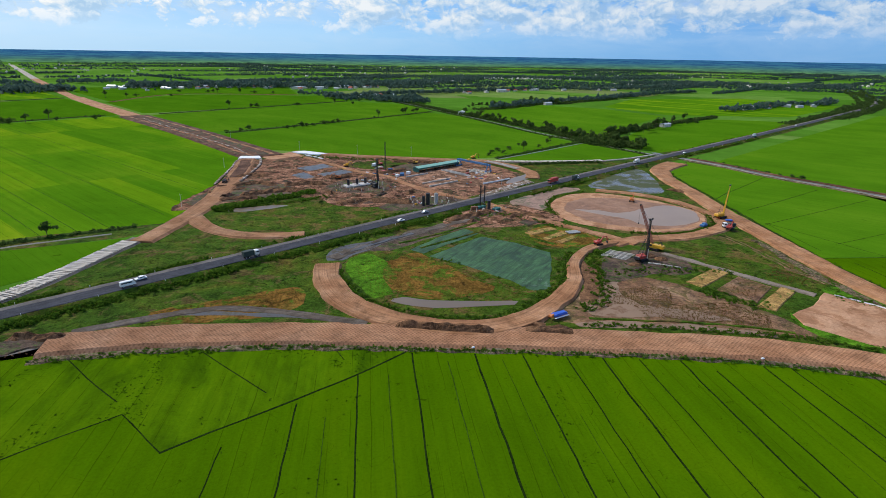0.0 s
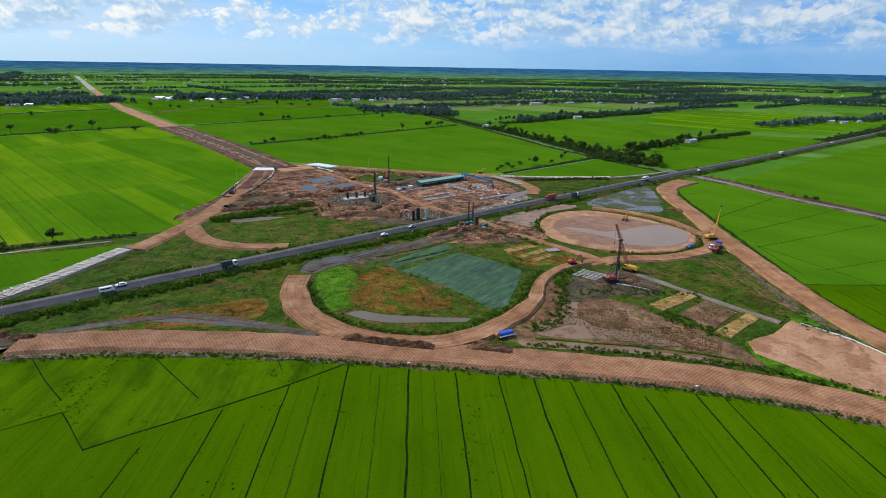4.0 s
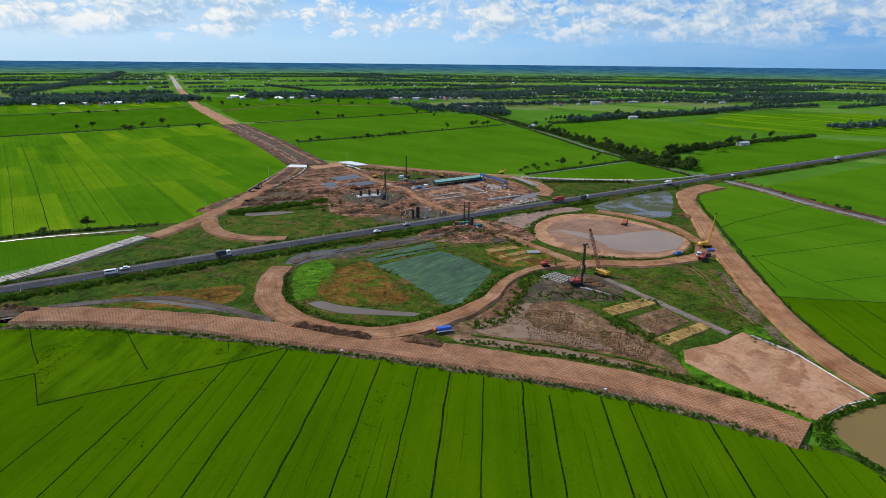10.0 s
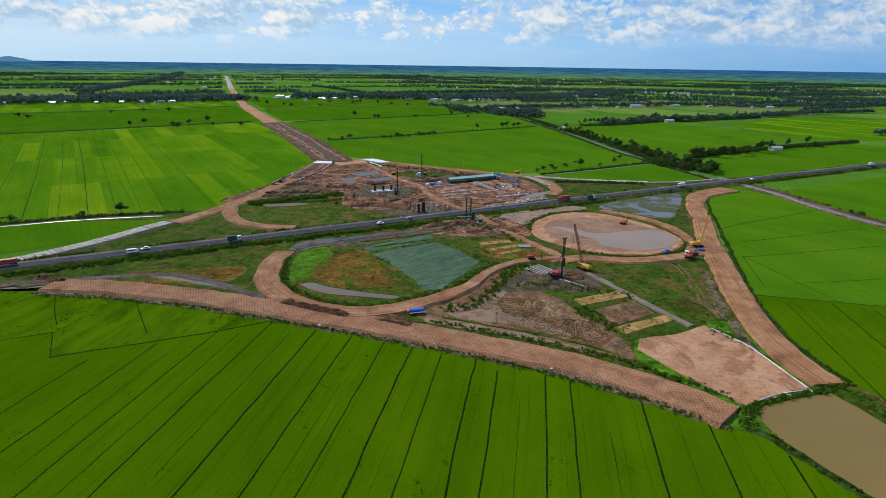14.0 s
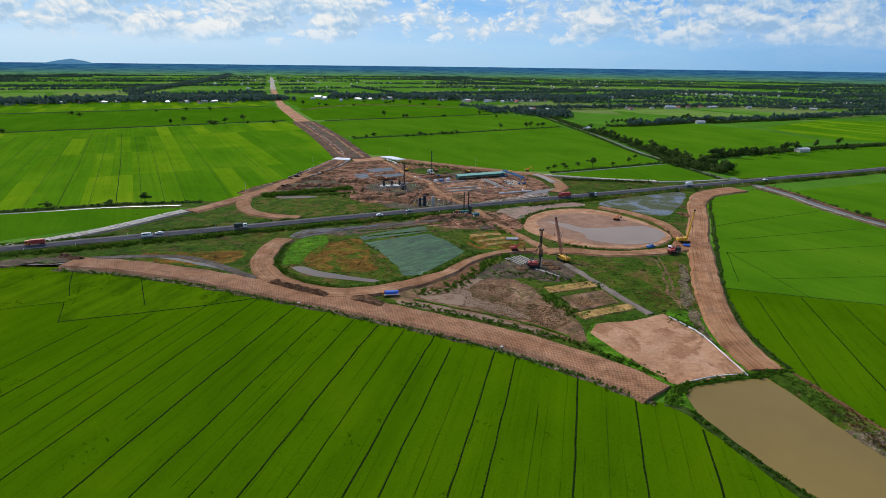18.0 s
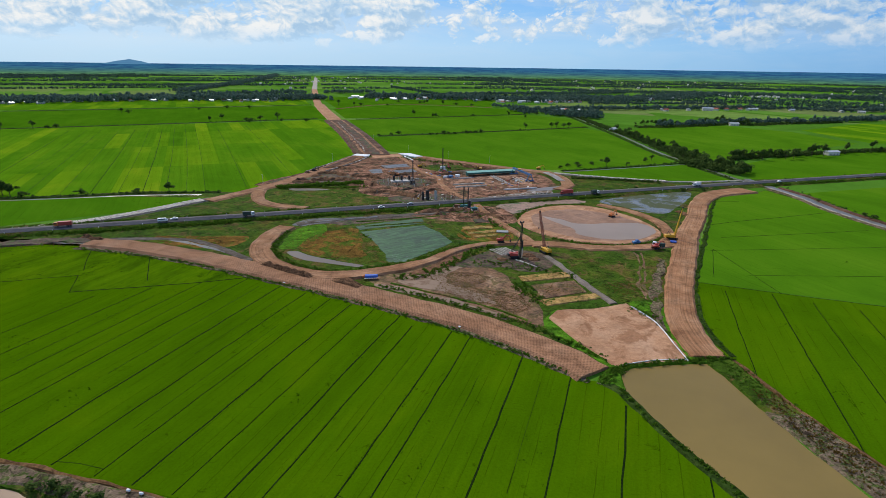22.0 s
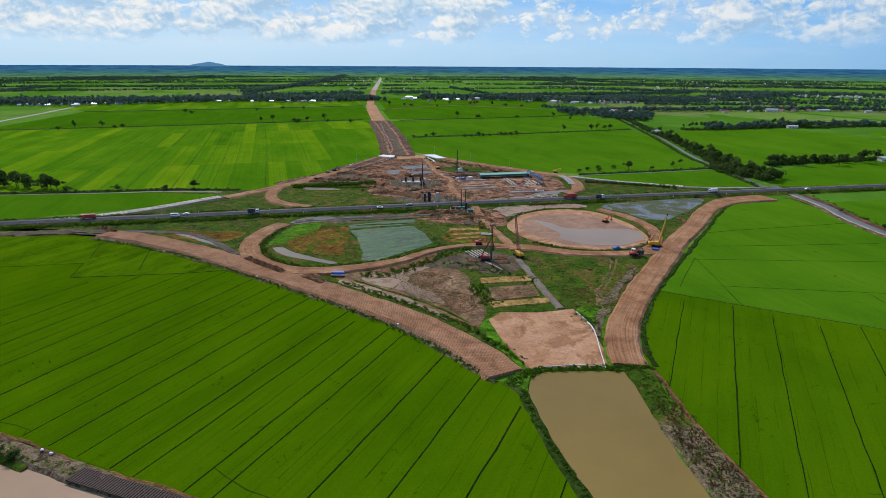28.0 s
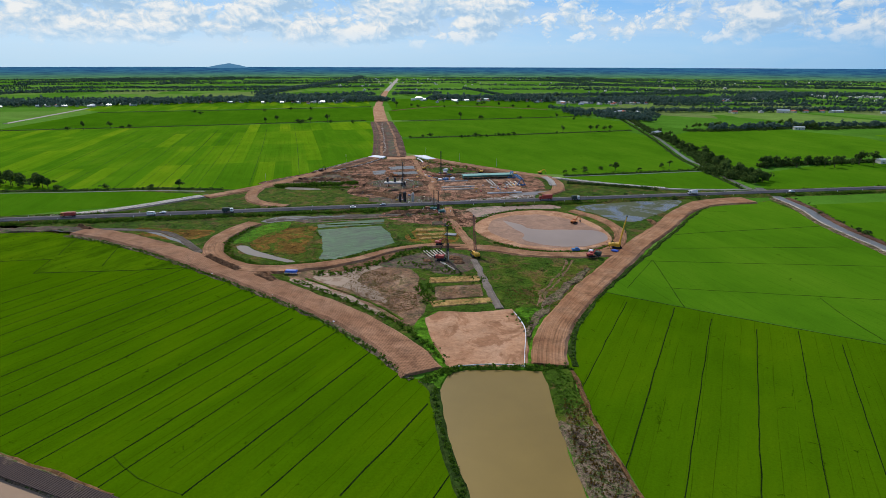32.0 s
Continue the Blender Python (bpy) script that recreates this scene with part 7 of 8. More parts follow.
def car(m, paint, label, length=4.4, tall=1.5, van=False):
    t = tagged(new("van" if van else "car"), label, "van" if van else "car", group="vehicles on the highway")
    w = 1.8
    if van:
        prof = [(-0.5, 0.3), (0.5, 0.3), (0.5, 0.55), (0.36, 1.0), (-0.5, 1.0)]
    else:
        prof = [(-0.5, 0.28), (0.5, 0.28), (0.5, 0.55), (0.25, 0.62), (0.1, 1.0), (-0.25, 1.0), (-0.4, 0.66), (-0.5, 0.62)]
    bm = bmesh.new()
    rings = [[bm.verts.new((x * length, s * w / 2 * (0.86 if z > 0.9 else 1), z * tall)) for x, z in prof] for s in (-1, 1)]
    bm.faces.new(rings[0])
    bm.faces.new(list(reversed(rings[1])))
    n = len(prof)
    for i in range(n):
        bm.faces.new((rings[0][i], rings[1][i], rings[1][(i + 1) % n], rings[0][(i + 1) % n]))
    bmesh.ops.recalc_face_normals(bm, faces=bm.faces)
    body = part("body", bm, paint, t)
    bm = bmesh.new()
    if van:
        box(bm, (0.05, w * 0.85, 0.55), (0.445 * length, 0, tall * 0.78), (0, -16, 0))
        for s in (-1, 1):
            box(bm, (length * 0.7, 0.05, 0.5), (-0.08 * length, s * w * 0.47, tall * 0.78))
    else:
        box(bm, (0.05, w * 0.8, 0.5), (0.185 * length, 0, tall * 0.8), (0, -52, 0))
        for s in (-1, 1):
            box(bm, (length * 0.42, 0.05, 0.36), (-0.08 * length, s * w * 0.47, tall * 0.8))
    part("window", bm, GLASSDARK, body)
    wheels(t, [(x * length, s * (w / 2 - 0.1)) for x in (0.32, -0.32) for s in (-1, 1)], 0.33, 0.22)
    t.matrix_world = m
    return t


HWANG = math.degrees(math.atan2(0.593, 0.805))


def on_road(s, lane, back=False):
    x, y = -183 + hwdir.x * s + hwn.x * lane, 156 + hwdir.y * s + hwn.y * lane
    return pose(x, y, 1.87, 0, 0, HWANG + (180 if back else 0))


GREYBOX = plain("dark_green_canvas", (0.05, 0.07, 0.06), 0.7, 0.2)
SILVER = plain("silver_car_paint", (0.42, 0.43, 0.45), 0.3, 0.6, 0.3)
van_1 = car(on_road(107, -3.4), WHITE, "white delivery van on the highway", 5.6, 2.5, True)
truck(on_road(158, -3.2), WHITE, GREYBOX, "truck with dark canvas load on the highway", 7.5, 2.3)
car(on_road(113, 1.0, True), WHITE, "white car on the highway", 4.4, 1.5)
car(on_road(246, -3.3), WHITE, "white sedan on the highway", 4.4, 1.5)
car(on_road(268, 1.0, True), SILVER, "silver car on the highway", 4.4, 1.5)
truck(on_road(395, 1.0, True), REDPAINT, REDPAINT, "red truck with a tall red cargo box", 10.5, 2.7)
truck(on_road(52, 0.8, True), ORANGE, REDPAINT, "red lorry on the highway", 9.5, 2.2)
truck(on_road(418, -3.2), WHITE, GREYBOX, "small truck with a grey box on the highway", 6.5, 2.2)
truck(on_road(520, 1.0, True), WHITE, WHITE, "white truck on the highway", 7.5, 2.5)
car(on_road(607, -3.2), WHITE, "white car on the highway near the canal", 4.5, 1.6)
truck(on_road(800, -3.2), WHITE, WHITE, "white truck far along the highway", 8.5, 2.6)
car(on_road(980, 1.0, True), WHITE, "white car far along the highway", 4.5, 1.6)
# white marker posts at the highway's edge
bm = bmesh.new()
rod(bm, (0, 0, -0.2), (0, 0, 0.75), 0.1, 0.08, 6)
rod(bm, (0, 0, 0.55), (0, 0, 0.66), 0.11, None, 6)
post = part("marker_post", bm, WHITE)
tagged(post, "white marker post at the highway edge", "marker post", group="marker posts of the highway")
post.matrix_world = on_road(0, -5.6)
for k in range(1, 34):
    for lane in (-5.9, 6.2):
        o = post.copy()
        scene.collection.objects.link(o)
        o.matrix_world = on_road(k * 24, lane)
        o.location.z = 1.75

# piling rig by the loop, with its piles
piling_rig(pose(125.5, 231, 0.25, 0, 0, 25) @ Matrix.Scale(0.9, 4), 21.5, REDPAINT, "tall black piling rig with a red engine house")
piling_rig(pose(4.5, 391, 0.3, 0, 0, -60), 20.0, DARKSTEEL, "black piling rig beside the bridge piers")
crane(pose(139.5, 245.5, 0.25, 0, 0, 130), (10.5, -1.5, 20.5), YELLOW, plain("red_brown_boom", (0.30, 0.10, 0.06), 0.6, 0.4), "yellow crawler crane with a lattice boom")
crane(pose(207, 296, 0.9, 0, 0, 20), (4.2, 0.5, 19.0), YELLOW, YELLOW, "yellow crane with a raised boom on the haul road", True)

bm = bmesh.new()
box(bm, (12.0, 0.42, 0.42), (0, 0, 0.21), bevel=0.03)
pile = tagged(part("concrete_post", bm, PILEC), "long square concrete foundation post lying on mud", "concrete post", group="concrete posts by the rig")
pile.matrix_world = pose(114, 236, 0.25, 0, 0, -40)
for x, y, z, a in ((115.4, 237.2, 0.25, -38), (117, 238.6, 0.25, -40), (118.2, 239.8, 0.25, -41), (119.8, 241, 0.25, -39), (132, 224.5, 0.25, -30), (134, 223.6, 0.25, -34), (121, 242.4, 0.25, -40)):
    copy_thing(pile, pose(x, y, z, 0, 0, a))
stack = tagged(new("pipe_stack"), "row of pale concrete pipes beside the site track", "pipes")
for k in range(7):
    bm = bmesh.new()
    rod(bm, (-3.5 + 0.3 * (k % 2), -1.8 + k * 0.6, 0.3), (3.5 + 0.3 * (k % 2), -1.8 + k * 0.6, 0.3), 0.29, None, 10)
    part("pipe", bm, CONCRETE, stack)
stack.matrix_world = pose(108.5, 276.5, 0.25, 0, 0, 12)
for x, y, s in ((131, 237, 1.0), (136, 232, 0.8), (120, 226, 0.7)):
    bm = bmesh.new()
    bmesh.ops.create_icosphere(bm, subdivisions=3, radius=1)
    for v in bm.verts:
        k = 1 + 0.25 * noise.noise(v.co * 1.7 + Vector((x, y, 0)))
        v.co = Vector((v.co.x * 4.5 * s * k, v.co.y * 3.0 * s * k, max(-0.1, v.co.z) * 1.3 * s * k))
    heap = tagged(part("earth_mound", bm, SPOIL, None, "", True), "low heap of dug earth beside the rig", "spoil heap", group="spoil heaps")
    heap.location = (x, y, 0.15)


def berm(pts, width, tall, label, material=None):
    """A dumped row of earth: uneven crest, lumpy sides."""
    line = spline(pts, 1.2)
    verts, faces = [], []
    cols = 9
    for i, q in enumerate(line):
        a, b = line[max(i - 1, 0)], line[min(i + 1, len(line) - 1)]
        d = (b - a).normalized()
        end = min(1.0, i / 3, (len(line) - 1 - i) / 3)
        for k in range(cols):
            u = k / (cols - 1) * 2 - 1
            h = tall * max(0.0, 1 - u * u) * end * (1 + 0.7 * noise.noise((q.x * 0.35, q.y * 0.35, k * 0.5)))
            o = u * width / 2 * (1 + 0.3 * noise.noise((q.x * 0.3, q.y * 0.3, 9)))
            verts.append((q.x - d.y * o, q.y + d.x * o, -0.05 + h))
    for i in range(len(line) - 1):
        for k in range(cols - 1):
            faces.append((i * cols + k, i * cols + k + 1, (i + 1) * cols + k + 1, (i + 1) * cols + k))
    return tagged(mesh_part("earth_mound", verts, faces, material or SPOIL), label, "spoil heap", group="spoil heaps")


for q, w, h, z in ((((8, 175), (17, 172.5), (30, 169), (41, 167)), 4.0, 1.8, 1.2), (((52, 167.5), (59, 166), (68, 164)), 4.0, 1.5, 1.2), (((56, 171.5), (60, 170)), 2.4, 1.0, 1.2), (((-118, 180), (-108, 178), (-98, 178)), 5, 2.0, 0.2),
                   (((-20, 346), (-4, 352), (14, 350), (28, 346)), 9, 2.0, 0.2), (((-84, 372), (-60, 384), (-40, 380)), 8, 2.0, 0.2), (((-96, 400), (-80, 410), (-66, 402)), 8, 1.8, 0.2), (((-34, 428), (-24, 424), (-14, 430)), 6, 2.2, 0.2),
                   (((44, 304), (58, 312), (74, 322)), 7, 1.8, 0.2), (((78, 306), (92, 312), (102, 304)), 6, 1.6, 0.2), (((20, 490), (40, 487), (60, 482)), 6, 1.8, 0.2), (((-96, 360), (-86, 364), (-70, 366)), 6, 1.6, 0.2),
                   (((214, 372), (218, 366), (221, 360)), 3, 1.4, 0.4), (((-60, 400), (-44, 406), (-30, 402)), 7, 1.9, 0.2), (((-100, 430), (-88, 438), (-76, 434)), 7, 1.6, 0.2), (((8, 440), (20, 446), (30, 458)), 6, 1.6, 0.2)):
    berm(q, w, h, "rough heap of reddish dug earth").location.z = z

for i in range(34):
    x, y = within([(-112, 352), (-100, 430), (-60, 418), (-30, 400), (12, 420), (30, 372), (20, 346), (-6, 346), (-34, 370), (-80, 364)], 1, RNG)[0] if i < 24 else within([(46, 300), (58, 318), (84, 330), (104, 308), (80, 297)], 1, RNG)[0]
    a, n = RNG.uniform(0, 3.14), RNG.uniform(3, 7)
    berm(((x - math.cos(a) * n, y - math.sin(a) * n), (x, y + RNG.normal(0, 0.6)), (x + math.cos(a) * n, y + math.sin(a) * n)), RNG.uniform(3, 6), RNG.uniform(0.8, 1.9), "small fresh heap of dug earth", (SPOIL, REDEARTH, DARKMUD)[i % 3]).location.z = 0.2

# blue-tarped heap on the loop road, small machines on the site
bm = bmesh.new()
box(bm, (6.2, 2.6, 1.1), (0, 0, 0.55), bevel=0.35)
for v in bm.verts:
    v.co += Vector((0.25 * noise.noise(v.co * 1.3), 0.25 * noise.noise(v.co * 1.7), 0.2 * noise.noise(v.co)))
tarp = tagged(new("tarp_heap"), "load of site gear under a blue tarpaulin", "tarpaulin")
part("tarp", bm, BLUE, tarp)
bm = bmesh.new()
box(bm, (1.6, 1.8, 0.8), (-3.4, 0.2, 0.4), bevel=0.1)
box(bm, (0.8, 0.8, 0.5), (-3.2, -0.2, 1.0), bevel=0.1)
part("pump", bm, ORANGE, tarp, "orange pump beside the tarpaulin")
bm = bmesh.new()
box(bm, (6.6, 0.7, 0.08), (0, -1.6, 0.05))
part("sheet_edge", bm, FABRIC, tarp)
tarp.matrix_world = pose(67.2, 176.8, 1.15, 0, 0, 24)
truck(pose(199, 276, 0.85, 0, 0, 175), WHITE, GREYBOX, "tipper truck with a white cab on the haul road", 7.0, 1.6)
excavator(pose(197.5, 273, 0.8, 0, 0, 40), REDPAINT, "small red excavator beside the tipper truck")
bm = bmesh.new()
box(bm, (3.6, 2.4, 0.9), (0, 0, 0.45), (0, 0, 10), bevel=0.25)
blue_2 = tagged(part("tarp_heap", bm, BLUE), "blue tarpaulin bundle beside the yellow crane", "tarpaulin")
blue_2.matrix_world = pose(207.5, 288.8, 0.9, 0, 0, -20)
bm = bmesh.new()
box(bm, (4.6, 2.6, 1.2), (0, 0, 0.6), bevel=0.2)
box(bm, (2.0, 2.0, 0.8), (0.5, 0, 1.5), bevel=0.2)
pump = tagged(part("dredge_pump", bm, GANTRYBLUE), "blue dredge pump at the sand basin rim", "pump")
pump.matrix_world = pose(187, 281, 0.55, 0, 0, 30)
excavator(pose(113, 252.5, 1.2, 0, 0, 20), REDPAINT, "small red excavator on the site road")
for x, y, a, mt, lab in ((-18, 470, 30, YELLOW, "yellow excavator among the settling basins"), (40, 480, 170, YELLOW, "yellow excavator behind the green shed"), (-23, 421, 200, ORANGE, "rusty orange excavator beside the piers"), (95, 500, 20, YELLOW, "yellow excavator on the earth road"), (-102, 410, 80, DARKSTEEL, "dark roller-excavator on the ramp road"), (171, 338, 60, ORANGE, "small orange excavator on the sand basin"), (10, 476, 120, REDPAINT, "red excavator in the works")):
    excavator(pose(x, y, 0.9 if y > 495 or x < -95 else 0.55 if x > 160 else 0.25, 0, 0, a), mt, lab)

# piers of the new bridge
def pier(m, tall, r, mt, label):
    t = tagged(new("bridge_pier"), label, "bridge pier", group="piers of the new bridge")
    bm = bmesh.new()
    rod(bm, (0, 0, 0), (0, 0, tall), r, None, 18)
    shaft = part("shaft", bm, mt, t)
    for k in range(1, int(tall / 1.3) + 1):
        bm = bmesh.new()
        rod(bm, (0, 0, k * 1.3 - 0.08), (0, 0, k * 1.3 + 0.08), r + 0.1, None, 18)
        part("formwork_ring", bm, mt, shaft)
    bm = bmesh.new()
    for k in range(10):
        a = k * 0.628
        rod(bm, (math.cos(a) * r * 0.8, math.sin(a) * r * 0.8, tall), (math.cos(a) * r * 0.8, math.sin(a) * r * 0.8, tall + 1.1), 0.03, None, 4)
    part("rebar", bm, plain("rusty_rebar", (0.20, 0.08, 0.04), 0.8, 0.2), t)
    t.matrix_world = m
    return t


bm = bmesh.new()
box(bm, (19, 7.0, 1.0), (0, 0, 0.5), (0, 0, 0), bevel=0.08)
cap = tagged(part("pier_footing", bm, CONCRETE), "pale concrete pile cap in the excavation", "pile cap")
cap.matrix_world = pose(-8.4, 398, 0.2, 0, 0, 27)
for x, y in ((-14.4, 395.2), (-8.4, 398.2), (-2.4, 401.2)):
    pier(pose(x, y, 1.2), 4.0, 0.95, DARKSTEEL, "round bridge pier in black steel formwork")
pier(pose(36.5, 340.5, 0.2), 7.5, 1.2, DARKSTEEL, "tall bridge pier in black steel formwork")
pier(pose(42, 343.5, 0.2), 6.8, 1.1, CONCRETE, "bare concrete bridge pier")
pier(pose(33.5, 338.6, 0.2), 6.2, 0.9, DARKSTEEL, "slim bridge pier in black steel formwork")
RUSTBAR = plain("rusty_cage", (0.19, 0.09, 0.05), 0.8, 0.2)
for x, y, h in ((50.3, 350, 4.5), (53.5, 351.5, 4.5), (46, 352, 3.2), (28, 350, 3.0)):
    bm = bmesh.new()
    lattice(bm, (0, 0, 0), (0, 0, h), 1.4, 1.4, 4, 0.1, 0.06)
    cage = tagged(part("rebar_cage", bm, RUSTBAR), "standing rust-brown rebar cage", "rebar cage", group="rebar cages")
    cage.location = (x, y, 0.2)
# drilling mast and the works by the highway
for x, y, h, lab in ((13.5, 446, 24.0, "thin drilling mast over the works"), (68, 330, 14.5, "slender hoist frame beside the highway"), (70.8, 331.5, 14.0, "slender hoist frame beside the highway")):
    t = tagged(new("drilling_mast"), lab, "drilling mast", group="drilling masts")
    bm = bmesh.new()
    lattice(bm, (0, 0, 0.2), (0, 0, h), 0.8 if h > 20 else 0.45, 0.6 if h > 20 else 0.45, int(h / 1.5), 0.13, 0.07)
    part("mast", bm, DARKSTEEL, t)
    bm = bmesh.new()
    box(bm, (3.6, 2.4, 1.4), (-1.4, 0, 0.8), bevel=0.12)
    part("winch_house", bm, REDPAINT if h > 20 else TEAL, t)
    bm = bmesh.new()
    bar(bm, (-2.6, 0, 1.2), (0, 0, h * 0.55), 0.16)
    part("stay", bm, DARKSTEEL, t)
    t.matrix_world = pose(x, y, 0.2, 0, 0, 40)
bm = bmesh.new()
rod(bm, (0, 0, 0), (0, 0, 5.2), 1.0, None, 16)
rod(bm, (0, 0, 5.2), (0, 0, 5.5), 1.15, None, 16)
casing = tagged(part("steel_casing", bm, DARKSTEEL), "black steel casing standing in the dig", "steel casing")
casing.location = (73, 327.5, 0.2)
for x, y, sx, sy, h, mt, lab in ((77, 325, 5, 3, 1.4, TEAL, "teal slurry tank by the highway"), (64, 328, 4, 2.5, 1.6, RUSTBAR, "rusty steel tank in the dig"), (26, 432, 5, 3, 1.8, GANTRYBLUE, "blue steel site container"), (31, 436, 4, 2.5, 2.2, WHITE, "small white site cabin by the yard"), (22, 428, 3, 2.5, 1.6, WHITE, "white pickup-sized site cabin"), (10, 462, 4, 2.4, 1.5, CONCRETE, "grey mixing tank by the drill"), (5, 472, 5, 2.5, 2.2, WHITE, "white site cabin by the drill")):
    bm = bmesh.new()
    box(bm, (sx, sy, h), (0, 0, h / 2), bevel=0.1)
    o = tagged(new("site_container"), lab, "container", group="containers on the site")
    part("body", bm, mt, o)
    for k in range(int(sx / 0.6)):
        bm = bmesh.new()
        box(bm, (0.1, sy + 0.1, h * 0.9), (-sx / 2 + 0.3 + k * 0.6, 0, h / 2))
        part("rib", bm, mt, o)
    o.matrix_world = pose(x, y, 0.3, 0, 0, (x * 31) % 90)

# casting yard: green shed, gantry, beams
sdir, sang = Vector((36.4, 28.0, 0)).normalized(), math.degrees(math.atan2(28.0, 36.4))
shed = tagged(new("workshop_shed"), "long open shed with a pale green sheet roof", "shed")
L, W, Hs = 47.0, 6.5, 3.3
v = [(-1, -W / 2 - 0.6, Hs), (L + 1, -W / 2 - 0.6, Hs), (L + 1, 0, Hs + 1.1), (-1, 0, Hs + 1.1), (-1, W / 2 + 0.6, Hs), (L + 1, W / 2 + 0.6, Hs)]
v += [(a, b_, c - 0.12) for a, b_, c in v]
mesh_part("roof", v, [(0, 1, 2, 3), (3, 2, 5, 4), (7, 6, 9, 8), (8, 9, 10, 11), (1, 0, 6, 7), (4, 5, 11, 10), (0, 3, 9, 6), (3, 4, 10, 9), (2, 1, 7, 8), (5, 2, 8, 11)], GREENROOF, shed)
for k in range(24):
    for s in (-1, 1):
        bm = bmesh.new()
        bar(bm, (k * 2.0, 0, Hs + 1.13), (k * 2.0, s * (W / 2 + 0.6), Hs + 0.03), 0.07)
        part("roof_rib", bm, GREENROOF, shed)
for k in range(12):
    for s in (-1, 1):
        bm = bmesh.new()
        bar(bm, (0.3 + k * 4.13, s * W / 2, 0), (0.3 + k * 4.13, s * W / 2, Hs), 0.2)
        part("post", bm, TEAL, shed)
bm = bmesh.new()
box(bm, (L, 0.1, 2.6), (L / 2, W / 2, 1.5))
part("back_wall", bm, TEAL, shed)
bm = bmesh.new()
box(bm, (L, 0.1, 1.3), (L / 2, -W / 2, 2.6))
part("front_band", bm, TEAL, shed)
for x in (0.0, L):
    bm = bmesh.new()
    box(bm, (0.1, W, Hs - 0.1), (x, 0, Hs / 2))
    part("end_wall", bm, TEAL, shed)
shed.matrix_world = pose(37.8, 444.5, 0.35, 0, 0, sang)

gan = tagged(new("gantry_crane"), "blue gantry crane spanning the casting beds", "gantry crane")
span, gh = 35.0, 5.6
bm = bmesh.new()
for s in (-0.9, 0.9):
    box(bm, (span + 2, 0.6, 1.3), (span / 2, s, gh), bevel=0.05)
for k in range(13):
    box(bm, (0.25, 2.2, 0.3), (k * span / 12, 0, gh + 0.6))
part("girder", bm, GANTRYBLUE, gan)
for x in (0.4, span - 0.4):
    for s in (-1, 1):
        bm = bmesh.new()
        bar(bm, (x, s * 3.2, 0.5), (x, s * 0.9, gh - 0.5), 0.55)
        part("leg", bm, GANTRYBLUE, gan)
    bm = bmesh.new()
    box(bm, (0.8, 8.0, 0.7), (x, 0, 0.45), bevel=0.08)
    part("end_carriage", bm, GANTRYBLUE, gan)
bm = bmesh.new()
box(bm, (2.4, 2.6, 1.1), (span * 0.35, 0, gh + 1.3), bevel=0.1)
trolley = part("trolley", bm, YELLOW, gan, "yellow hoist trolley")
bm = bmesh.new()
rod(bm, (span * 0.35, 0, gh + 0.8), (span * 0.35, 0, 2.5), 0.06, None, 6)
part("hoist_cable", bm, DARKSTEEL, trolley)
gan.matrix_world = pose(76.5, 469.5, 0.35, 0, 0, math.degrees(math.atan2(-29, 20.5)))


def i_beam(length, mt):
    prof = [(-0.4, 0), (0.4, 0), (0.4, 0.25), (0.12, 0.45), (0.12, 1.0), (0.45, 1.2), (0.45, 1.4), (-0.45, 1.4), (-0.45, 1.2), (-0.12, 1.0), (-0.12, 0.45), (-0.4, 0.25)]
    v = [(s * length / 2, y, z) for s in (-1, 1) for y, z in prof]
    n = len(prof)
    f = [tuple(range(n)), tuple(reversed(range(n, 2 * n)))] + [(i, n + i, n + (i + 1) % n, (i + 1) % n) for i in range(n)]
    v = [(a, b_ * 0.75, c * 0.62) for a, b_, c in v]
    return mesh_part("precast_beam", v, f, mt)


for a, b_, mt, lab in (((59, 449.5), (75.5, 426.5), CONCRETE, "pale precast concrete bridge beam"), ((61.4, 451), (78, 428), CONCRETE, "pale precast concrete bridge beam"), ((28.7, 424), (46.5, 436), CONCRETE, "pale precast concrete bridge beam"), ((83, 396), (107.5, 413), FABRIC, "white covered casting bed"), ((38.5, 399.5), (62, 417), PILEC, "sandy casting bed"), ((43, 390.5), (66, 407), PILEC, "sandy casting bed"), ((80, 448), (92, 431), CONCRETE, "pale precast concrete bridge beam"), ((82.5, 450), (94, 434), PILEC, "pale precast concrete bridge beam"), ((86, 452.5), (97, 437), PILEC, "pale precast concrete bridge beam")):
    d = Vector((b_[0] - a[0], b_[1] - a[1], 0))
    o = tagged(i_beam(d.length, mt), lab, "precast beam", group="beams in the casting yard")
    o.matrix_world = pose((a[0] + b_[0]) / 2, (a[1] + b_[1]) / 2, 0.34, 0, 0, math.degrees(math.atan2(d.y, d.x)))
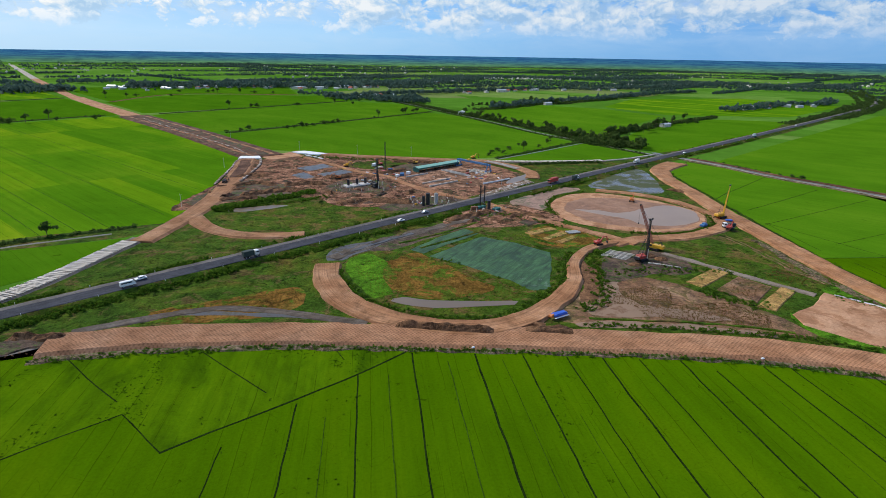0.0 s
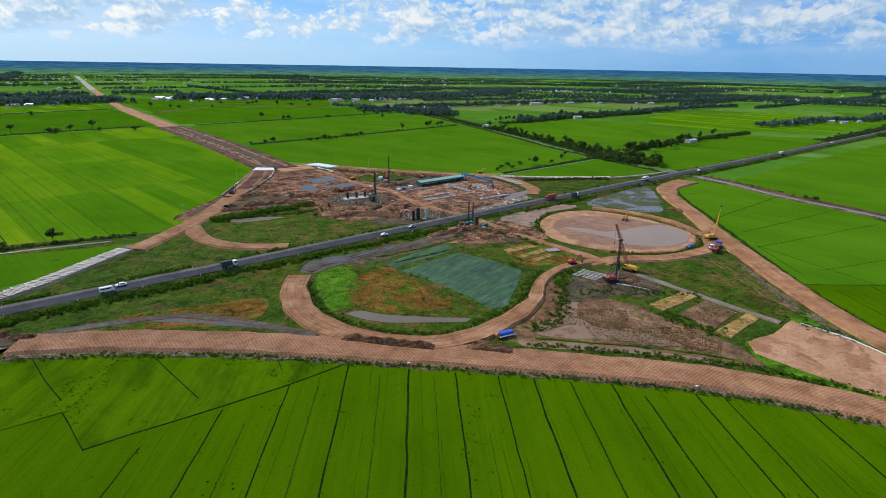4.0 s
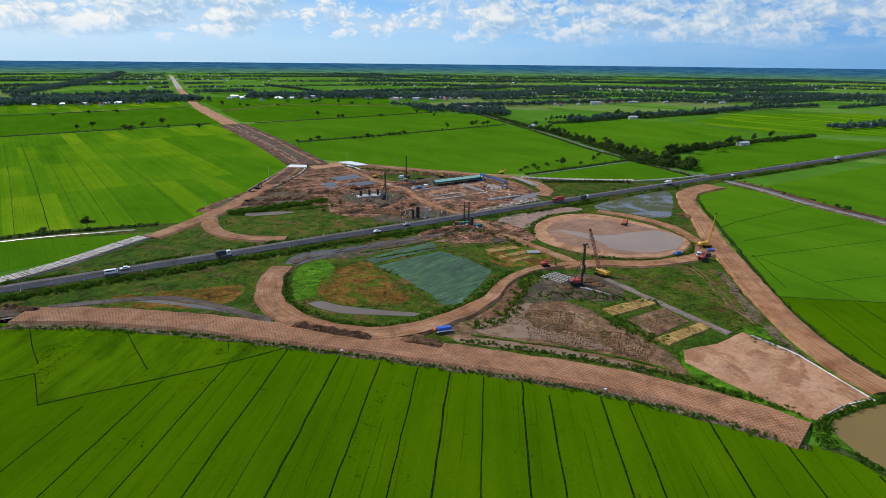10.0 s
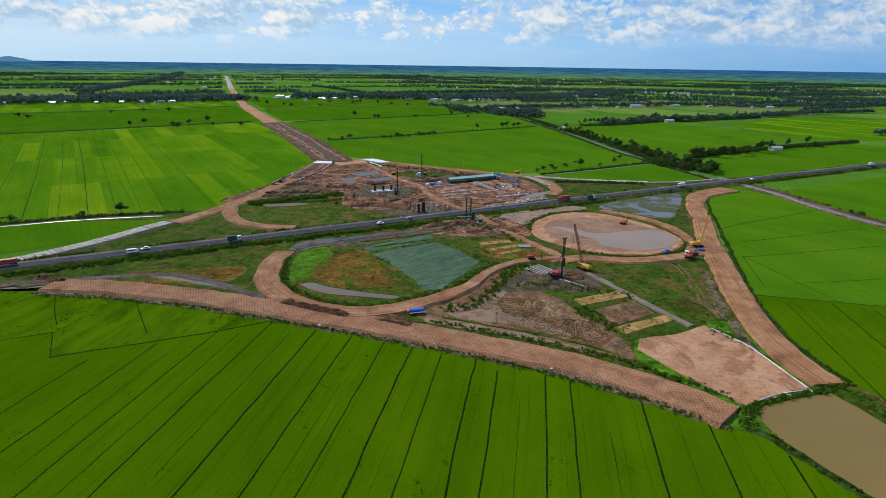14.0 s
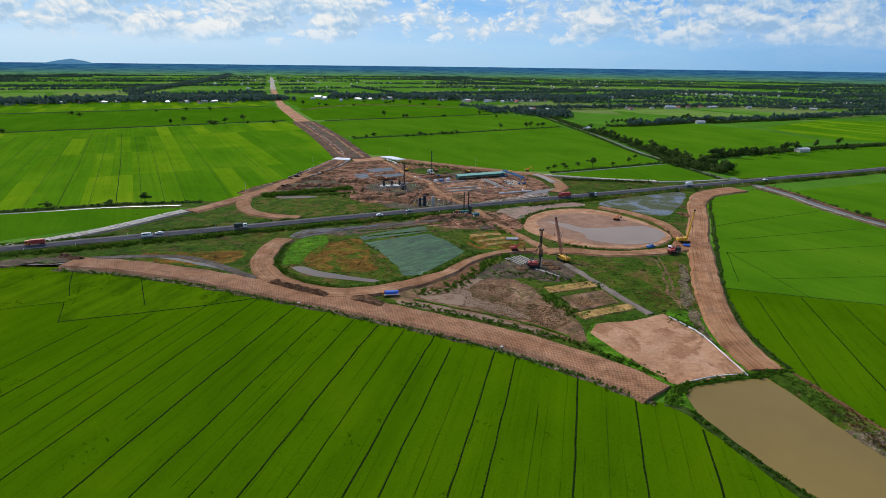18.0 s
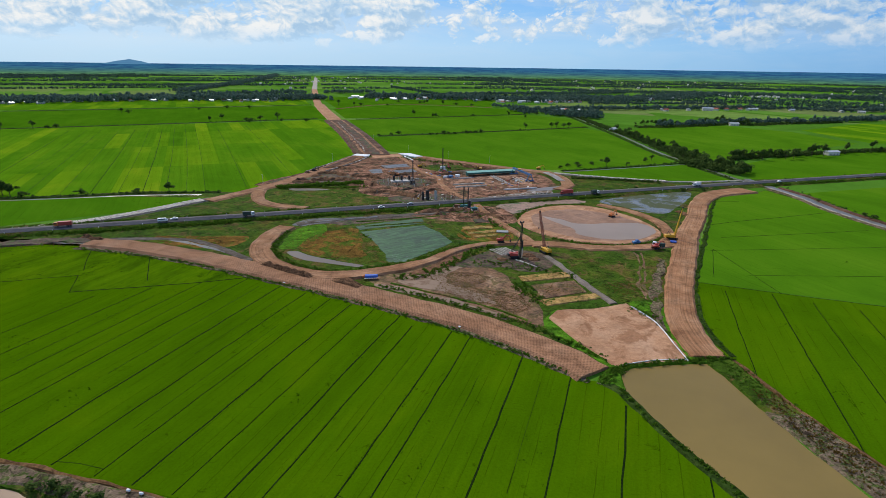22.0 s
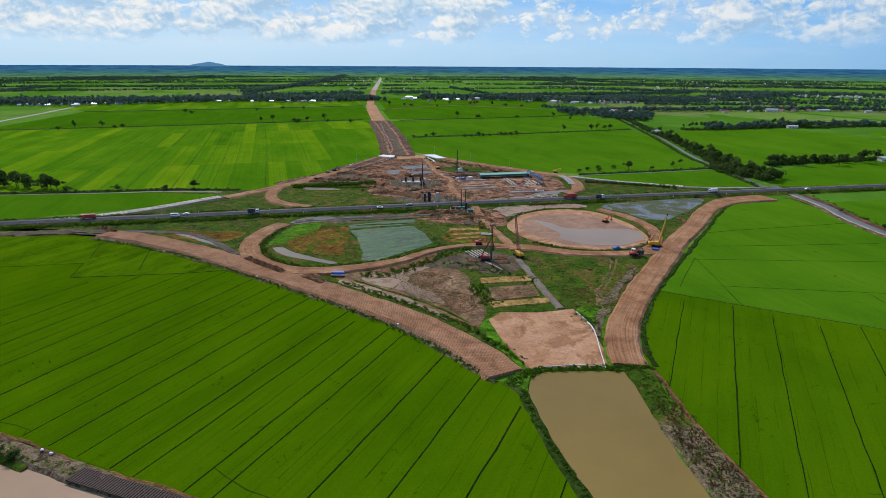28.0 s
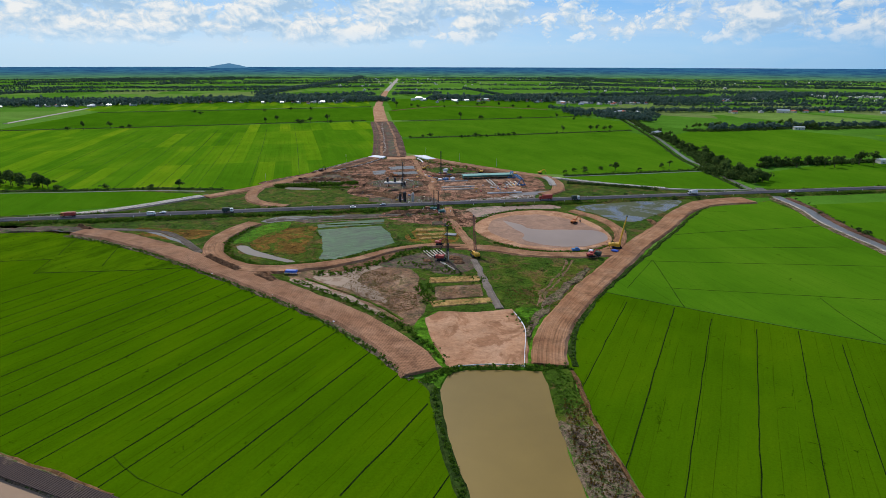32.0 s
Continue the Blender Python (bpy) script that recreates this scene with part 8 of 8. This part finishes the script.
for i in range(90):
    x, y = (RNG.uniform(76, 100), RNG.uniform(416, 446)) if i < 24 else (RNG.uniform(-24, 30), RNG.uniform(376, 460)) if i < 58 else (RNG.uniform(46, 86), RNG.uniform(398, 424)) if i < 72 else (RNG.uniform(24, 56), RNG.uniform(336, 362)) if i < 82 else (RNG.uniform(56, 90), RNG.uniform(314, 334))
    sx, sy, h = RNG.uniform(0.8, 4.2), RNG.uniform(0.5, 1.6), RNG.uniform(0.3, 1.1)
    o = new("material_stack")
    for k in range(3):
        bm = bmesh.new()
        box(bm, (sx, sy * 0.3, h * RNG.uniform(0.6, 1)), (RNG.normal(0, 0.1), (k - 1) * sy * 0.34, h * 0.4), (0, 0, RNG.normal(0, 4)), bevel=0.04)
        part(("panel", "panel", "drum", "board", "block", "steel_bar", "crate")[i % 7], bm, (WHITE, REDPAINT, GANTRYBLUE, PILEC, CONCRETE, RUSTBAR, YELLOW)[i % 7], o)
    tagged(o, ("stack of white formwork panels", "stack of red steel formwork", "blue drum stack in the yard", "stack of sandy timber boards", "stack of grey concrete blocks", "bundle of rusty steel rebar", "stack of yellow painted crates")[i % 7], "materials", group="materials in the yard")
    o.matrix_world = pose(x, y, 0.36, 0, 0, RNG.uniform(0, 180))

# stubs of driven foundation posts
bm = bmesh.new()
rod(bm, (0, 0, -0.2), (0, 0, 1.5), 0.28, 0.27, 10)
rod(bm, (0, 0, 1.5), (0, 0, 2.1), 0.05, None, 5)
stub = tagged(part("foundation_stub", bm, PILEC), "pale stub of a driven foundation post", "foundation stub", group="driven foundation stubs")
stub.location = (-20, 386, 0.2)
for i in range(46):
    x, y = (RNG.uniform(-26, 12), RNG.uniform(380, 414)) if i < 20 else (RNG.uniform(22, 58), RNG.uniform(336, 358)) if i < 36 else (RNG.uniform(60, 84), RNG.uniform(318, 332))
    copy_thing(stub, pose(x, y, 0.25) @ Matrix.Scale(RNG.uniform(0.7, 1.3), 4))

# white sacks along the ramp foot
for x, y in ((79.3, 150.5), (87.1, 150.2), (95.3, 148.4), (103.7, 146.6), (32, 157.4), (122, 141), (73.4, 30.2), (77.1, 30.4)):
    bm = bmesh.new()
    bmesh.ops.create_icosphere(bm, subdivisions=2, radius=0.5)
    for v in bm.verts:
        v.co = Vector((v.co.x * 1.3, v.co.y * 0.8, v.co.z * 0.75 + 0.35)) * (1 + 0.15 * noise.noise(v.co * 3 + Vector((x, y, 0))))
    o = tagged(part("sack", bm, WHITE, None, "", True), "white filled sack lying at the field edge", "sack", group="white sacks at the field edge")
    o.location = (x, y, 0.3 if y > 100 else 0.8)

# tracks paved with crosswise piles
def pile_track(path, n, length, label, z):
    t = tagged(new("sleeper_track"), label, "sleeper track")
    line = spline(path, 0.4)
    bm = bmesh.new()
    box(bm, (length, 0.4, 0.36), (0, 0, 0.2), bevel=0.05)
    me_ = None
    for i in range(n):
        p0 = line[int(i * (len(line) - 2) / n)]
        p1 = line[min(len(line) - 1, int(i * (len(line) - 2) / n) + 1)]
        a = math.degrees(math.atan2(p1.y - p0.y, p1.x - p0.x)) + 90
        if me_ is None:
            o = part("sleeper", bm, PILEC, t)
            me_ = o.data
        else:
            o = new("sleeper", me_)
            o.parent = t
        o.matrix_basis = pose(p0.x + RNG.normal(0, 0.2), p0.y + RNG.normal(0, 0.2), z, 0, 0, a + RNG.normal(0, 2))
    return t


ribbon("farm_track", [(-182, 150), (-168, 172), (-152, 192), (-142, 208), (-131, 232), (-122, 262), (-115, 284)], 8.0, 0.75, 1.4, LANE, "earth track under the laid piles", "track", 0.0, 3)
pile_track([(-180, 153), (-168, 171), (-152, 192), (-142, 208), (-131, 232), (-122, 262), (-117, 278)], 215, 8.6, "track paved with crosswise bleached piles beside the highway", 0.78)
ribbon("farm_track", [(106, 488), (130, 485), (160, 483), (190, 484), (214, 486)], 5.0, 0.75, 1.0, LANE, "earth track under the laid piles", "track", 0.0, 3)
pile_track([(112, 487), (130, 485), (160, 483), (190, 484), (212, 486)], 130, 5.6, "track paved with crosswise bleached piles beside the field", 0.78)
pile_track([(104, 485), (112, 474), (118, 462), (123, 450)], 44, 6.0, "ramp stub paved with crosswise bleached piles", 0.92)

# field bund poles
bm = bmesh.new()
rod(bm, (0, 0, -0.2), (0, 0, 8.5), 0.14, 0.09, 8)
box(bm, (1.6, 0.12, 0.12), (0, 0, 7.9))
pole = tagged(part("utility_pole", bm, CONCRETE), "slim concrete utility pole in the rice", "utility pole", group="utility poles")
pole.location = (-112.5, 345, 0)
for x, y in ((-66, 560), (-10, 536), (40, 522), (-148, 640), (96, 392), (-116, 470)):
    copy_thing(pole, pose(x, y, 0))

# low hill on the horizon, its haze painted as a glowing blue
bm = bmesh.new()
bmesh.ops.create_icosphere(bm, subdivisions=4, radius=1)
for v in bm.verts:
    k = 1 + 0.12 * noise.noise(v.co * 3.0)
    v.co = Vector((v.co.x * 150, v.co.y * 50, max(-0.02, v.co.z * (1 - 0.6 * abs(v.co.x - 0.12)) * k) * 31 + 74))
hill = tagged(part("hill", bm, HILLMAT, None, "", True), "low hill far off on the horizon in painted haze blue", "hill", kind="structure")
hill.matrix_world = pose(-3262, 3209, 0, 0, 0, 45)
